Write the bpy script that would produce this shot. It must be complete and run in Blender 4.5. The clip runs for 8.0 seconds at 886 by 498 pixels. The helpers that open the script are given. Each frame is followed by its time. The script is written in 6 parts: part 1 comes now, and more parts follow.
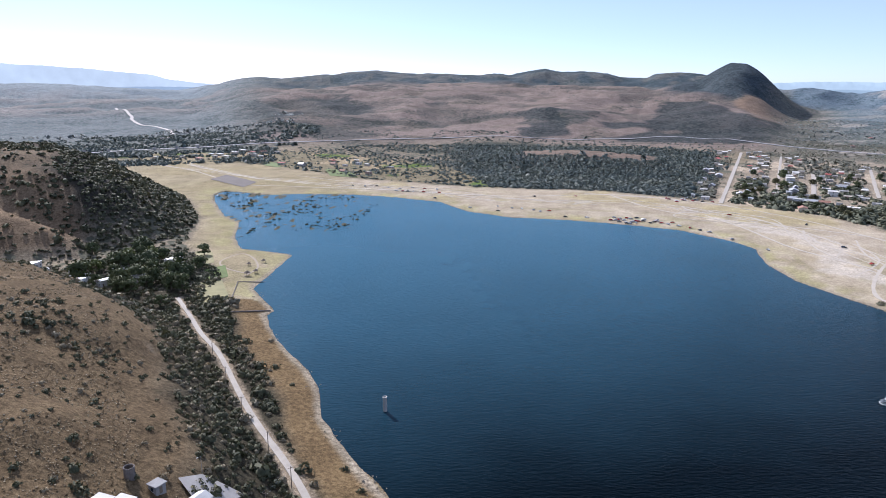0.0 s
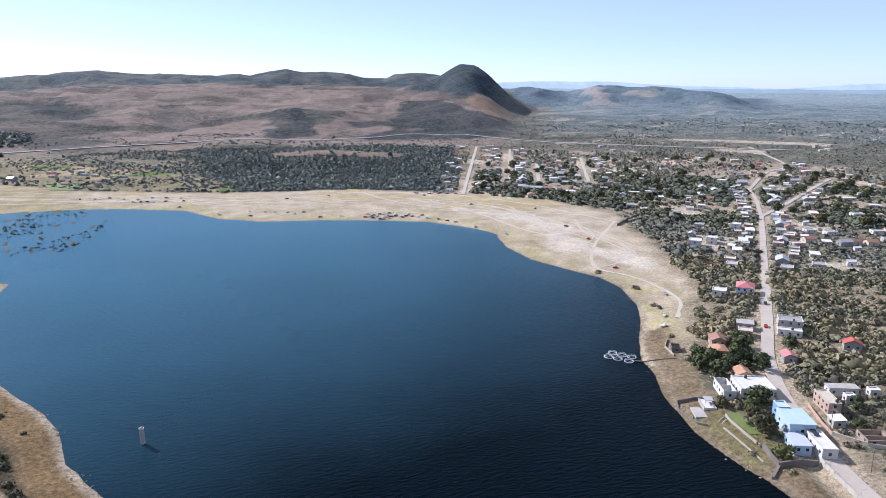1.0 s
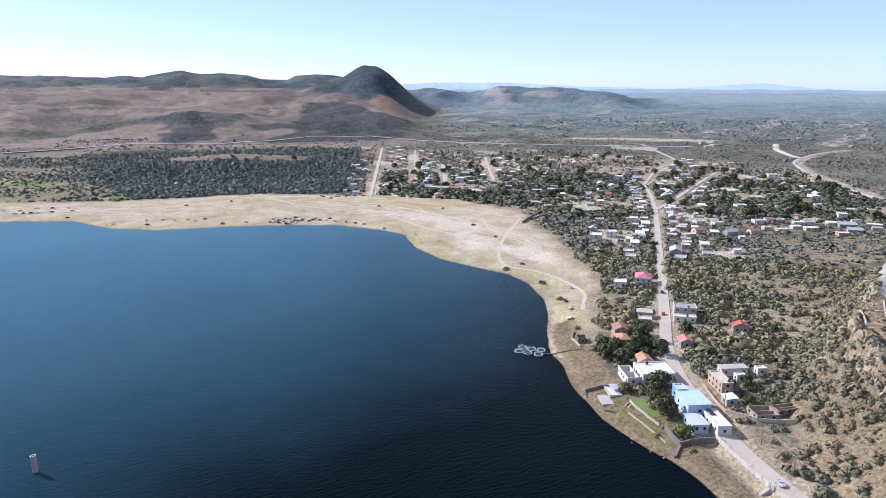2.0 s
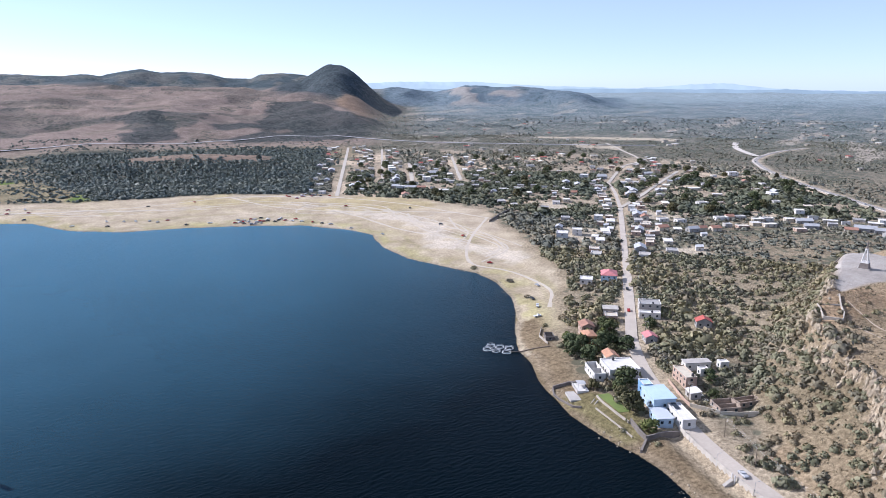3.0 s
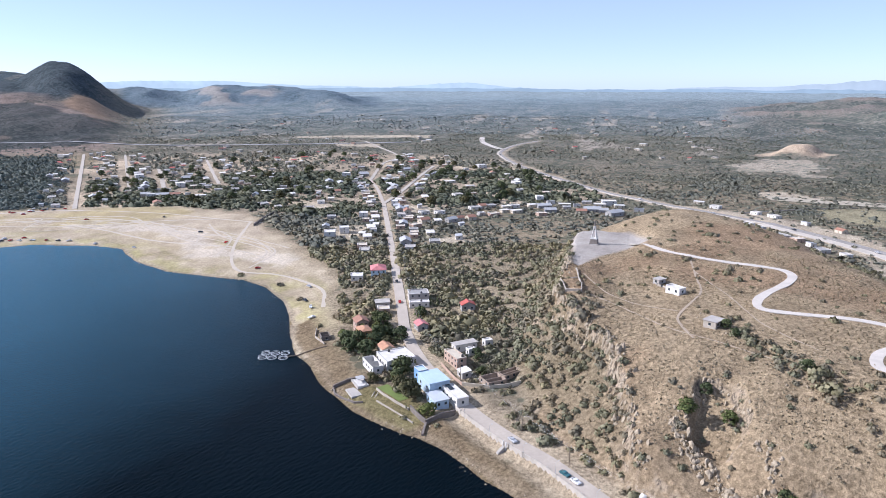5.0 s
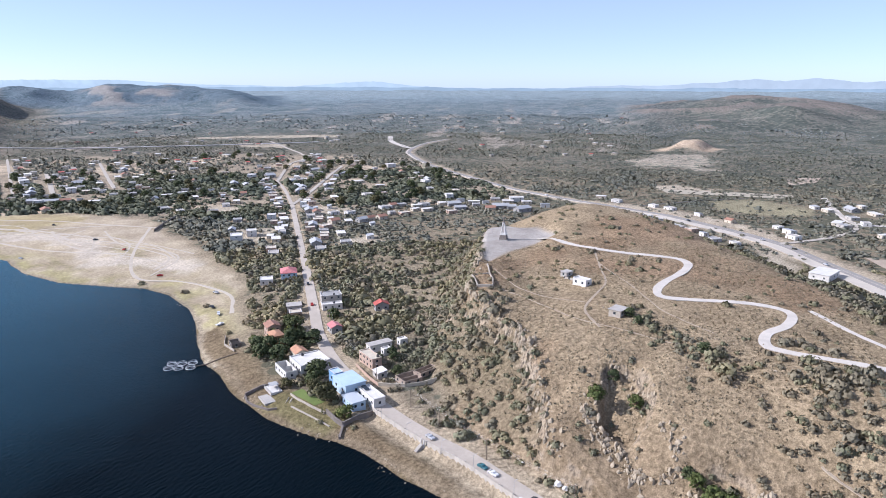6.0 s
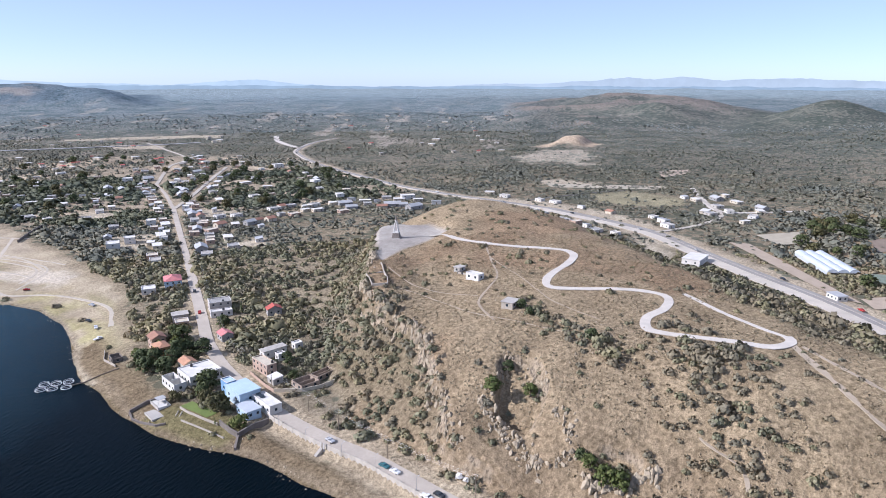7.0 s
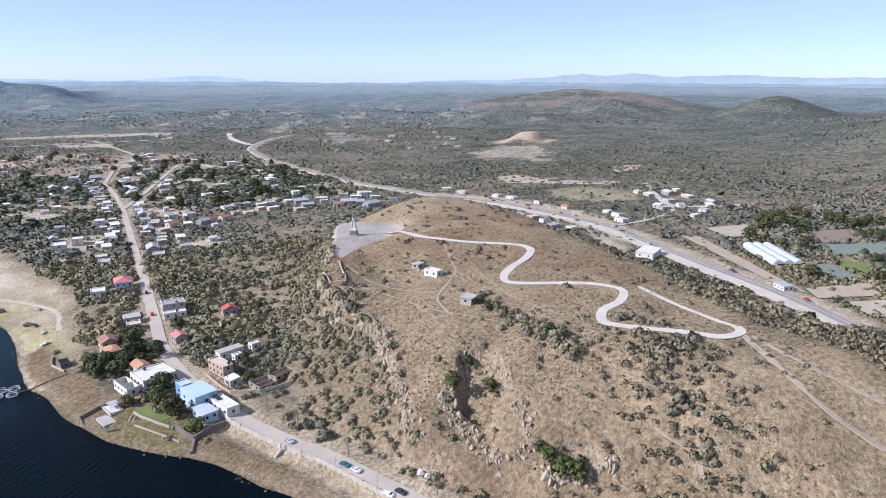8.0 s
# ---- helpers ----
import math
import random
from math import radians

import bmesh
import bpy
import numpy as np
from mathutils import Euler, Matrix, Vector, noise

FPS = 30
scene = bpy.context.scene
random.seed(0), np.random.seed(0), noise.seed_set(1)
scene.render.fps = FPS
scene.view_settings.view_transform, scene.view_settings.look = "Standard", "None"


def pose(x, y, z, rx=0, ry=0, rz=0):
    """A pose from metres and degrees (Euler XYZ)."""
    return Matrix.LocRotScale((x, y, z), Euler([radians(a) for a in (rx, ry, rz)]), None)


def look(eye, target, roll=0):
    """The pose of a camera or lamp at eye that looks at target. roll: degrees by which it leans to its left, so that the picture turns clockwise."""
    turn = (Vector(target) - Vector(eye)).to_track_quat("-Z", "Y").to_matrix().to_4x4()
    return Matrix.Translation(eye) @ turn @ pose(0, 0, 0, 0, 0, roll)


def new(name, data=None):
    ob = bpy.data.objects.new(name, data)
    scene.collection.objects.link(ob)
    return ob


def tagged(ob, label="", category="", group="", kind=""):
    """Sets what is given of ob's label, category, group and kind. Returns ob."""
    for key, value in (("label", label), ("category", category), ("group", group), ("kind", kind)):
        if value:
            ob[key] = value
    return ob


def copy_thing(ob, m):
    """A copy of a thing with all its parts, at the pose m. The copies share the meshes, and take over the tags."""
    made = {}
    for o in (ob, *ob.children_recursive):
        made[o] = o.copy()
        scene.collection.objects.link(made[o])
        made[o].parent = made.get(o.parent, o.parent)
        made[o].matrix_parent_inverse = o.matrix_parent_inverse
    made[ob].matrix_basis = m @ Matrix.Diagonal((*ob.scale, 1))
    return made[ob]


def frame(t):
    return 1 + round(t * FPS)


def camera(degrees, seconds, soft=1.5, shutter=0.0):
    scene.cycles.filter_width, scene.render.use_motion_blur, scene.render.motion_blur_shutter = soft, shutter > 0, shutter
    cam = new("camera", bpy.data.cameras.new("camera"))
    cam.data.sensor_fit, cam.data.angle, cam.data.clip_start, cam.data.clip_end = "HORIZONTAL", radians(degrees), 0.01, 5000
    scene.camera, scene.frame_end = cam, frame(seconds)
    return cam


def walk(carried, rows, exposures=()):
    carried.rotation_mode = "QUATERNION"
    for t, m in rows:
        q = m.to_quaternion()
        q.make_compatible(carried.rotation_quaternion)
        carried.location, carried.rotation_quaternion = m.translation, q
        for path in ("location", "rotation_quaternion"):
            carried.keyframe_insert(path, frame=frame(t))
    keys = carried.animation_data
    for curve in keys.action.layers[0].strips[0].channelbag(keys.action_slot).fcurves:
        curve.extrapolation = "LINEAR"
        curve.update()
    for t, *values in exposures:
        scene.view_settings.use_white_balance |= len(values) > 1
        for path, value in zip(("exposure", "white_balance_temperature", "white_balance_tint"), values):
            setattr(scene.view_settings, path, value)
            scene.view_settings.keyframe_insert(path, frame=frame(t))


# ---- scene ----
# The drone hangs 140 m over the lake and turns to its right.
EYE = 140.0
cam = camera(66.2, 8.0, soft=0.9)
# seconds, heading (clockwise from +y), pitch, roll, in degrees
TURNS = [
    (0.0, 0.0, -13.97, 0.2), (0.2, 0.62, -13.96, 0.2), (0.5, 6.2, -13.95, 0.18), (0.7, 11.75, -13.95, 0.12),
    (0.8, 14.56, -13.95, 0.05), (1.0, 20.78, -13.9, 0.02), (1.2, 26.1, -13.86, -0.08), (1.5, 28.01, -13.82, -0.15),
    (1.7, 28.35, -13.81, -0.16), (2.8, 29.81, -13.82, -0.14), (3.0, 31.45, -13.87, -0.06), (3.5, 37.81, -13.91, 0.0),
    (4.0, 42.15, -13.94, 0.05), (4.5, 45.51, -13.94, 0.03), (5.0, 51.33, -13.94, 0.02), (5.2, 52.9, -13.94, 0.03),
    (6.3, 61.37, -14.06, 0.04), (6.5, 63.07, -14.08, 0.06), (7.0, 68.23, -14.16, 0.07), (7.5, 70.81, -14.29, 0.12),
    (8.0, 71.88, -14.44, 0.15),
]
walk(cam, [(t, pose(0, 0, EYE, 0, 0, -yaw) @ pose(0, 0, 0, 90 + pitch, 0, 0) @ pose(0, 0, 0, 0, 0, roll)) for t, yaw, pitch, roll in TURNS],
     exposures=[(0.0, 0.64, 5750, 17), (1.5, 0.74, 5750, 17), (4.0, 0.76, 5750, 17), (6.5, 0.68, 5750, 17), (8.0, 0.64, 5750, 17)])

# ---- light ----
SUN_AZ, SUN_EL = -32.0, 34.0
world = bpy.data.worlds.new("sky")
scene.world = world
world.use_nodes = True
wn = world.node_tree
sky = wn.nodes.new("ShaderNodeTexSky")
sky.sky_type, sky.sun_disc = "NISHITA", False
sky.sun_elevation, sky.sun_rotation = radians(SUN_EL), radians(SUN_AZ)
sky.altitude, sky.air_density, sky.dust_density, sky.ozone_density = 1900, 0.65, 1.1, 2.5
veil = wn.nodes.new("ShaderNodeMix")  # the dry season's pale, even sky
veil.data_type, veil.inputs[0].default_value, veil.inputs[7].default_value = "RGBA", 0.5, (3.45, 3.8, 4.6, 1)
wn.links.new(sky.outputs["Color"], veil.inputs[6])
wn.links.new(veil.outputs[2], wn.nodes["Background"].inputs["Color"])
wn.nodes["Background"].inputs["Strength"].default_value = 0.12
sun = new("sun", bpy.data.lights.new("sun", "SUN"))
sun.data.energy, sun.data.angle, sun.data.color = 4.2, radians(0.53), (1.0, 0.94, 0.865)
sun_dir = Vector((math.sin(radians(SUN_AZ)) * math.cos(radians(SUN_EL)), math.cos(radians(SUN_AZ)) * math.cos(radians(SUN_EL)), math.sin(radians(SUN_EL))))
sun.matrix_world = look(sun_dir * 100, (0, 0, 0))
# ---- the lie of the land ----
LAKE = [(-19, 207), (-30, 225), (-41, 245), (-51, 264), (-57, 291), (-67, 313), (-85, 342), (-100, 372), (-108, 394), (-105, 401), (-120, 427), (-131, 447),
        (-129, 474), (-125, 512), (-123, 540), (-144, 551), (-171, 562), (-190, 605), (-204, 668), (-231, 705), (-265, 779), (-286, 839), (-284, 870),
        (-215, 840), (-173, 846), (-116, 843), (-58, 823), (-6, 792)]
LAKE += [(28, 732), (69, 702), (126, 688), (174, 669), (227, 641), (256, 600), (268, 565), (255, 520), (254, 470), (265, 435), (278, 405),
         (277, 379), (264, 345), (242, 309), (226, 291), (212, 268), (207, 251), (194, 224), (187, 198), (185, 180), (187, 163), (185, 146), (181, 128), (177, 110),
         (174, 70), (165, 30), (120, 0), (60, 10), (25, 70), (0, 150)]
HILL_WEST = [(-44, 150), (-56, 206), (-70, 230), (-87, 257), (-101, 282), (-117, 313), (-128, 333), (-148, 360), (-174, 388), (-222, 424), (-300, 466), (-480, 470), (-520, 200), (-400, 60), (-60, 40)]
HILL_NORTH_WEST = [(-236, 600), (-246, 680), (-292, 790), (-420, 930), (-800, 1040), (-1050, 720), (-720, 480), (-345, 503), (-262, 540)]
HILL_EAST = [(184, -60), (192, 40), (203, 88), (214, 118), (234, 146), (258, 166), (300, 188), (350, 214), (430, 250), (505, 262), (580, 232), (595, 155),
             (530, 60), (470, 5), (420, -40), (360, -95), (330, -190), (230, -230)]
EAST_SCRUB = [(470, 75), (423, 36), (379, 6), (330, -16), (303, -38), (276, -66), (252, -86), (262, -200), (420, -120), (470, -60), (600, 60), (570, 110)]
CRAG = [(432, 220), (360, 189), (320, 173), (294, 163), (282, 148), (269, 136), (262, 119), (245, 104), (225, 93), (205, 80)]
CRAG_TOP = CRAG + [(190, 60), (184, -60), (230, -230), (330, -190), (470, 5), (600, 155), (580, 240)]
# the skyline of the dark ridge, heading and degrees over the eye
CREST = [(-21, -1.1), (-17.3, -0.45), (-13.8, -0.05), (-10.3, 0.31), (-6.7, 0.64), (-5.5, 0.71), (-3.9, 0.56), (0.7, 0.44), (3.0, 0.4), (4.4, 0.54), (5.5, 0.37), (6.9, 0.73),
         (8.2, 0.93), (9.6, 0.69), (11.6, 0.69), (13.1, 0.56), (14.2, 0.26), (16.2, 0.22), (16.8, 0.56), (18.5, 0.61), (20.1, 0.52), (22.0, 0.2), (25.0, -1.5)]
HILL_SPUR = [(-275, 512), (-284, 556), (-318, 600), (-380, 640), (-640, 620), (-560, 440), (-340, 462)]

STREET = [(176, 40), (184, 66), (193, 92), (199, 109), (203, 126), (210, 148), (217, 165), (228, 187), (245, 214), (265, 239), (288, 262), (320, 294), (364, 338), (417, 391), (474, 449), (551, 527), (620, 603), (677, 672)]
SQUARE = [(337, 173), (360, 187), (392, 205), (424, 218), (437, 211), (438, 187), (423, 167), (396, 168), (369, 174)]


def _hash(i, j, seed):
    n = (i * 374761393 + j * 668265263 + seed * 974711) & 0x7FFFFFFF
    n = ((n ^ (n >> 13)) * 1274126177) & 0x7FFFFFFF
    return ((n ^ (n >> 16)) & 0xFFFF) / 65535.0


def grain(x, y, size, octaves=3, seed=1):
    """Fractal value noise of the plan, from -1 to 1."""
    total, gain, norm = 0.0, 1.0, 0.0
    for k in range(octaves):
        u, v = np.asarray(x, float) / size + 37.1 * k, np.asarray(y, float) / size + 11.7 * k
        i, j = np.floor(u).astype(np.int64), np.floor(v).astype(np.int64)
        fu, fv = u - i, v - j
        fu, fv = fu * fu * (3 - 2 * fu), fv * fv * (3 - 2 * fv)
        a, b, c, d = _hash(i, j, seed + k), _hash(i + 1, j, seed + k), _hash(i, j + 1, seed + k), _hash(i + 1, j + 1, seed + k)
        total = total + gain * ((a + (b - a) * fu) * (1 - fv) + (c + (d - c) * fu) * fv)
        norm, gain, size = norm + gain, gain * 0.5, size * 0.5
    return 2 * total / norm - 1


def smooth(a, b, v):
    u = np.clip((np.asarray(v, float) - a) / (b - a), 0, 1)
    return u * u * (3 - 2 * u)


def line_far(x, y, line):
    """The distance of plan points from a polyline."""
    best = np.full(np.shape(x), 1e9)
    for (ax, ay), (bx, by) in zip(line, line[1:]):
        dx, dy = bx - ax, by - ay
        t = np.clip(((x - ax) * dx + (y - ay) * dy) / (dx * dx + dy * dy), 0, 1)
        best = np.minimum(best, (x - ax - t * dx) ** 2 + (y - ay - t * dy) ** 2)
    return np.sqrt(best)


def inside(x, y, area):
    """How deep plan points lie within a polygon; outside: minus the distance."""
    odd = np.zeros(np.shape(x), bool)
    for (ax, ay), (bx, by) in zip(area, area[1:] + area[:1]):
        if ay != by:
            odd ^= ((ay > y) != (by > y)) & (x < (bx - ax) * (y - ay) / (by - ay) + ax)
    far = line_far(x, y, area + area[:1])
    return np.where(odd, far, -far)


def bump(az, d, at, wide, far, deep, high, sharp=2.0):
    return high * np.exp(-np.abs((az - at) / wide) ** sharp - np.abs((d - far) / deep) ** sharp)


def height(x, y):
    x, y = np.asarray(x, float), np.asarray(y, float)
    d, az = np.hypot(x, y), np.degrees(np.arctan2(x, y))
    near = d < 1700
    shore = np.full(np.shape(x), 400.0)
    shore[near] = -inside(x[near], y[near], LAKE) + 2.2 * grain(x[near], y[near], 22, 3, 5)
    east = smooth(140, 175, x) * smooth(360, 300, y)
    west = smooth(-20, -60, x) * smooth(560, 480, y)
    land = 4.5 * (1 - np.exp(-np.maximum(shore, 0) / 70)) + 2.6 * east * (1 - np.exp(-np.maximum(shore, 0) / 9)) + 1.5 * west * (1 - np.exp(-np.maximum(shore, 0) / 12))
    z = np.where(shore > 0, land, np.maximum(shore * 0.12, -4.0))
    # mud banks in the shallow head of the lake
    head = smooth(-60, -110, x) * smooth(590, 660, y) + 0.55 * smooth(40, -80, x) * smooth(560, 700, y)
    head = np.clip(head, 0, 1) * (shore < 0)
    z = np.where(shore < 0, z * (1 - head) + head * np.maximum(z, -0.55), z) + head * 3.0 * np.maximum(grain(x, y * 0.6, 7, 3, 9) - 0.22, 0) + head * smooth(40, 0, line_far(x, y, [(-300, 872), (-225, 862), (-215, 800)])) * (0.25 + 0.5 * grain(x, y, 16, 3, 10))
    z = np.where(shore > 0, np.maximum(z, 0.03), z)
    z = z + np.where(shore > 4, 0.35 * grain(x, y, 14, 3, 3), 0)
    z = z + 62 * np.clip((d - 1200) / 3400, 0, 2) ** 1.6 + smooth(700, 1300, d) * 2.5 * grain(x, y, 190, 3, 4)
    # the three near hills
    for area, rise, reach, power, seed in ((HILL_WEST, 48, 50, 1.3, 21), (HILL_NORTH_WEST, 70, 82, 1.35, 31), (HILL_EAST, 34, 38, 1.5, 41)):
        sub = d < 1500
        deep = np.zeros(np.shape(x))
        deep[sub] = np.maximum(inside(x[sub], y[sub], area), 0)
        rough = 1 + 0.28 * grain(x, y, 60, 4, seed)
        lift = 1 - np.exp(-(deep * rough / reach) ** power)
        if seed == 41:
            crag = smooth(-42, 12, y - 86 - 0.65 * (x - 210)) * smooth(470, 400, x)
            edge_in = np.full(np.shape(x), -400.0)
            edge_in[sub] = inside(x[sub], y[sub], CRAG_TOP)
            edge_in = edge_in + 3.0 * grain(x, y, 13, 3, 48)
            top = np.interp(x, (196, 225, 245, 262, 282, 300, 330), (0.22, 0.5, 0.68, 0.78, 0.87, 0.95, 1.0))
            top = top + (1 - top) * (1 - np.exp(-np.maximum(edge_in, 0) / 30))
            climb = deep / (deep + np.maximum(-edge_in, 0) + 0.01)
            ledge = smooth(-1.6, 1.6, edge_in)
            step = top * (0.74 * climb ** 1.15 * (1 - ledge) + ledge) * smooth(0, 3, deep)
            lift = lift * (1 - crag) + step * crag
            lift = lift * (1 + 0.18 * bump(x, y, 490, 110, 150, 80, 1.0))
            hollow = smooth(11, 6, line_far(x, y, [(226, 59), (238, 63)]) + 4.0 * grain(x, y, 7, 3, 45))
            hollow = np.maximum(hollow, 0.8 * smooth(9, 5, line_far(x, y, [(194, 20), (209, 21)]) + 2.0 * grain(x, y, 6, 3, 46)))
            lift = lift - 0.17 * hollow * smooth(0.05, 0.45, lift)
            lift = lift + 0.04 * smooth(0.05, 0.3, lift) * smooth(1.0, 0.8, lift) * grain(x, y, 11, 4, 43)
        z = z + rise * lift + smooth(0.02, 0.3, lift) * 0.8 * grain(x, y, 18, 3, seed + 3)
    spur = np.zeros(np.shape(x))
    spur[near] = 1 - np.exp(-(np.maximum(inside(x[near], y[near], HILL_SPUR), 0) / 55) ** 1.4)
    z = z + np.maximum(40 * spur * (1 + 0.2 * grain(x, y, 50, 3, 36)) - np.maximum(z - 6, 0), 0)
    # the cut below the lake street's retaining wall
    cut = (x > 165) & (x < 235) & (y > 50) & (y < 175)
    if cut.any():
        away = line_far(x[cut], y[cut], STREET[:9])
        lake_side = x[cut] < np.interp(y[cut], [q[1] for q in STREET[:9]], [q[0] for q in STREET[:9]])
        z[cut] = z[cut] - 1.9 * smooth(4.2, 5.0, away) * smooth(15, 8, away) * lake_side * smooth(170, 162, y[cut]) * smooth(0.4, 2.4, z[cut])
    # the levelled square on the east hill
    flat = np.zeros(np.shape(x))
    flat[near] = smooth(-9, 3, inside(x[near], y[near], SQUARE))
    z = z * (1 - flat) + 37.2 * flat
    # far country, north
    mesa = smooth(-21, -14, az) * smooth(27.5, 23.0, az) * (1 - smooth(18, 21, az) * smooth(3500, 4000, d))
    wave = grain(x, y, 420, 4, 12)
    z = z + mesa * smooth(1480, 2750, d + 190 * wave) * 82 + mesa * smooth(1500, 1900, d) * 30 * grain(x, y, 300, 4, 13)
    z = z + mesa * smooth(1500, 1800, d) * smooth(3050, 2750, d) * 26 * (0.3 - np.abs(grain(x, y * 0.7, 250, 4, 18)))
    z = z + bump(az, d, 11, 7.5, 1190, 120, 17) + bump(az, d, 4, 3, 1500, 140, 8) + bump(az, d, -12, 5, 1850, 260, 14)
    crest = 140 + 3650 * np.tan(np.radians(np.interp(az, *np.array(CREST).T))) + 16 * (0.3 - np.abs(grain(x, y, 150, 4, 29))) - 4
    over = smooth(3120, 3600, d + 70 * grain(x, y, 160, 3, 28)) * smooth(4400, 3750, d) * smooth(-21, -17, az) * smooth(25, 21.5, az)
    z = z * (1 - over) + np.maximum(crest, 60) * over
    cone = np.hypot((az - 22.45) / np.where(az > 22.45, 6.1, 2.5), (d - 2900) / 420)
    z = z + (116 * np.maximum(1 - cone, 0) - 8 * np.log1p(np.exp((116 * (1 - cone) - 99) / 8))) * (1 + 0.12 * grain(x, y, 130, 4, 15)) + bump(az, d, 19.4, 2.0, 2950, 220, 34, 3)
    # far country, east
    z = z + bump(az, d, 33.6, 3.2, 3500, 330, 80) + bump(az, d, 27.6, 2.3, 3500, 300, 68) + bump(az, d, 38.4, 3.2, 3400, 300, 58) + bump(az, d, 42.2, 2.2, 3250, 260, 42)
    z = z + bump(az, d, 80.5, 5.2, 2650, 330, 48) + bump(az, d, 87, 5.0, 2550, 300, 34) + bump(az, d, 79, 4.5, 1950, 180, 24) + bump(az, d, 85.6, 3.0, 2100, 190, 36) + bump(az, d, 75, 6, 2050, 200, 8)
    z = z + 52 * np.maximum(1 - np.sqrt(0.015 + ((az - 97.5) / 4.4) ** 2 + ((d - 2150) / 330) ** 2), 0) + bump(az, d, 97.5, 7, 2100, 330, 22) + bump(az, d, 112, 9, 1600, 480, 78) + bump(az, d, 92, 4, 3300, 300, 8)
    rugged = smooth(1750, 2300, d) * (smooth(72, 77, az) * smooth(93, 89, az) * smooth(3200, 2900, d) + smooth(46, 42, az) * smooth(26, 28, az) * smooth(3050, 3250, d) * smooth(4100, 3800, d) + smooth(-16, -20, az) * smooth(2000, 2600, d))
    z = z + rugged * 42 * (0.3 - np.abs(grain(x, y, 280, 4, 19)))
    z = z + bump(az, d, -31, 9, 3900, 500, 58) + bump(az, d, -24, 5, 3000, 350, 16)
    z = z + bump(x, y, 1395, 60, 275, 30, 15, 4) * (1 + 0.4 * grain(x, y, 30, 3, 17))
    return z + smooth(1400, 2400, d) * 7 * grain(x, y, 150, 4, 14)


def ground(x, y):
    return float(height(np.array([x], float), np.array([y], float))[0])
# ---- materials ----
def shader(name, rough=0.85, metal=0.0):
    m = bpy.data.materials.new(name)
    m.use_nodes = True
    b = m.node_tree.nodes["Principled BSDF"]
    b.inputs["Roughness"].default_value, b.inputs["Metallic"].default_value = rough, metal
    return m, m.node_tree, b


def node(tree, kind, **values):
    n = tree.nodes.new(kind)
    for key, value in values.items():
        n.inputs[key.replace("_", " ")].default_value = value
    return n


def place(tree):
    """World coordinates in metres."""
    return tree.nodes.new("ShaderNodeNewGeometry").outputs["Position"]


def noise_of(tree, scale, detail=4.0, rough=0.6, vector=None):
    n = node(tree, "ShaderNodeTexNoise", Scale=scale, Detail=detail, Roughness=rough)
    tree.links.new(vector or place(tree), n.inputs["Vector"])
    return n.outputs["Fac"]


def span(tree, value, a, b, lo=0.0, hi=1.0):
    n = tree.nodes.new("ShaderNodeMapRange")
    n.inputs[1].default_value, n.inputs[2].default_value, n.inputs[3].default_value, n.inputs[4].default_value = a, b, lo, hi
    tree.links.new(value, n.inputs[0])
    return n.outputs[0]


def mix(tree, fac, a, b, how="MIX"):
    n = tree.nodes.new("ShaderNodeMix")
    n.data_type, n.blend_type = "RGBA", how
    for slot, v in ((0, fac), (6, a), (7, b)):
        if isinstance(v, bpy.types.NodeSocket):
            tree.links.new(v, n.inputs[slot])
        elif slot == 0:
            n.inputs[0].default_value = v
        else:
            n.inputs[slot].default_value = (*v, 1.0) if len(v) == 3 else v
    return n.outputs[2]


def bumped(tree, bsdf, value, strength, distance):
    n = node(tree, "ShaderNodeBump", Strength=strength, Distance=distance)
    tree.links.new(value, n.inputs["Height"])
    tree.links.new(n.outputs["Normal"], bsdf.inputs["Normal"])


def plain(name, color, rough=0.8, metal=0.0, stain=0.35, scale=0.6, relief=0.02, vary=0.0):
    """A surface of one colour with stains, grain and fine relief."""
    m, t, b = shader(name, rough, metal)
    dark = tuple(c * (1 - stain) for c in color)
    big = span(t, noise_of(t, scale), 0.35, 0.7)
    col = mix(t, big, color, dark)
    fine = noise_of(t, scale * 9, 3)
    col = mix(t, span(t, fine, 0.3, 0.75, 0, 0.5), col, tuple(c * 0.72 for c in color))
    if vary:
        rnd = t.nodes.new("ShaderNodeObjectInfo").outputs["Random"]
        col = mix(t, 1.0, col, mix(t, rnd, (1 - vary,) * 3, (1 + vary,) * 3), "MULTIPLY")
    t.links.new(col, b.inputs["Base Color"])
    bumped(t, b, fine, 0.5, relief)
    return m


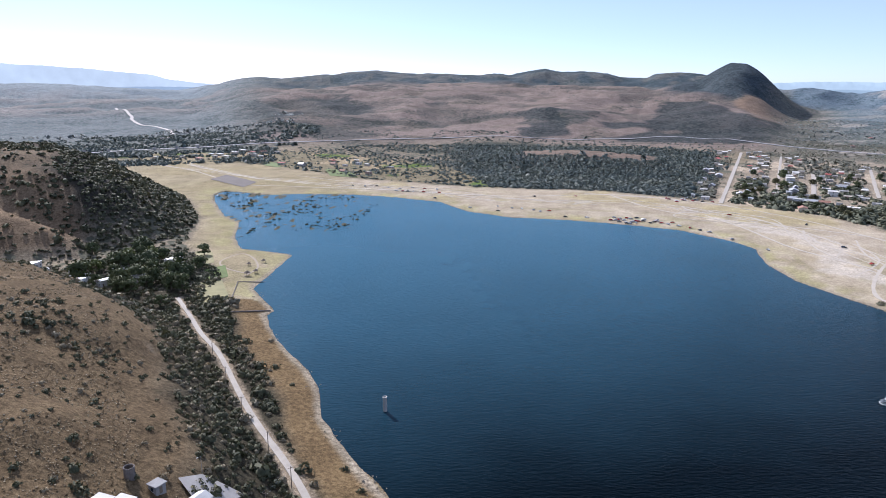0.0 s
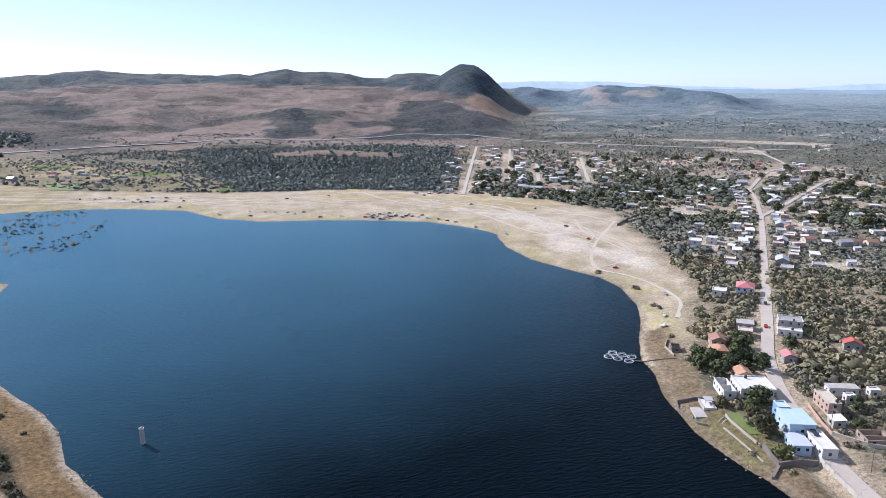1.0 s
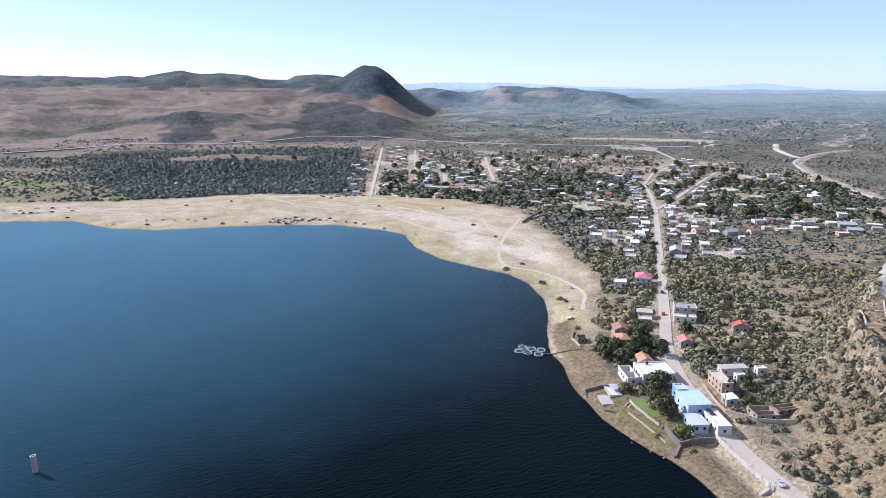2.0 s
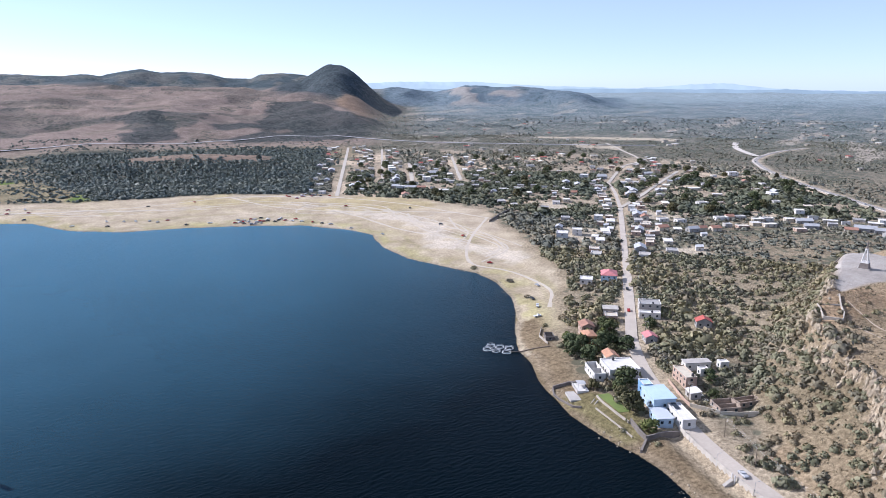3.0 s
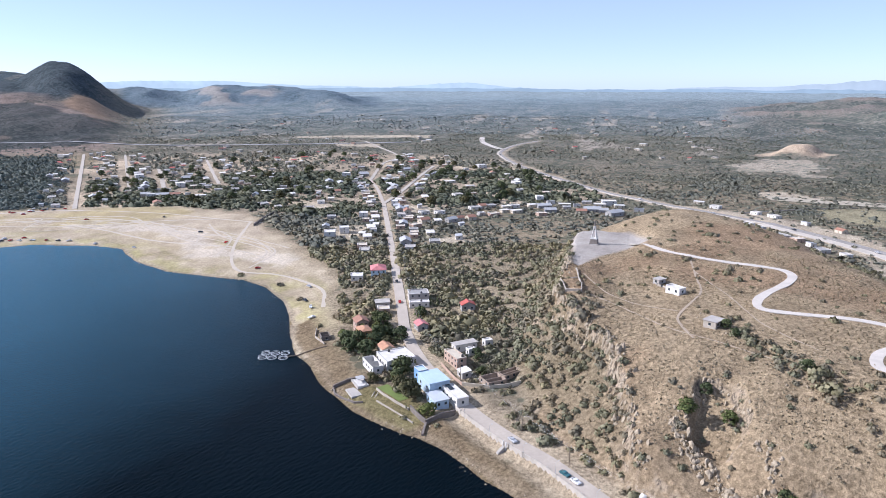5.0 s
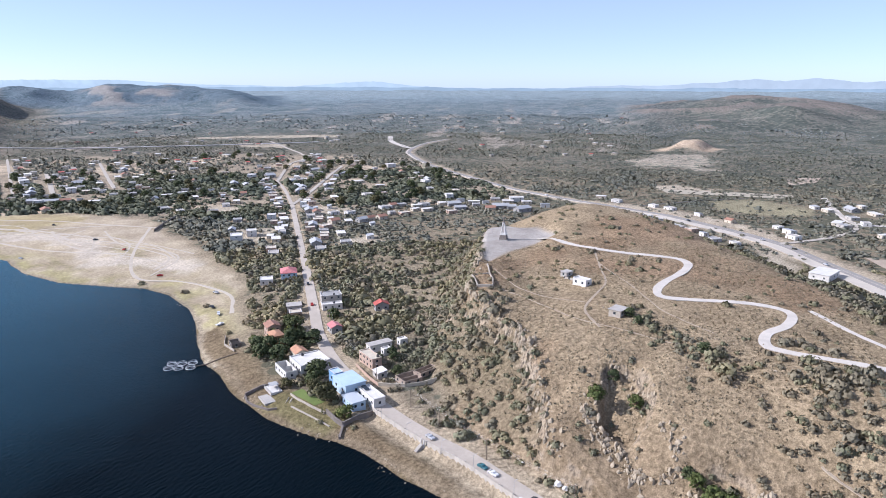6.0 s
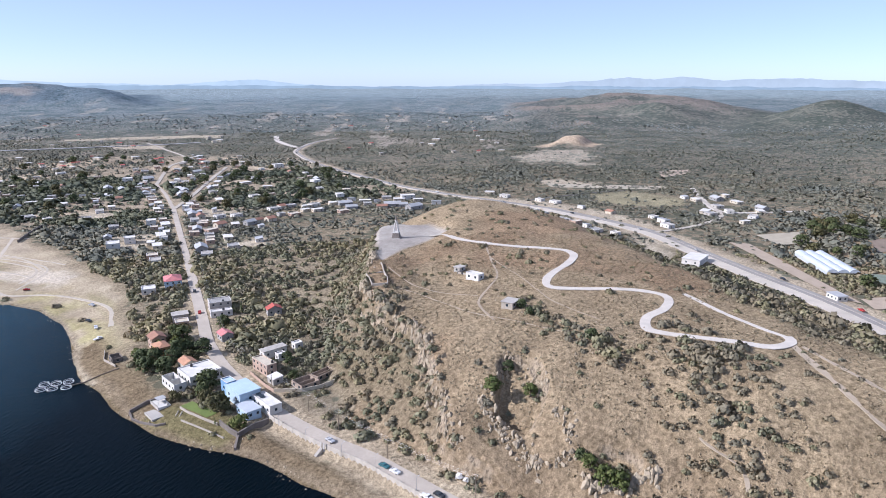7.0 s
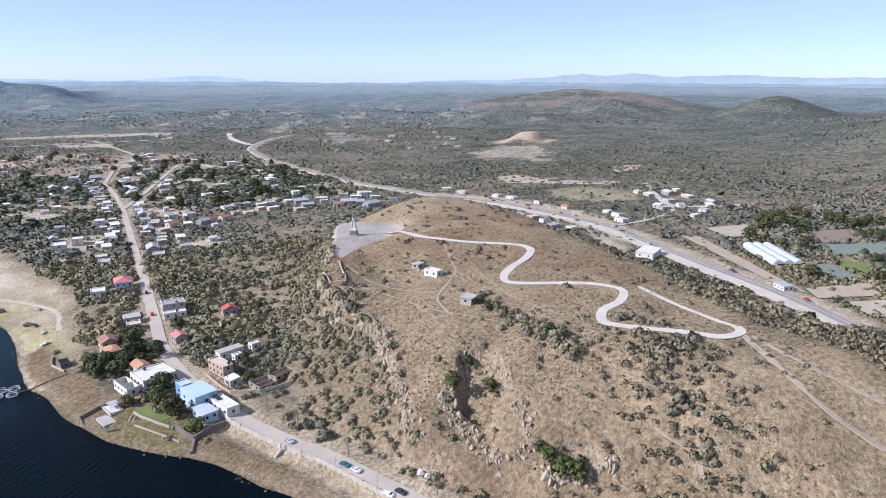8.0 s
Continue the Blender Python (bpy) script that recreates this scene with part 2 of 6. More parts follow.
def leafy(name, a, b_, c, island=True):
    """Foliage whose clumps differ in tone."""
    m, t, b = shader(name, 0.75)
    if island:
        rnd = t.nodes.new("ShaderNodeNewGeometry").outputs["Random Per Island"]
    else:
        rnd = t.nodes.new("ShaderNodeObjectInfo").outputs["Random"]
    ramp = t.nodes.new("ShaderNodeValToRGB")
    e = ramp.color_ramp.elements
    e[0].color, e[1].color = (*a, 1), (*c, 1)
    mid = e.new(0.5)
    mid.color = (*b_, 1)
    t.links.new(rnd, ramp.inputs["Fac"])
    patch = span(t, noise_of(t, 0.02, 3), 0.35, 0.65)
    col = mix(t, span(t, noise_of(t, 1.5, 3), 0.3, 0.7, 0.0, 0.5), ramp.outputs["Color"], tuple(v * 0.55 for v in b_))
    col = mix(t, 1.0, col, mix(t, patch, (0.8, 0.85, 0.85), (1.15, 1.08, 0.95)), "MULTIPLY")
    t.links.new(col, b.inputs["Base Color"])
    b.inputs["Specular IOR Level"].default_value = 0.25
    thin, both = t.nodes.new("ShaderNodeBsdfTranslucent"), node(t, "ShaderNodeMixShader", Fac=0.16)
    t.links.new(col, thin.inputs["Color"])
    t.links.new(b.outputs[0], both.inputs[1])
    t.links.new(thin.outputs[0], both.inputs[2])
    t.links.new(both.outputs[0], t.nodes["Material Output"].inputs["Surface"])
    return m


def ground_material():
    m, t, b = shader("dry_ground", 0.95)
    soil_haze = t.nodes.new("ShaderNodeAttribute")
    soil_haze.attribute_name = "soil_haze"
    scrub = t.nodes.new("ShaderNodeAttribute")
    scrub.attribute_name = "scrub"
    pos = place(t)
    col = mix(t, 1.0, soil_haze.outputs["Color"], mix(t, span(t, noise_of(t, 0.045, 6, 0.65), 0.32, 0.68), (0.78, 0.76, 0.74), (1.2, 1.19, 1.16)), "MULTIPLY")
    tuft = noise_of(t, 0.55, 5, 0.7)
    col = mix(t, span(t, scrub.outputs["Fac"], -1.0, 0.0, 0.25, 1.0), col, mix(t, span(t, tuft, 0.36, 0.64), (0.56, 0.54, 0.5), (1.3, 1.28, 1.22)), "MULTIPLY")
    blade = noise_of(t, 2.1, 3, 0.7)
    col = mix(t, span(t, scrub.outputs["Fac"], -1.0, 0.0, 0.2, 0.9), col, mix(t, span(t, blade, 0.36, 0.64), (0.72, 0.71, 0.68), (1.2, 1.19, 1.16)), "MULTIPLY")
    # bare rock where the ground is steep
    face = t.nodes.new("ShaderNodeSeparateXYZ")
    t.links.new(t.nodes.new("ShaderNodeNewGeometry").outputs["Normal"], face.inputs[0])
    stretch = t.nodes.new("ShaderNodeMapping")
    stretch.inputs["Scale"].default_value = (1.0, 1.0, 0.3)
    t.links.new(pos, stretch.inputs["Vector"])
    crack = noise_of(t, 0.7, 7, 0.75, stretch.outputs["Vector"])
    stone = mix(t, span(t, crack, 0.42, 0.54), (0.11, 0.09, 0.07), (0.37, 0.3, 0.215))
    steep = t.nodes.new("ShaderNodeMath")
    steep.operation = "MULTIPLY"
    t.links.new(span(t, face.outputs[2], 0.76, 0.6), steep.inputs[0])
    t.links.new(span(t, noise_of(t, 0.09, 4), 0.42, 0.58), steep.inputs[1])
    col = mix(t, steep.outputs[0], col, stone)
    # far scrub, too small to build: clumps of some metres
    cell = node(t, "ShaderNodeTexVoronoi", Scale=0.11, Randomness=1.0)
    t.links.new(pos, cell.inputs["Vector"])
    patch = span(t, noise_of(t, 0.012, 5, 0.65), 0.3, 0.7, -0.35, 0.35)
    size = t.nodes.new("ShaderNodeMath")
    size.operation = "ADD"
    t.links.new(scrub.outputs["Fac"], size.inputs[0])
    t.links.new(patch, size.inputs[1])
    less = t.nodes.new("ShaderNodeMath")
    less.operation = "SUBTRACT"
    t.links.new(size.outputs[0], less.inputs[0])
    t.links.new(cell.outputs["Distance"], less.inputs[1])
    spot = span(t, less.outputs[0], -0.05, 0.1)
    live = t.nodes.new("ShaderNodeMath")
    live.operation = "MULTIPLY"
    t.links.new(spot, live.inputs[0])
    t.links.new(span(t, scrub.outputs["Fac"], 0.02, 0.2), live.inputs[1])
    tone = mix(t, 1.0, soil_haze.outputs["Color"], mix(t, span(t, cell.outputs["Color"], 0.0, 1.0), (0.34, 0.4, 0.36), (0.6, 0.66, 0.6)), "MULTIPLY")
    col = mix(t, live.outputs[0], col, tone)
    t.links.new(col, b.inputs["Base Color"])
    b.inputs["Specular IOR Level"].default_value = 0.05
    bumped(t, b, tuft, 1.0, 0.9)
    return m


def water_material():
    m, t, b = shader("lake_water", 0.15)
    pos = place(t)
    b.inputs["IOR"].default_value, b.inputs["Specular IOR Level"].default_value = 1.33, 0.04
    sheen_depth = t.nodes.new("ShaderNodeAttribute")
    sheen_depth.attribute_name = "deep"
    drift = span(t, noise_of(t, 0.006, 4, 0.6), 0.3, 0.7, -0.05, 0.05)
    add = t.nodes.new("ShaderNodeMath")
    t.links.new(sheen_depth.outputs["Fac"], add.inputs[0])
    t.links.new(drift, add.inputs[1])
    # the far side's paler blue is the sky's reflection painted into the colour
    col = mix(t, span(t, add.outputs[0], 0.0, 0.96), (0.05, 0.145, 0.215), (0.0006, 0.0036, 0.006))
    t.links.new(col, b.inputs["Base Color"])
    turn = t.nodes.new("ShaderNodeMapping")
    turn.inputs["Rotation"].default_value = (0, 0, radians(-20))
    turn.inputs["Scale"].default_value = (0.35, 1.0, 1.0)
    t.links.new(pos, turn.inputs["Vector"])
    wave = noise_of(t, 0.75, 3, 0.6, turn.outputs["Vector"])
    bumped(t, b, wave, 1.0, 0.6)
    return m


MAT = dict(
    ground=ground_material(), water=water_material(),
    scrub=leafy("scrub_leaves", (0.175, 0.17, 0.1), (0.255, 0.24, 0.152), (0.345, 0.317, 0.213)),
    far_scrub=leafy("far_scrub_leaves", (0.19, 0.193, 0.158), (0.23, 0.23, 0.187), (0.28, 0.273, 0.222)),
    # western scrub: its backlit shade is put into a darker leaf colour
    shaded_scrub=leafy("shaded_scrub_leaves", (0.06, 0.068, 0.04), (0.1, 0.104, 0.06), (0.155, 0.15, 0.09)),
    reed=leafy("reed_leaves", (0.07, 0.07, 0.04), (0.1, 0.095, 0.055), (0.15, 0.135, 0.08)),
    pale_path=plain("pale_path", (0.42, 0.345, 0.255), 0.95, stain=0.2, scale=0.3),
    verge_dust=plain("verge_dust", (0.54, 0.485, 0.41), 0.95, stain=0.25, scale=0.08),
    yellow_grass=plain("yellow_grass", (0.33, 0.3, 0.14), 0.95, stain=0.3, scale=0.12),
    beach_dust=plain("beach_dust", (0.52, 0.455, 0.365), 0.95, stain=0.12, scale=0.1),
    dirt_road=plain("dirt_road", (0.47, 0.42, 0.35), 0.95, stain=0.25, scale=0.2),
    dark_soil_line=plain("ditch_soil", (0.12, 0.11, 0.095), 0.95, stain=0.25, scale=0.2),
    # leaves of the distant plain, paled and blued to carry haze
    hazy_scrub=leafy("hazy_scrub_leaves", (0.22, 0.25, 0.26), (0.245, 0.275, 0.28), (0.27, 0.3, 0.3)),
    dry_scrub=leafy("dry_scrub_leaves", (0.19, 0.168, 0.12), (0.26, 0.226, 0.16), (0.34, 0.293, 0.212)),
    leaf=leafy("tree_leaves", (0.055, 0.075, 0.032), (0.098, 0.12, 0.052), (0.15, 0.168, 0.08)),
    bright_leaf=leafy("bright_tree_leaves", (0.095, 0.12, 0.038), (0.145, 0.17, 0.052), (0.205, 0.22, 0.078)),
    # far valley and north leaves, with haze blue mixed into the green
    hazy_valley_leaf=leafy("hazy_valley_tree_leaves", (0.1, 0.13, 0.125), (0.135, 0.165, 0.155), (0.185, 0.21, 0.19)),
    olive_leaf=leafy("olive_tree_leaves", (0.085, 0.08, 0.036), (0.125, 0.118, 0.055), (0.175, 0.16, 0.08)),
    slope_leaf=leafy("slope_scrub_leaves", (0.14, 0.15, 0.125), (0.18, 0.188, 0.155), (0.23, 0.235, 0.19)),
    village_leaf=leafy("village_tree_leaves", (0.11, 0.125, 0.085), (0.15, 0.162, 0.112), (0.2, 0.208, 0.15)),
    bark=plain("bark", (0.16, 0.12, 0.09)),
    asphalt=plain("asphalt", (0.3, 0.28, 0.255), 0.9, stain=0.25, scale=0.1),
    motorway_paving=plain("motorway_paving", (0.4, 0.39, 0.385), 0.9, stain=0.15, scale=0.05),
    concrete_road=plain("concrete_road", (0.48, 0.42, 0.35), 0.9, stain=0.18, scale=0.12),
    dust_road=plain("dust_road", (0.58, 0.53, 0.465), 0.95, stain=0.2, scale=0.15),
    path_dust=plain("worn_path", (0.4, 0.325, 0.24), 0.95, stain=0.2, scale=0.3),
    white=plain("white_plaster", (0.68, 0.655, 0.61), 0.85, stain=0.2, scale=0.3),
    wall_wash=plain("worn_wall_wash", (0.52, 0.475, 0.41), 0.9, stain=0.3, scale=0.35),
    cream=plain("cream_plaster", (0.60, 0.53, 0.42), 0.85, stain=0.25, scale=0.3),
    grey=plain("grey_render", (0.36, 0.35, 0.335), 0.9, stain=0.3, scale=0.3),
    pale_concrete=plain("pale_concrete", (0.45, 0.42, 0.38), 0.9, stain=0.25, scale=0.25),
    brick=plain("pink_brick", (0.48, 0.345, 0.265), 0.9, stain=0.3, scale=0.5),
    old_brick=plain("worn_brick", (0.38, 0.3, 0.235), 0.95, stain=0.4, scale=0.5, relief=0.06),
    ochre=plain("ochre_plaster", (0.52, 0.33, 0.15), 0.85, stain=0.25, scale=0.3),
    blue=plain("pale_blue_paint", (0.45, 0.58, 0.69), 0.7, stain=0.12, scale=0.2),
    deep_blue=plain("blue_paint", (0.2, 0.36, 0.56), 0.6, stain=0.15, scale=0.2),
    red_tile=plain("red_roof", (0.45, 0.10, 0.075), 0.75, stain=0.3, scale=0.4),
    orange_tile=plain("orange_clay_tile", (0.5, 0.27, 0.165), 0.8, stain=0.35, scale=0.5),
    old_tile=plain("old_brown_tile", (0.36, 0.19, 0.13), 0.85, stain=0.35, scale=0.5),
    pink=plain("pink_roof", (0.55, 0.2, 0.2), 0.75, stain=0.25, scale=0.4),
    stone=plain("dark_stone", (0.22, 0.19, 0.165), 0.95, stain=0.4, scale=0.5, relief=0.08),
    pale_stone=plain("pale_stone", (0.46, 0.41, 0.34), 0.95, stain=0.35, scale=0.4, relief=0.08),
    steel=plain("galvanised_steel", (0.45, 0.46, 0.47), 0.45, 0.6, stain=0.15),
    tin=plain("pale_tin_roof", (0.5, 0.5, 0.495), 0.55, 0.2, stain=0.2, scale=0.2),
    dark=plain("dark_opening", (0.025, 0.025, 0.028), 0.5, stain=0.1),
    wood=plain("weathered_wood", (0.24, 0.19, 0.14), 0.9),
    lawn=plain("lawn", (0.15, 0.2, 0.05), 0.95, stain=0.3, scale=0.2),
    tyre=plain("tyre_rubber", (0.02, 0.02, 0.02), 0.8),
    plastic=plain("black_plastic_pipe", (0.05, 0.05, 0.055), 0.5),
    net=plain("pale_net_ring", (0.6, 0.62, 0.62), 0.6),
    film=plain("greenhouse_film", (0.52, 0.56, 0.6), 0.4, stain=0.12, scale=0.2),
)


def glass():
    m, t, b = shader("window_glass", 0.08)
    b.inputs["Base Color"].default_value = (0.03, 0.04, 0.05, 1)
    return m


MAT["glass"] = glass()


# ---- building kit ----
def thing(name, x, y, z=None, turn=0.0, label="", category="", group="", kind=""):
    """An Empty at the base of a thing that has parts."""
    ob = new(name)
    ob.empty_display_size = 0.5
    ob.matrix_world = pose(x, y, ground(x, y) if z is None else z, 0, 0, turn)
    return tagged(ob, label, category, group, kind)


def part(name, bm, material, parent=None, label=""):
    me = bpy.data.meshes.new(name)
    bm.to_mesh(me)
    bm.free()
    me.materials.append(MAT[material])
    ob = new(name, me)
    ob.parent = parent
    return tagged(ob, label)


def piece(name, mesh, parent, m=None):
    ob = new(name, mesh)
    ob.parent = parent
    if m is not None:
        ob.matrix_basis = m
    return ob


def box(bm, x0, x1, y0, y1, z0, z1, bevel=0.0):
    """A block in a bmesh, with its edges taken off where bevel is given."""
    vs = [bm.verts.new((x, y, z)) for z in (z0, z1) for x, y in ((x0, y0), (x1, y0), (x1, y1), (x0, y1))]
    fs = [bm.faces.new([vs[i] for i in q]) for q in ((3, 2, 1, 0), (4, 5, 6, 7), (0, 1, 5, 4), (1, 2, 6, 5), (2, 3, 7, 6), (3, 0, 4, 7))]
    if bevel:
        edges = {e for f in fs for e in f.edges}
        bmesh.ops.bevel(bm, geom=list(edges), offset=bevel, segments=1, affect="EDGES")
    return bm


def tube(bm, x, y, z0, z1, r0, r1=None, n=10, cap=True):
    r1 = r0 if r1 is None else r1
    lo = [bm.verts.new((x + r0 * math.cos(6.2832 * i / n), y + r0 * math.sin(6.2832 * i / n), z0)) for i in range(n)]
    hi = [bm.verts.new((x + r1 * math.cos(6.2832 * i / n), y + r1 * math.sin(6.2832 * i / n), z1)) for i in range(n)]
    for i in range(n):
        bm.faces.new((lo[i], lo[(i + 1) % n], hi[(i + 1) % n], hi[i]))
    if cap:
        bm.faces.new(hi)
        bm.faces.new(lo[::-1])
    return bm


def rod(bm, a, b, r, n=6, r1=None):
    """A bar between two points."""
    a, b = Vector(a), Vector(b)
    q = (b - a).to_track_quat("Z", "Y")
    rings = []
    for p, rad in ((a, r), (b, r if r1 is None else r1)):
        rings.append([bm.verts.new(p + q @ Vector((rad * math.cos(6.2832 * i / n), rad * math.sin(6.2832 * i / n), 0))) for i in range(n)])
    for i in range(n):
        bm.faces.new((rings[0][i], rings[0][(i + 1) % n], rings[1][(i + 1) % n], rings[1][i]))
    bm.faces.new(rings[1])
    bm.faces.new(rings[0][::-1])
    return bm


def ring(bm, x, y, z, radius, r, n=20, k=6):
    loops = []
    for i in range(n):
        a = 6.2832 * i / n
        loops.append([bm.verts.new((x + (radius + r * math.cos(6.2832 * j / k)) * math.cos(a), y + (radius + r * math.cos(6.2832 * j / k)) * math.sin(a), z + r * math.sin(6.2832 * j / k))) for j in range(k)])
    for i in range(n):
        for j in range(k):
            bm.faces.new((loops[i][j], loops[(i + 1) % n][j], loops[(i + 1) % n][(j + 1) % k], loops[i][(j + 1) % k]))
    return bm


def curve_line(points, step):
    """A smooth line through plan points, with a point about every step metres."""
    out = []
    p = [points[0]] + list(points) + [points[-1]]
    for a, b, c, d in zip(p, p[1:], p[2:], p[3:]):
        n = max(1, int(math.hypot(c[0] - b[0], c[1] - b[1]) / step))
        for i in range(n):
            t = i / n
            out.append(tuple(0.5 * (2 * b[k] + (c[k] - a[k]) * t + (2 * a[k] - 5 * b[k] + 4 * c[k] - d[k]) * t * t + (3 * b[k] - a[k] - 3 * c[k] + d[k]) * t ** 3) for k in (0, 1)))
    return out + [tuple(points[-1])]


def strip(name, line, width, material, lift, label, category="road", step=4.0, shift=0.0, wobble=0.0, thick=0.6):
    """A road laid on the ground, with a little thickness."""
    pts = np.array(curve_line(line, step))
    tan = np.gradient(pts, axis=0)
    tan /= np.linalg.norm(tan, axis=1)[:, None]
    nor = np.stack([tan[:, 1], -tan[:, 0]], 1)
    cuts = (-1, -0.5, 0, 0.5, 1)
    half = width / 2 * (1 + wobble * grain(pts[:, 0], pts[:, 1], 9, 3, 77))
    rows = [pts + nor * (shift + c * half)[:, None] for c in cuts]
    zs = np.array([height(r[:, 0], r[:, 1]) for r in rows])
    top = np.maximum(zs.max(0) * 0.5 + zs.mean(0) * 0.5, 0.2) + lift
    if len(top) > 8:
        pad = np.pad(top, 3, mode="edge")
        top = np.maximum(np.convolve(pad, np.ones(7) / 7, "valid"), zs.mean(0) + lift * 0.6)
    verts, faces, n = [], [], len(pts)
    for r in rows:
        verts += [(a, b, c) for (a, b), c in zip(r, top)]
    for k in (0, len(cuts) - 1):
        verts += [(a, b, c - thick) for (a, b), c in zip(rows[k], top)]
    m = len(cuts)
    for k in range(m - 1):
        faces += [(k * n + i, k * n + i + 1, (k + 1) * n + i + 1, (k + 1) * n + i) for i in range(n - 1)]
    faces += [(m * n + i, m * n + i + 1, i + 1, i) for i in range(n - 1)]
    faces += [((m - 1) * n + i, (m - 1) * n + i + 1, (m + 1) * n + i + 1, (m + 1) * n + i) for i in range(n - 1)]
    me = bpy.data.meshes.new(name)
    me.from_pydata(verts, [], faces)
    me.materials.append(MAT[material])
    return tagged(new(name, me), label, category, kind="structure")
# ---- ground ----
BEACH = [(-568, 1170), (-363, 1136), (-255, 1079), (-115, 956), (48, 882), (156, 861), (223, 840), (318, 770), (392, 695), (425, 600), (365, 460), (322, 357),
         (262, 296), (226, 258), (190, 215), (100, 300), (-100, 400), (-150, 385), (-155, 470), (-215, 560), (-238, 640), (-250, 690), (-300, 790), (-430, 930), (-600, 1050)]
DIRT_ROAD = [(-30, 160), (-38, 185), (-46, 203), (-59, 226), (-76, 253), (-90, 278), (-106, 309), (-117, 329), (-134, 354), (-152, 385), (-170, 415)]
HIGHWAY = [(300, -150), (380, -115), (425, -92), (465, -66), (507, -34), (564, 7), (614, 43), (655, 95), (692, 155), (715, 223), (738, 293), (780, 361), (832, 439), (892, 526), (946, 598), (1048, 697), (1121, 750), (1237, 793), (1348, 798)]
TRACK = [(410, 172), (389, 144), (381, 123), (382, 105), (384, 88), (383, 74), (369, 69), (337, 73), (322, 73), (315, 68), (319, 53), (325, 32), (324, 19), (318, 14), (304, 15), (291, 21), (279, 20), (276, 14), (274, 1), (274, -14), (273, -27), (280, -34), (286, -33), (291, -26), (304, -14)]
TOWN = [(317, 775), (392, 695), (430, 600), (470, 500), (540, 480), (640, 420), (700, 330), (800, 390), (960, 610), (1000, 800), (900, 1000), (640, 1240), (480, 1100)]
NORTH_FIELDS = [(-640, 1180), (-380, 1140), (-255, 1085), (-100, 960), (60, 890), (40, 1010), (-80, 1200), (-300, 1330), (-600, 1260)]
FARMS = [(560, -30), (620, -60), (760, -60), (830, -250), (640, -300), (430, -170), (470, -110)]
QUARRY = [(1315, 315), (1345, 235), (1420, 218), (1452, 258), (1425, 315), (1360, 335)]
QUARRY_FLATS = [(1134, 325), (1290, 310), (1300, 240), (1142, 175), (1079, 180), (1050, 270)]
ESCARPMENT = [(721, 2193), (802, 2191), (854, 2073), (794, 1758), (1048, 2001), (947, 1574), (741, 1448), (639, 1600), (559, 1725), (399, 1751), (415, 1810), (587, 1882), (644, 2103)]
BENCH = [(928, 2200), (1018, 2279), (1126, 2306), (1091, 2121), (850, 1812), (889, 2039)]
OUTCROPS = ([(180, 1990), (240, 2000), (330, 1950), (300, 1840), (230, 1880)], [(171, 1727), (231, 1812), (314, 1781), (309, 1671), (202, 1584)], [(-802, 2438), (-693, 2334), (-543, 2188), (-419, 1982), (-414, 1780), (-566, 2007)],
            [(-479, 2314), (-350, 2331), (-231, 2201), (-234, 1982), (-387, 2111)], [(356, 1630), (523, 1743), (711, 1682), (880, 1742), (892, 1558), (627, 1475), (405, 1557)])
LOTS = ([(494, 600), (525, 572), (488, 540), (460, 565)], [(433, 485), (455, 454), (407, 426), (395, 451)], [(559, 503), (568, 465), (547, 444), (525, 473)], [(448, 372), (484, 357), (454, 339), (428, 359)],
        [(731, 228), (732, 170), (709, 115), (668, 64), (581, 17), (553, 26), (622, 76), (663, 127)], [(881, 213), (907, 194), (888, 138), (854, 144), (853, 203)], [(591, 61), (545, 20), (522, 24), (540, 45)], [(1200, 1470), (1377, 1499), (1434, 1178), (1253, 1046), (1057, 1291)], [(1028, 1125), (1077, 1036), (1028, 990), (974, 1068)])
FALLOW = [(799, 131), (840, 91), (807, 30), (763, 27), (740, 72), (751, 115)]


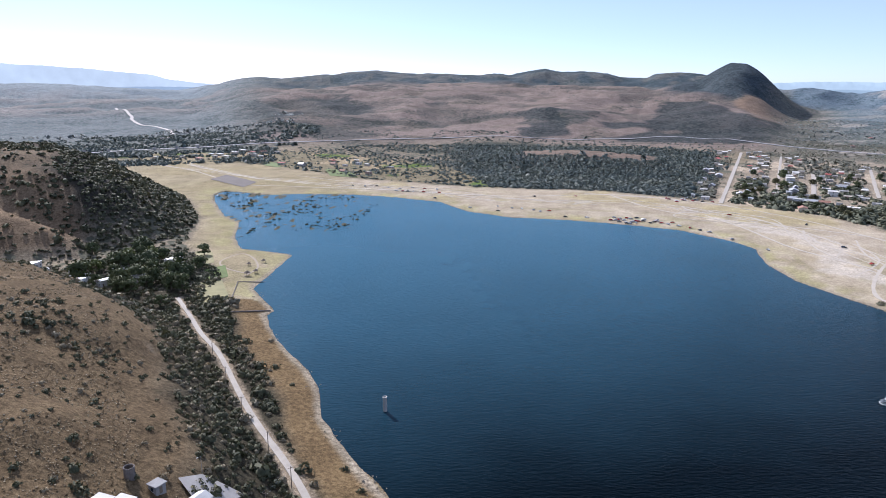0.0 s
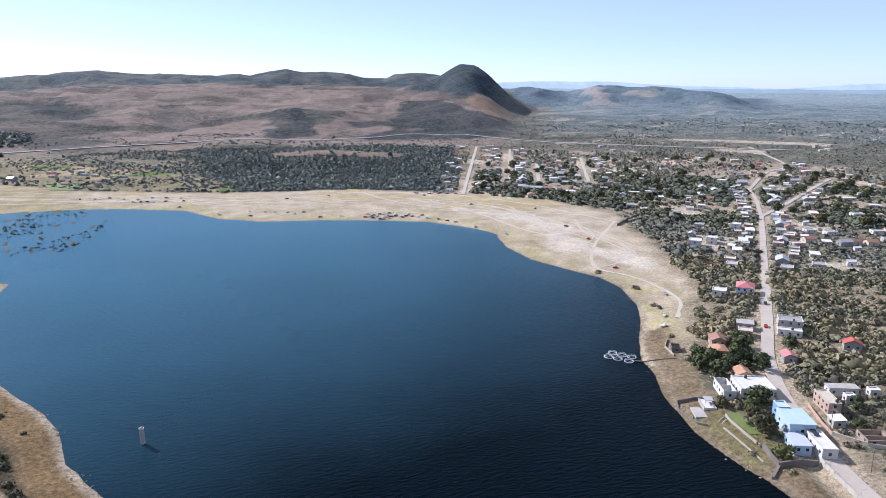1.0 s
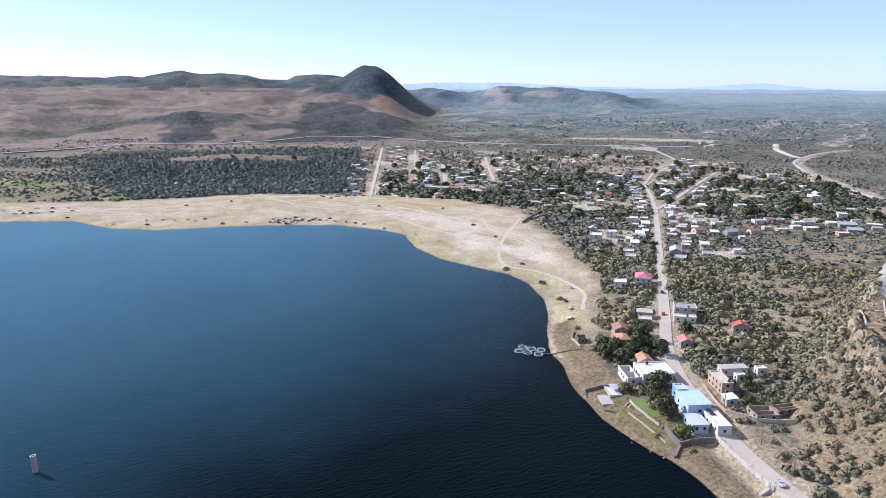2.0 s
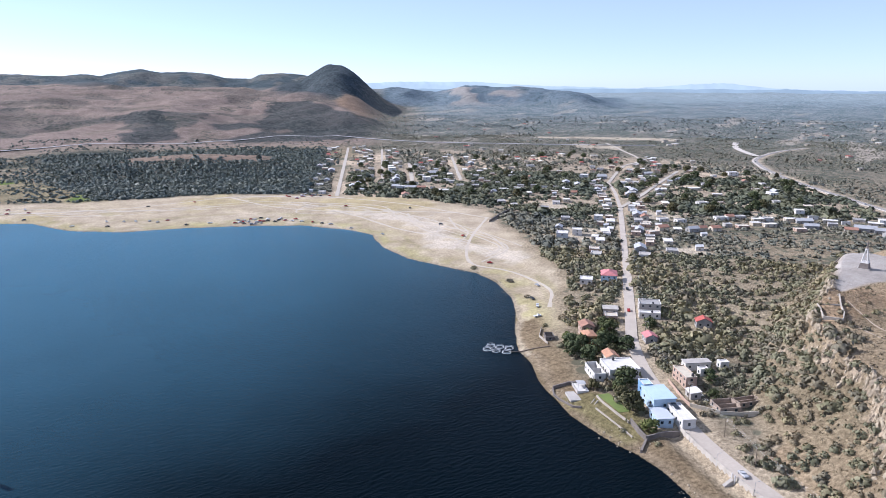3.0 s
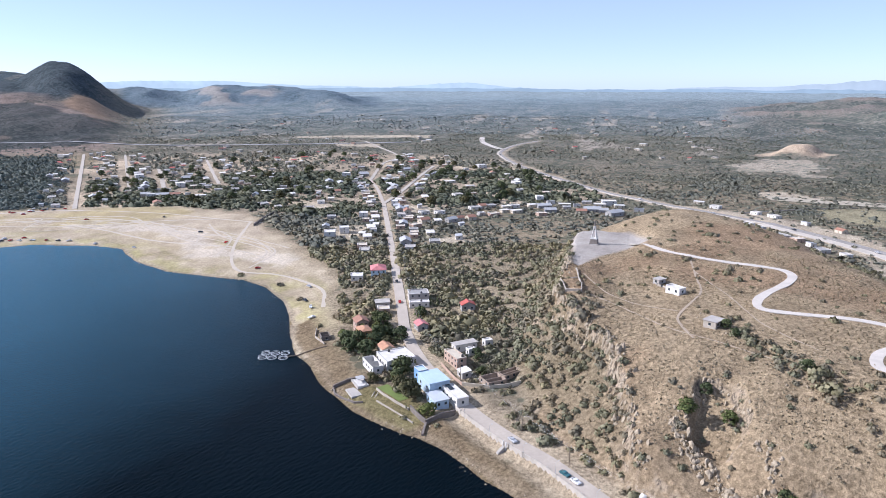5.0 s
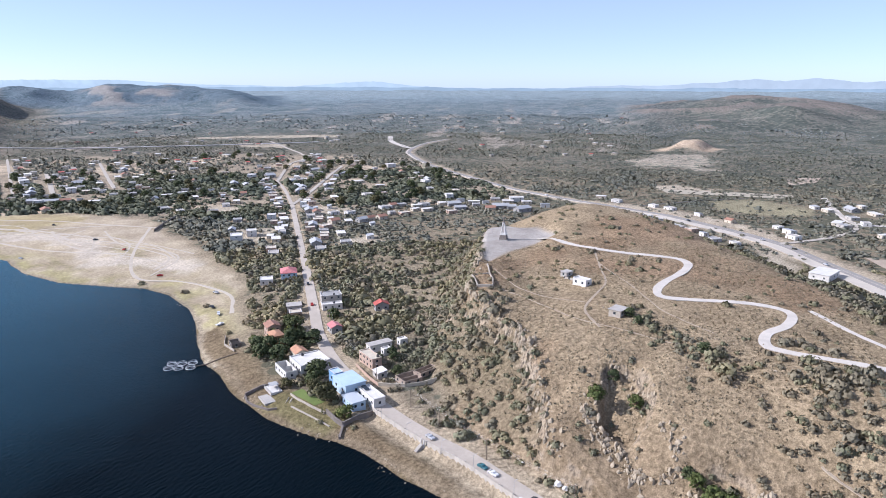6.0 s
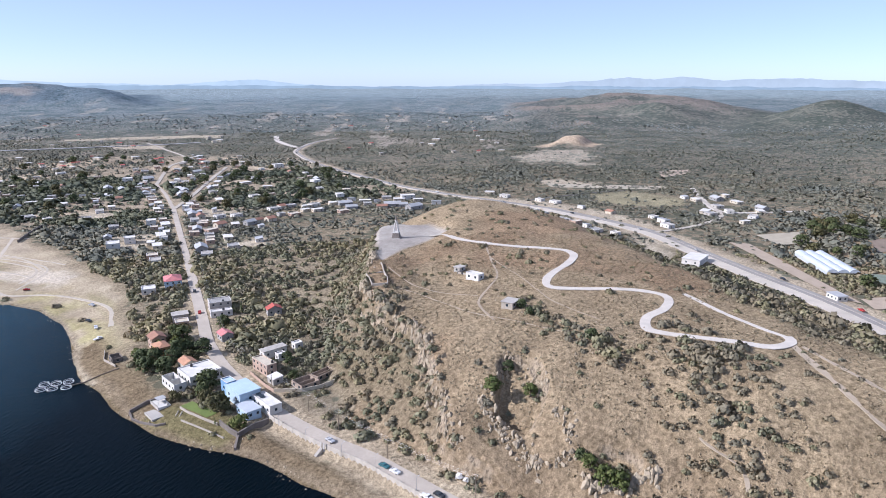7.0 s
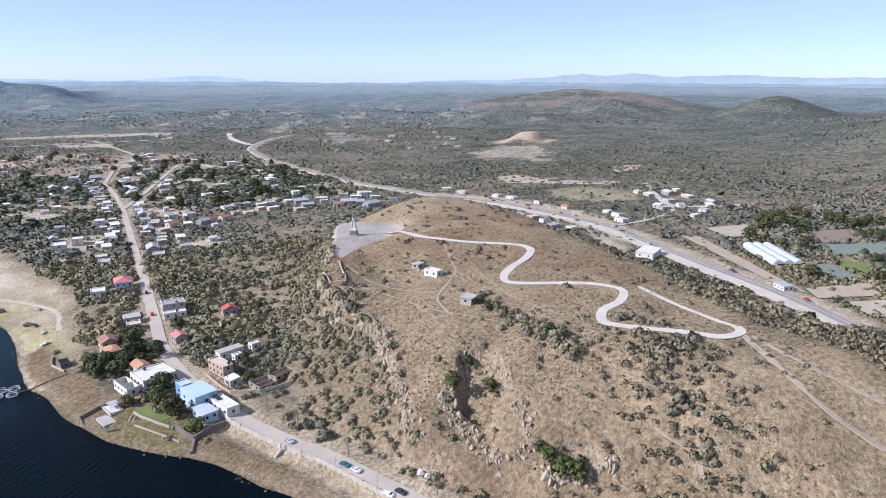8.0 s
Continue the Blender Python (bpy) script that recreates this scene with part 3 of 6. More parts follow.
def cover(x, y):
    """The land's colour, with haze tinted in far off, and how much scrub stands on it."""
    n, d, az = len(x), np.hypot(x, y), np.degrees(np.arctan2(x, y))
    g1, g2, g3 = grain(x, y, 60, 4, 51), grain(x, y, 14, 3, 52), grain(x, y, 260, 4, 53)
    col = np.tile(np.array((0.235, 0.205, 0.16)), (n, 1))
    scrub = np.full(n, 0.55)

    def lay(mask, c, s=None):
        m = np.clip(mask, 0, 1)
        col[:] = col * (1 - m[:, None]) + np.array(c) * m[:, None]
        if s is not None:
            scrub[:] = scrub * (1 - m) + s * m

    lay(smooth(0.05, 0.45, g3) * 0.6, (0.30, 0.25, 0.18), 0.3)
    lay(smooth(0.1, 0.5, -g3) * 0.5, (0.14, 0.125, 0.095), 0.7)
    # north: mesa of dry grass with haze tinted in, dark bluish ridge behind
    mesa = smooth(-22, -17, az) * smooth(28.5, 24.5, az) * smooth(1400, 1600, d)
    lay(mesa, (0.245, 0.2, 0.185), 0.22)
    # dark patches and creases: scrub, and the folds' shade put into the colour
    lay(mesa * smooth(0.22, 0.3, grain(x, y * 1.6, 330, 5, 57)) * 0.8, (0.085, 0.09, 0.09), 0.5)
    lay(mesa * smooth(0.2, 0.3, grain(x, y * 2.2, 90, 4, 58)) * 0.55, (0.14, 0.125, 0.105), 0.5)
    crease = np.abs(grain(x, y * 0.7, 250, 4, 18))
    lay(mesa * smooth(0.22, 0.27, crease) * smooth(1500, 1750, d) * 0.5, (0.1, 0.098, 0.095), 0.45)
    rag = 60 * grain(x, y, 70, 4, 59)
    back = (d > 1400) & (d < 2500)
    dark = np.zeros(n)
    for area in (ESCARPMENT,) + OUTCROPS:
        dark[back] = np.maximum(dark[back], smooth(-8, 10, inside(x[back], y[back], area) + rag[back]))
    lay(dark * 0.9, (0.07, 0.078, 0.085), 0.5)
    # ridge and peak: haze mixed into their colour as blue-grey
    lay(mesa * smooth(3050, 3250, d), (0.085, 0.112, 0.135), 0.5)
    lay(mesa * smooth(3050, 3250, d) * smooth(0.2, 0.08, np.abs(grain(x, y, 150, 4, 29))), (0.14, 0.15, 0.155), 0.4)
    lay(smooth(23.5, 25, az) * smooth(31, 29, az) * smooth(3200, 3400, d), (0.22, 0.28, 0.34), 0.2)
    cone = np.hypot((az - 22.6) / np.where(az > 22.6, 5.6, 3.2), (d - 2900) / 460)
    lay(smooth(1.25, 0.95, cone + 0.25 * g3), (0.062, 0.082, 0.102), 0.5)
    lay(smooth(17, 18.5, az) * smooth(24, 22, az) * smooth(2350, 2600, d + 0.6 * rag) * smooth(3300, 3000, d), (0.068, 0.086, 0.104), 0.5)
    bench = np.zeros(n)
    bench[back] = smooth(-20, 30, inside(x[back], y[back], BENCH) + rag[back])
    lay(bench, (0.27, 0.2, 0.155), 0.1)
    lay(smooth(0.4, 0.15, np.abs(cone - 0.95)) * smooth(23, 24.5, az) * smooth(28, 26.5, az) * smooth(-0.1, 0.2, g3), (0.26, 0.2, 0.155), 0.1)
    # dark scrub between beach and mesa, with a bare brown back
    lay(smooth(-1, 3, az) * smooth(22.5, 20, az) * smooth(840, 870, d) * smooth(1500, 1400, d), (0.1, 0.1, 0.09), 0.85)
    lay(bump(az, d, 12, 5.5, 1215, 75, 1.5, 4), (0.23, 0.18, 0.15), 0.2)
    # far plain, bluer and paler with distance: haze painted into the ground
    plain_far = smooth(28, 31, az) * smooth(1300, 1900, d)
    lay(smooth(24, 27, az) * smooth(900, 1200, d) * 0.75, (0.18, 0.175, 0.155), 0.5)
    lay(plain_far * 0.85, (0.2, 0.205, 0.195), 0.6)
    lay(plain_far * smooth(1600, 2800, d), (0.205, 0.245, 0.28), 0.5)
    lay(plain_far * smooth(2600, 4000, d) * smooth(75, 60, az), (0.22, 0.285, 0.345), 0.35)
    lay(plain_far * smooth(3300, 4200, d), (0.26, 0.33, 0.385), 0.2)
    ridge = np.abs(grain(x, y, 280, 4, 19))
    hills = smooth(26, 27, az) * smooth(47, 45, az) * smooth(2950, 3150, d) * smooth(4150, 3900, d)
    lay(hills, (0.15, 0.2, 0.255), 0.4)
    lay(hills * smooth(0.2, 0.12, ridge) * smooth(31, 32.5, az) * smooth(39, 37, az), (0.3, 0.3, 0.31), 0.2)
    lay(plain_far * smooth(72, 77, az) * smooth(3100, 2800, d + 300 * smooth(90, 93, az)) * 0.9, (0.15, 0.155, 0.155), 0.5)
    lay(smooth(91, 93, az) * smooth(2600, 2450, d) * smooth(1500, 1800, d), (0.095, 0.108, 0.105), 0.6)
    lay(smooth(76, 80, az) * smooth(1150, 1500, d) * smooth(2700, 2400, d) * 0.6, (0.2, 0.2, 0.18), 0.6)
    lay(plain_far * smooth(72, 76, az) * smooth(93, 88, az) * smooth(2150, 2400, d) * smooth(3100, 2900, d) * smooth(0.24, 0.14, ridge) * 0.85, (0.215, 0.195, 0.19), 0.25)
    lay(smooth(84, 87, az) * smooth(93, 90, az) * smooth(2450, 2550, d) * smooth(3100, 2900, d) * smooth(0.1, 0.3, grain(x, y, 160, 3, 68)), (0.36, 0.33, 0.31), 0.05)
    lay(smooth(74, 76, az) * smooth(82, 80, az) * smooth(1750, 1850, d) * smooth(2150, 2050, d) * smooth(0.05, 0.25, grain(x, y, 120, 4, 69)) * 0.8, (0.27, 0.24, 0.22), 0.1)
    stripe = smooth(0.25, 0.5, grain(x + 0.5 * y, (y - 0.5 * x) * 4, 240, 3, 61))
    lay(stripe * smooth(26, 30, az) * smooth(78, 70, az) * smooth(1250, 1400, d) * smooth(3600, 2000, d) * 0.7, (0.4, 0.37, 0.34), 0.05)
    # the western plain, its haze likewise put into the ground colour
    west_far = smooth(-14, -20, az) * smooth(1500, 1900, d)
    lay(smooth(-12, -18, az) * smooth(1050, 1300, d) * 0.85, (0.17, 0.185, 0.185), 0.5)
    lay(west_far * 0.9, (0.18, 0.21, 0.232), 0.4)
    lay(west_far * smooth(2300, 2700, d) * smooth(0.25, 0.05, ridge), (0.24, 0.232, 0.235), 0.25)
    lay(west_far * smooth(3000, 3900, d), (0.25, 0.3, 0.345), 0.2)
    near = d < 1700
    xs, ys = x[near], y[near]

    def lay_near(mask, c, s=None):
        full = np.zeros(n)
        full[near] = np.clip(mask, 0, 1)
        lay(full, c, s)

    G1, G2 = g1[near], g2[near]
    town = smooth(-30, 20, inside(xs, ys, TOWN) + 25 * G1)
    lay_near(town * 0.9, (0.36, 0.31, 0.25), 0.15)
    lay_near(town * smooth(0.02, 0.3, G1), (0.5, 0.425, 0.34), 0.05)
    fields = smooth(-20, 10, inside(xs, ys, NORTH_FIELDS))
    lay_near(fields, (0.24, 0.21, 0.14), 0.35)
    lay_near(fields * smooth(0.15, 0.3, grain(xs, ys, 90, 2, 63)), (0.36, 0.30, 0.2), 0.05)
    lay_near(fields * smooth(0.3, 0.4, grain(xs, ys, 70, 2, 64)), (0.12, 0.18, 0.05), 0.1)
    thicket = smooth(220, 240, xs) * smooth(450, 420, xs) * smooth(185, 200, ys) * smooth(520, 470, ys)
    lay_near(thicket * 0.8, (0.3, 0.258, 0.195), 0.1)
    shore = -inside(xs, ys, LAKE)
    beach = smooth(-8, 8, inside(xs, ys, BEACH) + 8 * G2 + 10 * G1)
    lay_near(beach, (0.435, 0.372, 0.28), -0.6)
    lay_near(beach * smooth(0.05, 0.35, G1) * 0.75, (0.40, 0.34, 0.19))
    lay_near(beach * smooth(0.15, 0.5, -G1) * 0.7, (0.475, 0.41, 0.325))
    lay_near(beach * smooth(-105, -160, xs) * 0.75, (0.32, 0.27, 0.16))
    along_shore = grain(shore * 1.0, (xs - ys) * 0.16, 9, 3, 66)
    lay_near(beach * smooth(0.15, 0.4, along_shore) * smooth(120, 60, shore) * 0.55, (0.31, 0.285, 0.16))
    salt = smooth(20, 4, line_far(xs, ys, [(322, 425), (330, 450), (308, 470), (300, 500), (330, 560), (318, 620), (280, 680)]) + 14 * grain(xs, ys, 12, 4, 67))
    lay_near(beach * salt, (0.55, 0.495, 0.42))
    lay_near(beach * smooth(34, 8, shore) * smooth(-0.3, 0.25, G2) * 0.75, (0.36, 0.33, 0.17))
    lay_near(smooth(34, 12, shore + 6 * G2) * (xs < -10) * (ys < 420), (0.2, 0.142, 0.078), 0.0)
    lay_near(smooth(24, 10, shore + 5 * G2) * (xs > 150) * (ys < 300), (0.22, 0.175, 0.12), 0.0)
    lay_near(smooth(5, 1.5, shore + 1.5 * G2) * (shore > -6), (0.36, 0.315, 0.25), 0.0)
    lay_near(smooth(7, 2.5, shore + 3 * G2) * (shore > -6) * (xs > 150) * (ys < 260), (0.25, 0.205, 0.15), 0.0)
    lay_near((shore < 0) * (shore > -400), (0.2, 0.16, 0.1), 0.0)
    garden = [(190, 214), (206, 208), (211, 190), (203, 164), (187, 168)]
    lay_near(smooth(-2, 3, inside(xs, ys, garden) + 2 * G2) * (shore > 0.5), (0.19, 0.17, 0.095), 0.0)
    head = (shore < 0) & (ys > 560) & (xs < 60)
    lay_near(head * 1.0, (0.115, 0.108, 0.075), 0.0)
    # near-black ground: the shade under the dense west scrub painted in
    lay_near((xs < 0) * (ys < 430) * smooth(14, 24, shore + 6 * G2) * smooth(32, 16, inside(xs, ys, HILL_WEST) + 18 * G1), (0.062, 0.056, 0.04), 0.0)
    # hills
    east = smooth(0, 45, inside(xs, ys, HILL_EAST) + 12 * G1)
    lay_near((xs > 150) * (xs < 340) * (ys < 130) * smooth(-16, -5, inside(xs, ys, HILL_EAST)), (0.26, 0.205, 0.145), 0.0)
    lay_near(east, (0.305, 0.248, 0.176), 0.0)
    lay_near(east * smooth(0.05, 0.4, G1) * 0.7, (0.28, 0.2, 0.138))
    lay_near(east * smooth(20, -40, ys) * 0.7, (0.3, 0.245, 0.172))
    lay_near(smooth(-6, 6, inside(xs, ys, EAST_SCRUB) + 5 * G2), (0.17, 0.15, 0.11), 0.3)
    slope = smooth(0, 10, inside(xs, ys, HILL_EAST)) * (xs < 440) * (ys > 60) * smooth(2, -3, inside(xs, ys, CRAG_TOP) + 4 * G2)
    lay_near(slope * 0.9, (0.25, 0.208, 0.15), 0.0)
    lay_near(slope * smooth(228, 262, xs + 10 * G1) * 0.7, (0.185, 0.16, 0.113), 0.0)
    lay_near(smooth(12, 30, inside(xs, ys, HILL_WEST) + 18 * G1), (0.155, 0.115, 0.071), 0.0)
    # near-black ground fills in for dense scrub and its shade
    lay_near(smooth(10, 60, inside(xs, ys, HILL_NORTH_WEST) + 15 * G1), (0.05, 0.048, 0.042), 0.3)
    lay_near(smooth(8, 30, inside(xs, ys, HILL_SPUR) + 12 * G1), (0.21, 0.155, 0.105), 0.0)
    lay_near(smooth(95, 150, inside(xs, ys, HILL_NORTH_WEST) + 25 * G1), (0.17, 0.13, 0.09), 0.2)
    lay_near(smooth(15, 7, line_far(xs, ys, STREET[:12]) + 3 * G2) * (xs > 170), (0.39, 0.335, 0.26), 0.0)
    lay_near(smooth(7, 3.5, line_far(xs, ys, STREET[11:]) + 2.5 * G2), (0.39, 0.335, 0.26), 0.0)
    lay_near(smooth(4.5, 2.0, line_far(xs, ys, DIRT_ROAD) + 1.5 * G2), (0.33, 0.275, 0.21), 0.0)
    lay_near(smooth(-3, 2, inside(xs, ys, SQUARE) + 3 * G2), (0.37, 0.345, 0.32), -1.0)
    farm = smooth(-10, 10, inside(xs, ys, FARMS))
    lay_near(farm, (0.30, 0.24, 0.17), 0.1)
    lay_near(smooth(-10, 10, inside(xs, ys, QUARRY_FLATS) - 12 + 45 * G1 + 25 * G2) * 0.75, (0.44, 0.4, 0.345), 0.3)
    lay_near(smooth(-15, 10, inside(xs, ys, QUARRY) + 25 * G1), (0.47, 0.385, 0.305), 0.0)
    for area in LOTS:
        lay_near(smooth(-6, 5, inside(xs, ys, area) + 7 * G2 + 5 * G1) * 0.9, (0.45, 0.405, 0.34), 0.0)
    lay_near(smooth(-5, 5, inside(xs, ys, FALLOW)), (0.3, 0.28, 0.2), 0.1)
    lay_near(smooth(22, 9, line_far(xs, ys, HIGHWAY) + 5 * G2 + 10 * smooth(700, 900, np.hypot(xs, ys))) * (np.hypot(xs, ys) > 420), (0.44, 0.385, 0.31), 0.0)
    return col, scrub


def sheet(name, az, radii, level):
    """A polar sheet of ground round the lake; level(x, y) gives its height."""
    A, R = np.meshgrid(np.radians(az), radii, indexing="ij")
    x, y = (R * np.sin(A)).ravel(), (R * np.cos(A)).ravel()
    z = level(x, y)
    na, nr = len(az), len(radii)
    i, j = np.meshgrid(np.arange(na), np.arange(nr - 1), indexing="ij")
    i2 = (i + 1) % na
    quads = np.stack([i * nr + j, i * nr + j + 1, i2 * nr + j + 1, i2 * nr + j], -1).reshape(-1, 4)
    me = bpy.data.meshes.new(name)
    me.vertices.add(len(x))
    me.vertices.foreach_set("co", np.stack([x, y, z], 1).ravel())
    me.loops.add(quads.size)
    me.loops.foreach_set("vertex_index", quads.ravel().astype(np.int32))
    me.polygons.add(len(quads))
    me.polygons.foreach_set("loop_start", np.arange(0, quads.size, 4, dtype=np.int32))
    me.polygons.foreach_set("use_smooth", np.ones(len(quads), bool))
    me.update(calc_edges=True)
    return me, x, y


az_cols = np.concatenate([np.arange(-41, 113, 0.185), np.arange(113, 319, 2.0)])
radii = np.concatenate([[0.05, 30, 60, 85, 105], 120 * np.exp(np.arange(0, math.log(4640 / 120), 0.0088)), [4640]])
land_mesh, gx, gy = sheet("ground", az_cols, radii, height)
soil_haze, scrubby = cover(gx, gy)
layer = land_mesh.attributes.new("soil_haze", "FLOAT_COLOR", "POINT")
layer.data.foreach_set("color", np.concatenate([soil_haze, np.ones((len(gx), 1))], 1).ravel())
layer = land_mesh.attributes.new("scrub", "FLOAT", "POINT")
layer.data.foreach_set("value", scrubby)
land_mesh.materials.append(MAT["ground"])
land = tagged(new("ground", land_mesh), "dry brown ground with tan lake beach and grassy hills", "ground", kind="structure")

wx = np.concatenate([np.arange(-41, 70, 0.5), np.arange(70, 319, 4.0)])
wr = np.concatenate([[0.05], np.arange(60, 930, 10.0)])
lake_mesh, lx, ly = sheet("water", wx, wr, lambda x, y: np.zeros(len(x)))
layer = lake_mesh.attributes.new("deep", "FLOAT", "POINT")
# deep: low where sky reflection is painted in, far off, and in north shallows
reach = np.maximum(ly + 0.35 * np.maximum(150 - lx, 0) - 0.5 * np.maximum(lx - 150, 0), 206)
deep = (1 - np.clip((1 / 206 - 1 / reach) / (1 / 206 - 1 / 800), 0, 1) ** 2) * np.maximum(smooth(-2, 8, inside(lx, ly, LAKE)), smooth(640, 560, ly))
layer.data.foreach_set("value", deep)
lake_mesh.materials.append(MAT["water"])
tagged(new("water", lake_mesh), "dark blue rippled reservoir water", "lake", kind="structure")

# distant ranges and plain as a glowing backdrop, haze in their colour
def far_range(name, az0, az1, radius, level, material, label):
    n = int((az1 - az0) / 0.1)
    a = np.linspace(az0, az1, n)
    top = level(a) + 8 * grain(a * 60, a * 0, 110, 5, 71) + 2.5 * grain(a * 60, a * 0, 20, 3, 72)
    rows = [(radius, top * 0 - 20), (radius + 30, top * 0.5 - 10), (radius + 60, top), (radius + 110, top * 0 - 20)]
    verts = [(r * math.sin(radians(t)), r * math.cos(radians(t)), h) for r, hs in rows for t, h in zip(a, hs)]
    faces = [(k * n + i, k * n + i + 1, (k + 1) * n + i + 1, (k + 1) * n + i) for k in range(3) for i in range(n - 1)]
    me = bpy.data.meshes.new(name)
    me.from_pydata(verts, [], faces)
    me.polygons.foreach_set("use_smooth", np.ones(len(faces), bool))
    me.materials.append(material)
    return tagged(new(name, me), label, "mountains", kind="structure")


# haze as emission: the tone glows by itself over a near-black base
def haze_glow(name, color, glow):
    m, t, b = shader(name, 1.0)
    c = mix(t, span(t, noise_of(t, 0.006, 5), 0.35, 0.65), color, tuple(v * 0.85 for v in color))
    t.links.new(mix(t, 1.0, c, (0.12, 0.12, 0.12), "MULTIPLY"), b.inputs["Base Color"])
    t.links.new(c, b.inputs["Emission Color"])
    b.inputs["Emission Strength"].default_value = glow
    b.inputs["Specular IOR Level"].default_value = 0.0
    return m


def el(a, rows):
    """Metres of height at 4.7 km for rows of heading and degrees over the eye."""
    return EYE + 4700 * np.tan(np.radians(np.interp(a, *np.array(rows).T)))


far_range("backdrop", -60, -12, 4630, lambda a: el(a, [(-60, -0.7), (-20, -0.55), (-12, -0.6)]), haze_glow("plain_haze_west", (0.29, 0.37, 0.47), 0.9), "distant plain backdrop glowing in pale haze blue")
far_range("backdrop", -12, 160, 4630, lambda a: el(a, [(-12, -0.6), (20, -0.6), (50, -0.62), (60, -0.68), (160, -0.6)]), haze_glow("plain_haze_blue", (0.27, 0.355, 0.43), 0.9), "distant plain backdrop glowing in haze blue")
far_range("backdrop", -60, -16, 4680, lambda a: el(a, [(-60, 0.8), (-36, 1.15), (-32.2, 1.0), (-27, 0.75), (-22.5, 0.3), (-21.5, 0.0), (-16, -0.6)]), haze_glow("haze_range_west", (0.46, 0.54, 0.62), 0.9), "mountain range backdrop glowing in pale haze")
far_range("backdrop", 24, 62, 4680, lambda a: el(a, [(24, -0.2), (28, -0.05), (34, -0.05), (40, -0.4), (47, -0.6), (51, -0.25), (54, -0.22), (57, -0.6), (62, -0.8)]), haze_glow("haze_range_middle", (0.39, 0.49, 0.57), 0.9), "mountain range backdrop glowing in pale haze")
far_range("backdrop", 66, 160, 4690, lambda a: el(a, [(66, -0.9), (70, -0.6), (75, -0.45), (80, -0.3), (83, 0.05), (85, -0.1), (87, 0.1), (90, -0.2), (94, 0.0), (98, -0.15), (104, -0.2), (160, 0.1)]), haze_glow("haze_range_east", (0.37, 0.44, 0.505), 0.9), "mountain range backdrop glowing in pale haze")

# ---- roads ----
strip("road", STREET[:13], 6.4, "concrete_road", 0.35, "pale concrete street along the lake", step=3)
strip("road", STREET[12:16], 5.0, "concrete_road", 0.34, "pale concrete street through the village", step=3, wobble=0.12)
strip("road", STREET[15:], 3.8, "concrete_road", 0.33, "narrow pale concrete street at the village's end", step=3, wobble=0.2)
strip("road", DIRT_ROAD, 2.6, "dirt_road", 0.3, "pale dusty dirt road above the shore", step=3, wobble=0.15)
strip("road", TRACK[:-2], 4.2, "dust_road", 0.16, "pale gravel track winding over the hill", step=2, wobble=0.22, thick=0.3)
for stretch, verge, lane, apart in ((HIGHWAY[:9], 19, 3.8, 2.3), (HIGHWAY[8:], 8.5, 2.8, 1.7)):
    strip("road", stretch, verge, "verge_dust", 0.3, "pale dusty highway verge", step=6, wobble=0.12, shift=-0.26 * verge)
    for off in (apart, -apart):
        strip("road", stretch, lane, "asphalt", 0.5, "grey asphalt highway carriageway", step=6, shift=off, thick=0.3)
strip("road", [(1350, 960), (1240, 877), (1156, 774)], 12, "dust_road", 1.2, "pale side road joining the highway", step=8)
strip("road", [(-760, 1180), (-670, 1274), (-587, 1345), (-499, 1389), (-399, 1446), (-229, 1507), (-83, 1548), (147, 1560), (281, 1584), (463, 1620), (600, 1590), (723, 1423), (829, 1279), (1000, 1110), (1150, 1010)], 9, "motorway_paving", 1.0, "pale grey motorway along the valley side", step=10, thick=0.5)
for line, w in (([(583, 1336), (450, 1050), (317, 766)], 6.0), ([(625, 1262), (420, 848)], 5.0), ([(561, 1027), (445, 807)], 8.0), ([(675, 1074), (521, 803)], 6.0),
                ([(855, 704), (760, 650), (624, 567), (551, 527)], 6), ([(1096, 1102), (945, 867), (827, 791), (677, 672)], 6), ([(823, 15), (753, -5), (710, -10), (660, 10), (614, 43)], 6)):
    strip("road", line, 0.78 * w, "dirt_road", 0.5, "pale unpaved village street", step=5, wobble=0.3)
for line in ([(-496, 1117), (-398, 1053), (-280, 919), (-198, 895), (-61, 868), (79, 818), (204, 823), (275, 790), (321, 752)], [(175, 834), (225, 815), (300, 770), (358, 686), (385, 600), (400, 547)],
             [(395, 560), (326, 488), (289, 432), (298, 400), (300, 372), (292, 338), (266, 308)], [(204, 823), (230, 740), (280, 680), (340, 640), (385, 600)], [(326, 488), (300, 560), (290, 640), (275, 700)]):
    strip("path", line, 2.6, "beach_dust", 0.1, "pale vehicle track over the beach", "path", step=4, wobble=0.3, thick=0.4)
strip("path", [(377, 123), (351, 111), (327, 100), (309, 98), (288, 97), (271, 84)], 1.0, "path_dust", 0.15, "worn footpath in dry grass", "path", step=2, wobble=0.4)
strip("path", [(285, -33), (291, -26), (304, -14), (318, -2), (330, 8)], 2.4, "dust_road", 0.14, "narrow pale gravel track over the hill", "path", step=2, wobble=0.3, thick=0.3)
TRAILS = (([(297, 146), (290, 122), (277, 97), (272, 72), (265, 43)], 0.6), ([(279, -34), (254, -45), (235, -56), (224, -73)], 2.6), ([(222, -4), (218, -8), (213, -17), (206, -19)], 1.4),
          ([(278, -38), (253, -58), (242, -76)], 1.8), ([(320, 160), (300, 130), (296, 100)], 0.55), ([(355, 112), (330, 90), (300, 66), (283, 40)], 0.55))
for line, w in TRAILS:
    strip("path", line, w, "pale_path", 0.1, "worn footpath in dry grass", "path", step=1.5, wobble=0.5, thick=0.3)

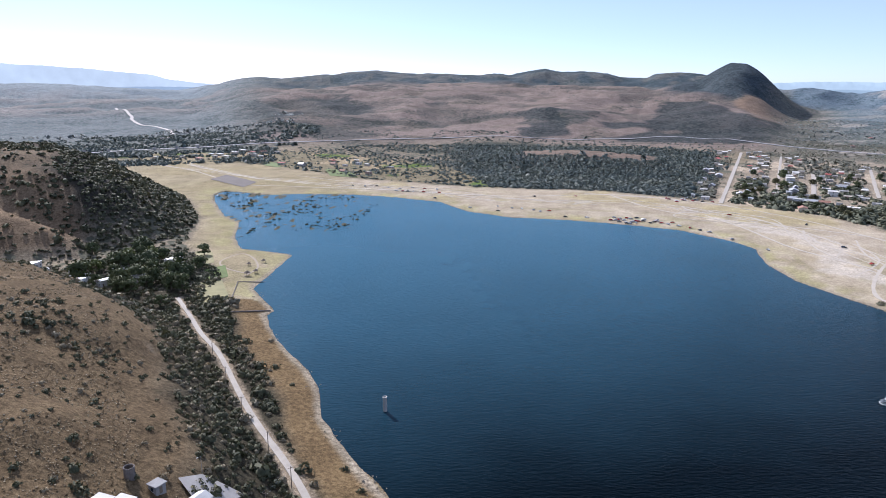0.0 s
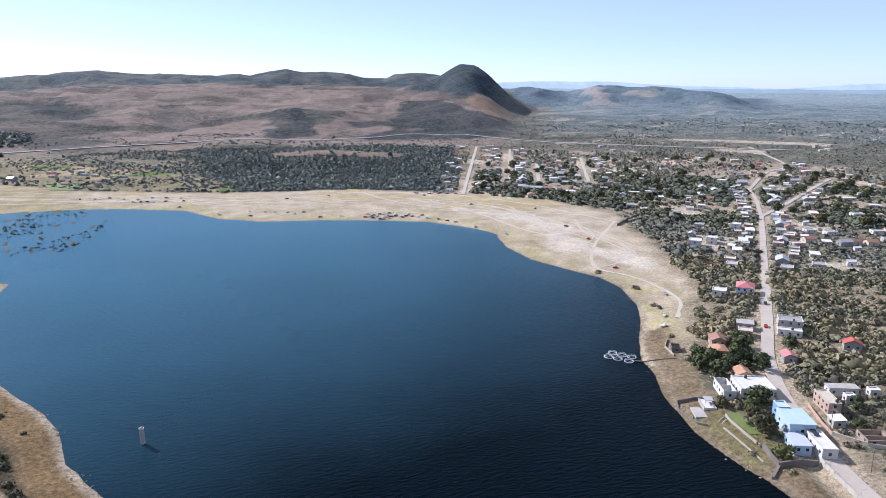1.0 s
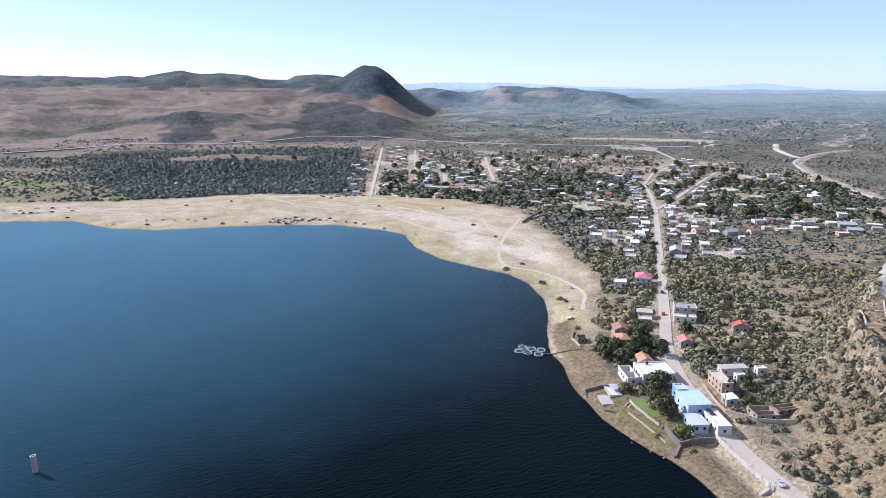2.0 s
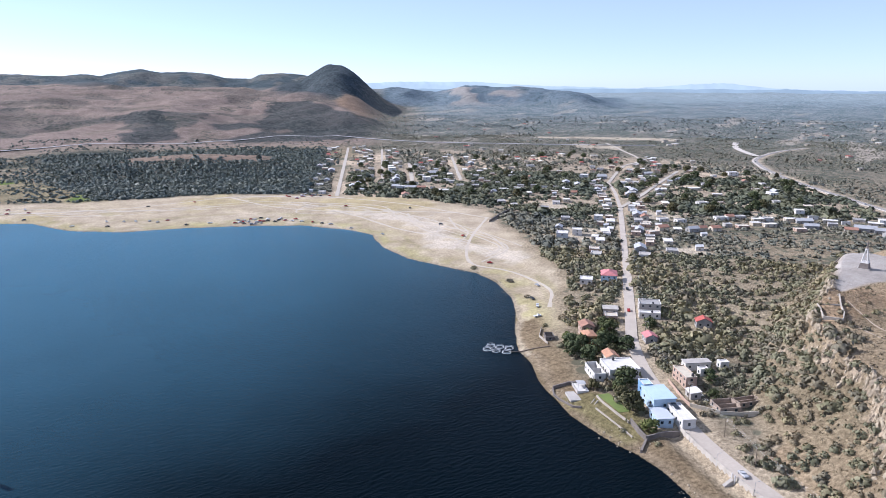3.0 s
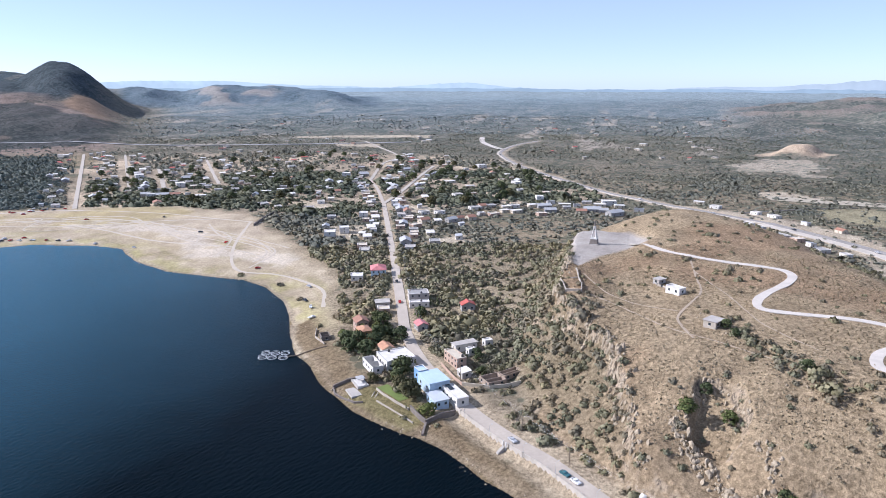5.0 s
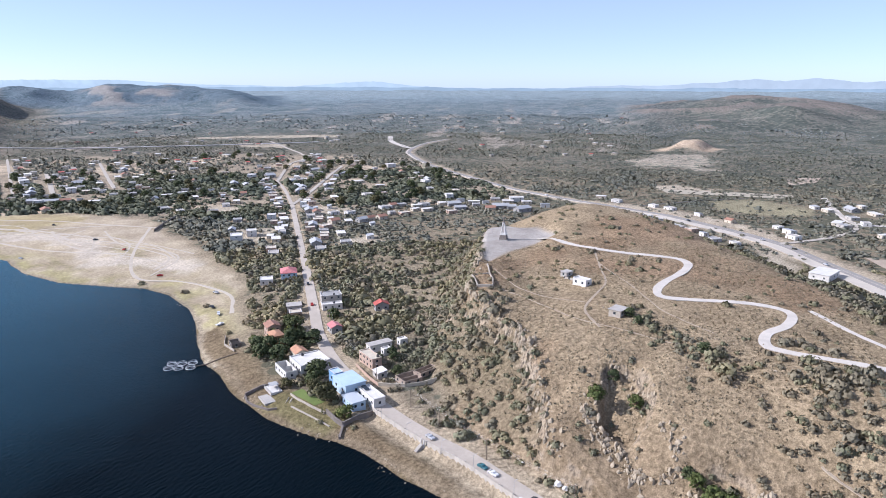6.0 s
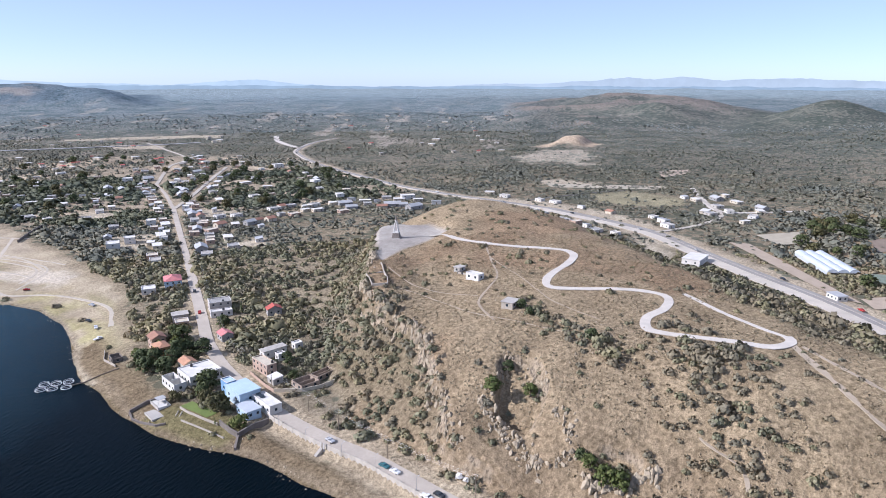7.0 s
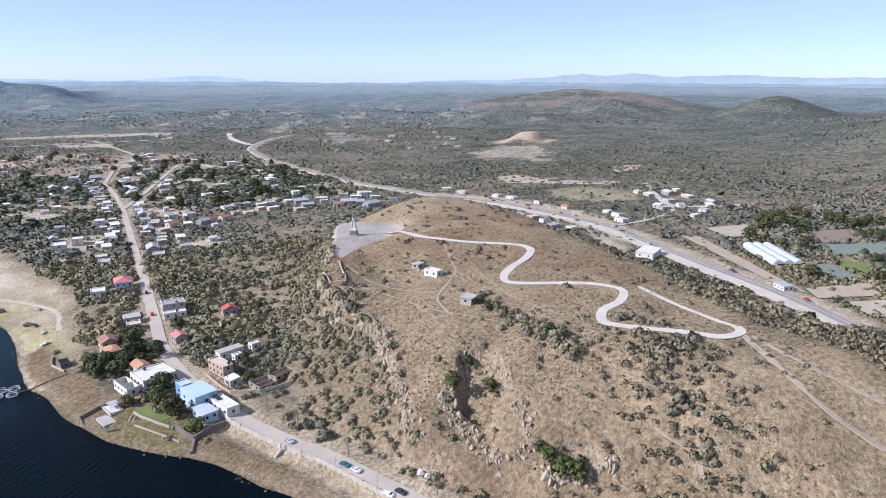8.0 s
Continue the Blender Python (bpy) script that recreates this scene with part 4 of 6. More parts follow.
strip("path", [(-144, 471), (-140, 494), (-150, 521), (-165, 538), (-172, 509), (-163, 490), (-144, 478)], 1.6, "pale_path", 0.1, "worn oval track on the west shore", "path", step=2, wobble=0.3, thick=0.3)

strip("road", [(-1232, 2607), (-995, 2202), (-938, 2087), (-706, 1773), (-630, 1566)], 9, "dust_road", 1.0, "pale road winding up the far valley", step=12, wobble=0.3)

# many faint wheel tracks across the beach
rnd = random.Random(31)
ends = [(-430, 1100), (-250, 960), (-60, 870), (60, 800), (150, 770), (210, 770), (262, 735), (300, 690), (330, 640), (345, 580), (340, 520), (330, 470), (300, 420)]
for k in range(26):
    i = rnd.randrange(len(ends) - 3)
    line = [(a + rnd.gauss(0, 16), b + rnd.gauss(0, 16)) for a, b in ends[i:i + rnd.randint(3, 5)]]
    if all(inside(np.array([a]), np.array([b]), BEACH)[0] > 4 and inside(np.array([a]), np.array([b]), LAKE)[0] < -6 for a, b in curve_line(line, 6)):
        strip("path", line, rnd.uniform(1.2, 2.0), "beach_dust", 0.08, "faint wheel track over the beach", "path", step=4, wobble=0.5, thick=0.3)
strip("road", [(891, 23), (816, 10), (750, -5), (741, -32), (774, -91)], 6, "dust_road", 0.4, "pale unpaved side road over the scrub", step=5, wobble=0.15)
strip("road", [(732, 189), (802, 139), (842, 97)], 4, "dark_soil_line", 0.25, "dark straight ditch bank beside the fields", step=5)
# ---- houses ----
taken = []  # plan circles that plants keep clear of


def house(name, x, y, head, w, l, h, wall, roof, style, label, category="house", storeys=1, z=None, doors=True, trim="white", group="", pitch=3.2, sills=True):
    """A house with walls of some thickness, a roof, windows and a door. head: the way its length points, clockwise from +y."""
    ob = thing(name, x, y, z, -head, label, category, group)
    t, bm = 0.25, bmesh.new()
    a, b = w / 2, l / 2
    for x0, x1, y0, y1 in ((-a, a, -b, -b + t), (-a, a, b - t, b), (-a, -a + t, -b + t, b - t), (a - t, a, -b + t, b - t)):
        box(bm, x0, x1, y0, y1, -1.2, h)
    part("wall", bm, wall, ob)
    if style == "flat":
        bm = box(bmesh.new(), -a + t, a - t, -b + t, b - t, h - 0.55, h - 0.3)
        part("roof", bm, roof, ob)
        bm = bmesh.new()
        for x0, x1, y0, y1 in ((-a - 0.08, a + 0.08, -b - 0.08, -b + 0.32), (-a - 0.08, a + 0.08, b - 0.32, b + 0.08), (-a - 0.08, -a + 0.32, -b + 0.32, b - 0.32), (a - 0.32, a + 0.08, -b + 0.32, b - 0.32)):
            box(bm, x0, x1, y0, y1, h, h + 0.14)
        part("parapet_cap", bm, trim, ob)
    elif style == "slab":
        part("roof", box(bmesh.new(), -a - 0.4, a + 0.4, -b - 0.4, b + 0.4, h, h + 0.22, 0.03), roof, ob)
    elif style == "open":
        part("floor_slab", box(bmesh.new(), -a + t, a - t, -b + t, b - t, -0.6, 0.05), "grey", ob)
        part("inner_wall", box(bmesh.new(), -a + t, a - t, -0.12, 0.12, 0.05, h - 0.3), wall, ob)
    elif style == "shed":
        bm = bmesh.new()
        q = [(-a - 0.3, -b - 0.3, h + 0.1), (a + 0.3, -b - 0.3, h + 0.1 + w * 0.12), (a + 0.3, b + 0.3, h + 0.1 + w * 0.12), (-a - 0.3, b + 0.3, h + 0.1)]
        lo = [bm.verts.new(p) for p in q]
        hi = [bm.verts.new((p[0], p[1], p[2] + 0.12)) for p in q]
        for f in (lo[::-1], hi, *[(lo[i], lo[(i + 1) % 4], hi[(i + 1) % 4], hi[i]) for i in range(4)]):
            bm.faces.new(f)
        part("roof", bm, roof, ob)
        part("gable_wall", box(bmesh.new(), a - t, a, -b, b, h, h + w * 0.12), wall, ob)
    else:
        rise, o = w * (0.26 if style == "gable" else 0.22), 0.45
        inset = 0.0 if style == "gable" else min(a, b) * 0.95
        for s in (-1, 1):
            bm = bmesh.new()
            q = [(s * (a + o), -b - o, h), (s * (a + o), b + o, h), (0, b + o - inset, h + rise), (0, -b - o + inset, h + rise)]
            lo = [bm.verts.new((p[0], p[1], p[2] - 0.02)) for p in q]
            hi = [bm.verts.new((p[0], p[1], p[2] + 0.16)) for p in q]
            for f in (lo[::-1], hi, *[(lo[i], lo[(i + 1) % 4], hi[(i + 1) % 4], hi[i]) for i in range(4)]):
                bm.faces.new(f)
            part("roof", bm, roof, ob)
        if inset:
            for s in (-1, 1):
                bm = bmesh.new()
                q = [(-a - o, s * (b + o), h), (a + o, s * (b + o), h), (0, s * (b + o - inset), h + rise)]
                lo = [bm.verts.new((p[0], p[1], p[2] - 0.02)) for p in q]
                hi = [bm.verts.new((p[0], p[1], p[2] + 0.16)) for p in q]
                for f in (lo[::-1], hi, *[(lo[i], lo[(i + 1) % 3], hi[(i + 1) % 3], hi[i]) for i in range(3)]):
                    bm.faces.new(f)
                part("roof", bm, roof, ob)
        else:
            for s in (-1, 1):
                bm = bmesh.new()
                v = [bm.verts.new(p) for p in ((-a, s * (b - 0.1), h - 0.02), (a, s * (b - 0.1), h - 0.02), (0, s * (b - 0.1), h + rise))]
                bm.faces.new(v)
                part("gable", bm, wall, ob)
        part("ceiling_slab", box(bmesh.new(), -a + t, a - t, -b + t, b - t, h - 0.3, h - 0.1), "grey", ob)
    # windows on the long sides and the ends, one mesh a kind
    level = h / storeys
    win = bpy.data.meshes.new("window")
    bm = box(bmesh.new(), -0.55, 0.55, -0.04, 0.05, -0.6, 0.6)
    bm.to_mesh(win)
    win.materials.append(MAT["glass"])
    sill = bpy.data.meshes.new("window_sill")
    bm = box(bmesh.new(), -0.68, 0.68, -0.06, 0.16, -0.74, -0.6)
    bm.to_mesh(sill)
    sill.materials.append(MAT[trim])
    for k in range(storeys):
        zc = level * (k + 0.52)
        for side, length, off in ((0, l, a), (180, l, a), (90, w, b), (270, w, b)):
            n = max(1, int(length / pitch))
            for i in range(n):
                u = (i + 0.5) / n * length - length / 2
                m = pose(0, 0, 0, 0, 0, side + 90) @ pose(u, -off - 0.02, zc, 0, 0, 0) if side in (0, 180) else pose(0, 0, 0, 0, 0, side + 90) @ pose(u, -off - 0.02, zc, 0, 0, 0)
                if doors and k == 0 and i == 0 and side in (0, 90):
                    part("door", box(bmesh.new(), -0.5, 0.5, -0.04, 0.06, -1.05, 1.05), "wood", ob).matrix_basis = pose(0, 0, 0, 0, 0, side + 90) @ pose(u, -off - 0.02, 1.05, 0, 0, 0)
                    continue
                wd = piece("window", win, ob, m)
                if sills:
                    piece("window_sill", sill, wd)
    taken.append((x, y, 0.5 * math.hypot(w, l)))
    return ob


def water_tank(x, y, z, label="black plastic water tank on a flat roof"):
    ob = thing("water_tank", x, y, z, 0, label, "tank")
    bm = tube(bmesh.new(), 0, 0, 0, 1.1, 0.62, 0.62, 14)
    tube(bm, 0, 0, 1.1, 1.35, 0.62, 0.3, 14)
    part("shell", bm, "plastic", ob)
    part("lid", tube(bmesh.new(), 0, 0, 1.35, 1.45, 0.26, 0.22, 12), "plastic", ob)
    return ob


# the buildings between street and lake, and above the street
hall = house("hall", 219.3, 181.0, 25, 9.7, 13.2, 6.0, "blue", "blue", "slab", "pale blue painted hall with a flat blue roof beside the street", "building", 1, pitch=5.0)
solar = house("annex", 216.6, 166.6, 25, 5.6, 15.0, 4.4, "white", "white", "flat", "white flat-roofed annex with solar panels on its roof", "building")
terrace = house("terrace_building", 210.2, 171.2, 25, 6.4, 9.4, 3.4, "blue", "film", "slab", "low blue terrace building with a pale translucent roof", "building")
house("store", 221.8, 190.6, 25, 4.4, 6.0, 6.4, "deep_blue", "blue", "flat", "small blue box building against the hall", "building")
house("house", 229.0, 212.9, 25, 15.0, 14.0, 5.0, "white", "white", "flat", "large white flat-roofed house beside the street", storeys=1)
house("house", 218.0, 217.9, 25, 5.6, 14.0, 4.2, "white", "grey", "open", "white roofless unfinished house with empty window openings", storeys=1)
house("house", 234.3, 224.6, 25, 6.2, 7.8, 4.4, "cream", "orange_tile", "gable", "cream house with an orange clay-tile gable roof", storeys=1)
house("house", 241.4, 247.4, 25, 5.8, 8.6, 6.6, "ochre", "orange_tile", "hip", "tall ochre house with a pale orange hipped roof among trees", storeys=2)
house("house", 251.0, 259.5, 30, 7.0, 8.0, 5.8, "brick", "old_tile", "gable", "brick house with a brown tiled roof among trees", storeys=2)
house("house", 245.8, 189.0, 25, 5.2, 13.6, 5.6, "brick", "cream", "flat", "two-storey pink brick house with a flat roof above the street", storeys=2, trim="cream")
house("house", 262.6, 196.0, 25, 12.6, 4.6, 3.8, "white", "pale_concrete", "slab", "long white house with a flat concrete roof")
house("shed", 273.4, 189.2, 25, 4.4, 3.6, 3.8, "white", "white", "flat", "small white flat-roofed shed on the slope", "shed", doors=False)
house("shed", 259.3, 189.4, 25, 4.2, 3.4, 3.6, "white", "white", "flat", "small white flat-roofed shed behind the brick house", "shed", doors=False)
house("shed", 237.6, 177.4, 25, 4.8, 5.4, 2.8, "pale_concrete", "white", "shed", "low lean-to shed with a pale roof beside the street", "shed")
house("ruin", 239.6, 162.4, 25, 9.4, 8.6, 2.6, "old_brick", "grey", "open", "roofless ruined brick walls above the street", "ruin", doors=False)
house("ruin", 250.6, 160.0, 15, 11.0, 5.0, 2.4, "old_brick", "grey", "open", "roofless ruined brick walls on the slope", "ruin", doors=False)
house("house", 312.8, 231.3, 42, 8.2, 5.6, 3.6, "grey", "red_tile", "gable", "small grey house with a bright red roof in scrub")
house("house", 271.2, 232.6, 30, 6.0, 7.0, 3.4, "grey", "pink", "gable", "small house with a pinkish red roof beside the street")
house("house", 337.0, 329.0, 44, 10.6, 13.6, 5.6, "blue", "pink", "hip", "pale blue two-storey house with a pink hipped roof", storeys=2)
house("house", 322.1, 335.6, 44, 8.6, 9.4, 3.8, "white", "white", "flat", "white flat-roofed house beside the pink-roofed house")
house("house", 307.6, 266.0, 42, 12.4, 9.6, 6.2, "pale_concrete", "grey", "flat", "unfinished pale concrete house on two floors", storeys=2)
house("house", 299.6, 258.4, 42, 12.0, 5.0, 3.6, "white", "white", "flat", "white ground-floor front beside the street")
house("house", 286.2, 276.6, 42, 8.6, 7.0, 3.8, "pale_concrete", "pale_concrete", "slab", "grey concrete house with a flat roof")
house("house", 278.6, 268.4, 42, 7.0, 6.6, 3.6, "brick", "cream", "flat", "brick house with a pale flat roof")
house("house", 232.0, 268.0, 30, 5.0, 7.0, 2.4, "stone", "pink", "open", "roofless stone yard house near the shore", doors=False)
for x, y, z in ((229.5, 218, 9.2), (245, 184, 10.3), (306, 262, 11.6), (300, 257, 8.9)):
    water_tank(x, y, z)

# solar panels on the annex
for i in range(2):
    ob = thing("solar_panel", 217.4 + 0.55 * i * 2, 169.6 + 1.2 * i * 2, ground(216.6, 166.6) + 4.15, -25, "dark solar panel on a white flat roof", "solar panel", "solar panels on the annex")
    bm = bmesh.new()
    rod(bm, (-0.8, -0.5, 0), (-0.8, -0.5, 0.3), 0.03), rod(bm, (0.8, 0.5, 0), (0.8, 0.5, 0.7), 0.03)
    part("stand", bm, "steel", ob)
    part("panel", box(bmesh.new(), -1.1, 1.1, -1.0, 1.0, -0.03, 0.03), "glass", ob).matrix_basis = pose(0, 0, 0.5, 12, 0, 0)

# the village: a few kinds of small houses, set along its streets
PLANS = [("white", "pale_concrete", "flat", 8, 11, 3.3, "small white flat-roofed village house"), ("pale_concrete", "grey", "flat", 9, 10, 3.2, "grey concrete flat-roofed village house"),
         ("cream", "white", "slab", 7, 12, 3.1, "cream village house with a white slab roof"), ("white", "tin", "shed", 6, 9, 3.0, "white village house with a tin lean-to roof"),
         ("brick", "cream", "flat", 8, 9, 3.4, "brick village house with a pale flat roof"), ("cream", "old_tile", "gable", 8, 10, 3.2, "cream village house with a brown tile roof"),
         ("grey", "tin", "gable", 9, 14, 3.6, "grey village building with a pale tin roof"), ("white", "white", "flat", 10, 13, 6.0, "white two-storey village house with a flat roof")]
spots = []


def free(x, y, gap):
    return all((x - a) ** 2 + (y - b) ** 2 > (gap if c is None else max(gap, c + 4)) ** 2 for a, b, c in spots + taken)


def along(line, near, far, step, keep, rnd):
    pts = curve_line(line, step)
    for (ax, ay), (bx, by) in zip(pts, pts[1:]):
        l = math.hypot(bx - ax, by - ay) or 1
        for s in (-1, 1):
            if rnd.random() < keep:
                o = s * rnd.uniform(near, far)
                x, y = ax + (by - ay) / l * o, ay - (bx - ax) / l * o
                if free(x, y, 11):
                    spots.append((x, y, None))
                    heads.append(math.degrees(math.atan2(bx - ax, by - ay)) + rnd.uniform(-4, 4))


heads = []
rnd = random.Random(5)
along([(395, 372), (474, 449), (551, 527), (620, 603), (677, 672)], 11, 24, 11, 0.85, rnd)
along([(395, 372), (474, 449), (551, 527), (620, 603), (677, 672)], 32, 75, 14, 0.4, rnd)
along([(583, 1336), (450, 1050), (317, 780)], 12, 40, 18, 0.6, rnd)
along([(611, 1243), (427, 871)], 12, 35, 18, 0.5, rnd)
along([(547, 1016), (448, 811)], 14, 40, 15, 0.7, rnd)
along([(652, 1034), (511, 788)], 12, 40, 15, 0.75, rnd)
along([(855, 704), (760, 650), (624, 567)], 12, 30, 17, 0.5, rnd)
along([(945, 867), (827, 791), (677, 672)], 14, 45, 15, 0.7, rnd)
along([(420, 800), (520, 720), (600, 640)], 3, 45, 14, 0.7, rnd)
along([(478, 440), (560, 415), (640, 370), (690, 300)], 4, 42, 10, 0.9, rnd)
along([(640, 330), (690, 300), (715, 223), (692, 155), (655, 95), (614, 43)], 26, 48, 15, 0.6, rnd)
along([(700, 350), (790, 440), (892, 590), (950, 680)], 26, 60, 22, 0.4, rnd)
along([(-600, 1300), (-420, 1420), (-250, 1480)], 40, 260, 24, 0.5, rnd)
along([(-420, 1260), (-200, 1150), (-60, 1050)], 5, 80, 24, 0.5, rnd)
along([(700, 0), (740, -30), (830, 20)], 10, 35, 16, 0.6, rnd)
for _ in range(900):
    x, y = rnd.uniform(330, 1000), rnd.uniform(450, 1250)
    if inside(np.array([x]), np.array([y]), TOWN)[0] > 6 and rnd.random() < 0.24 and free(x, y, 20):
        spots.append((x, y, None))
        heads.append(rnd.choice((24, 114, 42, 132)) + rnd.uniform(-6, 6))
for _ in range(400):
    a, r = rnd.uniform(29, 74), rnd.uniform(1150, 2300)
    if rnd.random() < 0.2:
        x, y = r * math.sin(radians(a)), r * math.cos(radians(a))
        if free(x, y, 25):
            spots.append((x, y, None))
            heads.append(rnd.uniform(0, 180))
ROADS = [STREET, HIGHWAY, [(583, 1336), (317, 766)], [(611, 1243), (427, 871)], [(547, 1016), (448, 811)], [(652, 1034), (511, 788)], [(855, 704), (760, 650), (624, 567), (551, 527)], [(1096, 1102), (945, 867), (827, 791), (677, 672)]]
order = sorted(zip(list(spots), heads), key=lambda q: math.hypot(q[0][0], q[0][1]))
models, built = [], 0
far_verts, far_faces, far_tones = [], [], []
for (x, y, _), head in order:
    p = np.array([x]), np.array([y])
    if min(line_far(*p, r)[0] for r in ROADS) < 10 or line_far(*p, HIGHWAY)[0] < 24:
        continue
    k = rnd.choices(range(len(PLANS)), (4, 4, 4.5, 3, 4, 0.8, 2, 1))[0]
    wall_, roof_, style, w_, l_, h_, text = PLANS[k]
    s = rnd.uniform(0.7, 1.12)
    built += 1
    if built > 290:  # those far off: walls with a roof slab, all in one mesh
        m = pose(x, y, ground(x, y), 0, 0, -head)
        for a, b, z0, z1, tone in ((w_ * s / 2, l_ * s / 2, -1.5, h_, 0), (w_ * s / 2 + 0.4, l_ * s / 2 + 0.4, h_, h_ + 0.4, 1 + k % 3), (w_ * s / 2 + 0.05, 0.6, 0.2, 2.2, 4)):
            n = len(far_verts)
            far_verts += [tuple(m @ Vector(q)) for q in ((-a, -b, z0), (a, -b, z0), (a, b, z0), (-a, b, z0), (-a, -b, z1), (a, -b, z1), (a, b, z1), (-a, b, z1))]
            far_faces += [tuple(n + i for i in q) for q in ((4, 5, 6, 7), (0, 1, 5, 4), (1, 2, 6, 5), (2, 3, 7, 6), (3, 0, 4, 7))]
            far_tones += [tone] * 5
        taken.append((x, y, 7.5))
        continue
    found = [m for kk, m in models if kk == k]
    if not found:
        models.append((k, house("village_house", x, y, head, w_, l_, h_, wall_, roof_, style, text, "house", 2 if h_ > 5 else 1, group="houses of the village", pitch=5.5, sills=False)))
    else:
        ob = copy_thing(found[0], pose(x, y, ground(x, y), 0, 0, -head))
        ob.scale = (s, s * rnd.uniform(0.85, 1.2), rnd.uniform(0.8, 1.05))
        taken.append((x, y, 7.5 * s))
me = bpy.data.meshes.new("far_houses")
me.from_pydata(far_verts, [], far_faces)
for key in ("cream", "white", "pale_concrete", "red_tile", "dark"):
    me.materials.append(MAT[key])
me.polygons.foreach_set("material_index", np.array(far_tones, np.int32))
tagged(new("far_houses", me), "small pale houses scattered over the far plain", "houses", kind="stuff")
# ---- walls, roadside and lake things ----
def wall_line(name, line, high, thick, material, label, category="wall", posts=0.0, sink=1.0, post_material=None):
    """A wall along plan points, with posts where a spacing is given."""
    ob = thing(name, *line[0], 0.0, 0, label, category)
    for (ax, ay), (bx, by) in zip(line, line[1:]):
        n = max(1, int(math.hypot(bx - ax, by - ay) / 6))
        for i in range(n):
            p, q = (ax + (bx - ax) * i / n, ay + (by - ay) * i / n), (ax + (bx - ax) * (i + 1) / n, ay + (by - ay) * (i + 1) / n)
            l, zb, rise = math.hypot(q[0] - p[0], q[1] - p[1]), ground(*p), ground(*q) - ground(*p)
            bm = box(bmesh.new(), 0, l + 0.02, -thick / 2, thick / 2, -sink, high, 0.04)
            for v in bm.verts:
                v.co.z += rise * v.co.x / l
            m = part("wall_panel", bm, material, ob)
            m.matrix_basis = Matrix.Translation(-ob.location) @ pose(*p, zb, 0, 0, math.degrees(math.atan2(q[1] - p[1], q[0] - p[0])))
            if posts:
                bm = box(bmesh.new(), -0.2, 0.2, -thick / 2 - 0.1, thick / 2 + 0.1, -sink, high + 0.35, 0.04)
                m = part("post", bm, post_material or material, ob)
                m.matrix_basis = Matrix.Translation(-ob.location) @ pose(*p, zb, 0, 0, math.degrees(math.atan2(q[1] - p[1], q[0] - p[0])))
    ob.location.z = 0.0
    return ob


edge = np.array(curve_line(STREET[1:8], 3.0))
tan = np.gradient(edge, axis=0)
tan /= np.linalg.norm(tan, axis=1)[:, None]
side = edge + np.stack([-tan[:, 1], tan[:, 0]], 1) * 4.0
side = [tuple(p) for p in side[::2] if p[1] < 166]
wall_line("retaining_wall", side, 1.25, 0.4, "wall_wash", "pale whitewashed retaining wall with posts along the lake street", posts=1, sink=3.5)
wall_line("lake_wall", [(195.6, 222.0), (203.0, 219.2), (208.7, 214.1)], 1.6, 0.7, "stone", "dark stone wall down to the water", sink=3.0)
wall_line("lake_wall", [(195.6, 222.0), (192.5, 217.5), (191.5, 212.0)], 0.9, 0.7, "stone", "dark stone sea wall at the water's edge", sink=3.0)
wall_line("lake_wall", [(199.2, 177.3), (196.2, 170.0), (195.0, 165.0), (209.9, 161.2)], 2.2, 0.7, "stone", "dark stone garden wall above the shore", sink=3.0)
wall_line("lake_wall", [(195.0, 165.0), (188.5, 161.5)], 1.2, 0.9, "stone", "dark stone groyne running into the water", sink=3.0)
wall_line("garden_wall", [(203.8, 201.8), (201.8, 196.1), (199.7, 185.1), (198.6, 177.6)], 1.0, 0.5, "pale_stone", "low pale stone garden terrace wall", sink=2.0)
wall_line("garden_wall", [(196.4, 194.7), (194.2, 180.5), (192.6, 170.1)], 0.5, 0.6, "pale_stone", "low pale stone shore wall", sink=2.0)
wall_line("yard_wall", [(229.0, 172.0), (232.5, 179.5), (236.5, 186.5), (240.5, 193.5)], 1.5, 0.3, "brick", "low brick yard wall beside the street", sink=1.5)
wall_line("yard_wall", [(229.0, 172.0), (234.0, 160.0), (244.0, 150.0)], 1.7, 0.3, "cream", "pale yard wall on the slope", sink=1.5)
wall_line("yard_wall", [(226, 262), (230, 274), (238, 282)], 1.2, 0.3, "pale_stone", "low pale stone yard wall near the shore", sink=1.0)
wall_line("yard_wall", [(386.4, 542.6), (410, 560), (444.1, 582)], 2.4, 0.6, "stone", "dark stone field wall beside the beach", sink=1.0)
wall_line("yard_wall", [(452, 505), (470, 520), (490, 545)], 2.0, 0.6, "stone", "dark stone field wall in the village", sink=1.0)
wall_line("parapet_wall", [(391, 208), (408, 214), (424, 219.4), (434, 219)], 0.9, 0.5, "stone", "low dark parapet wall round the hilltop square", sink=1.5)
wall_line("ruin_wall", [(327, 178), (306, 166), (292, 155), (295, 148), (303, 152)], 1.6, 0.5, "pale_stone", "ruined pale stone walls at the cliff edge", sink=2.0)
wall_line("ruin_wall", [(318, 173), (322, 165), (311, 158)], 1.2, 0.5, "pale_stone", "ruined pale stone terrace at the cliff edge", sink=2.0)
wall_line("ruin_wall", [(306, 166), (311, 158), (303, 152)], 1.1, 0.5, "pale_stone", "ruined pale stone terrace at the cliff edge", sink=2.0)


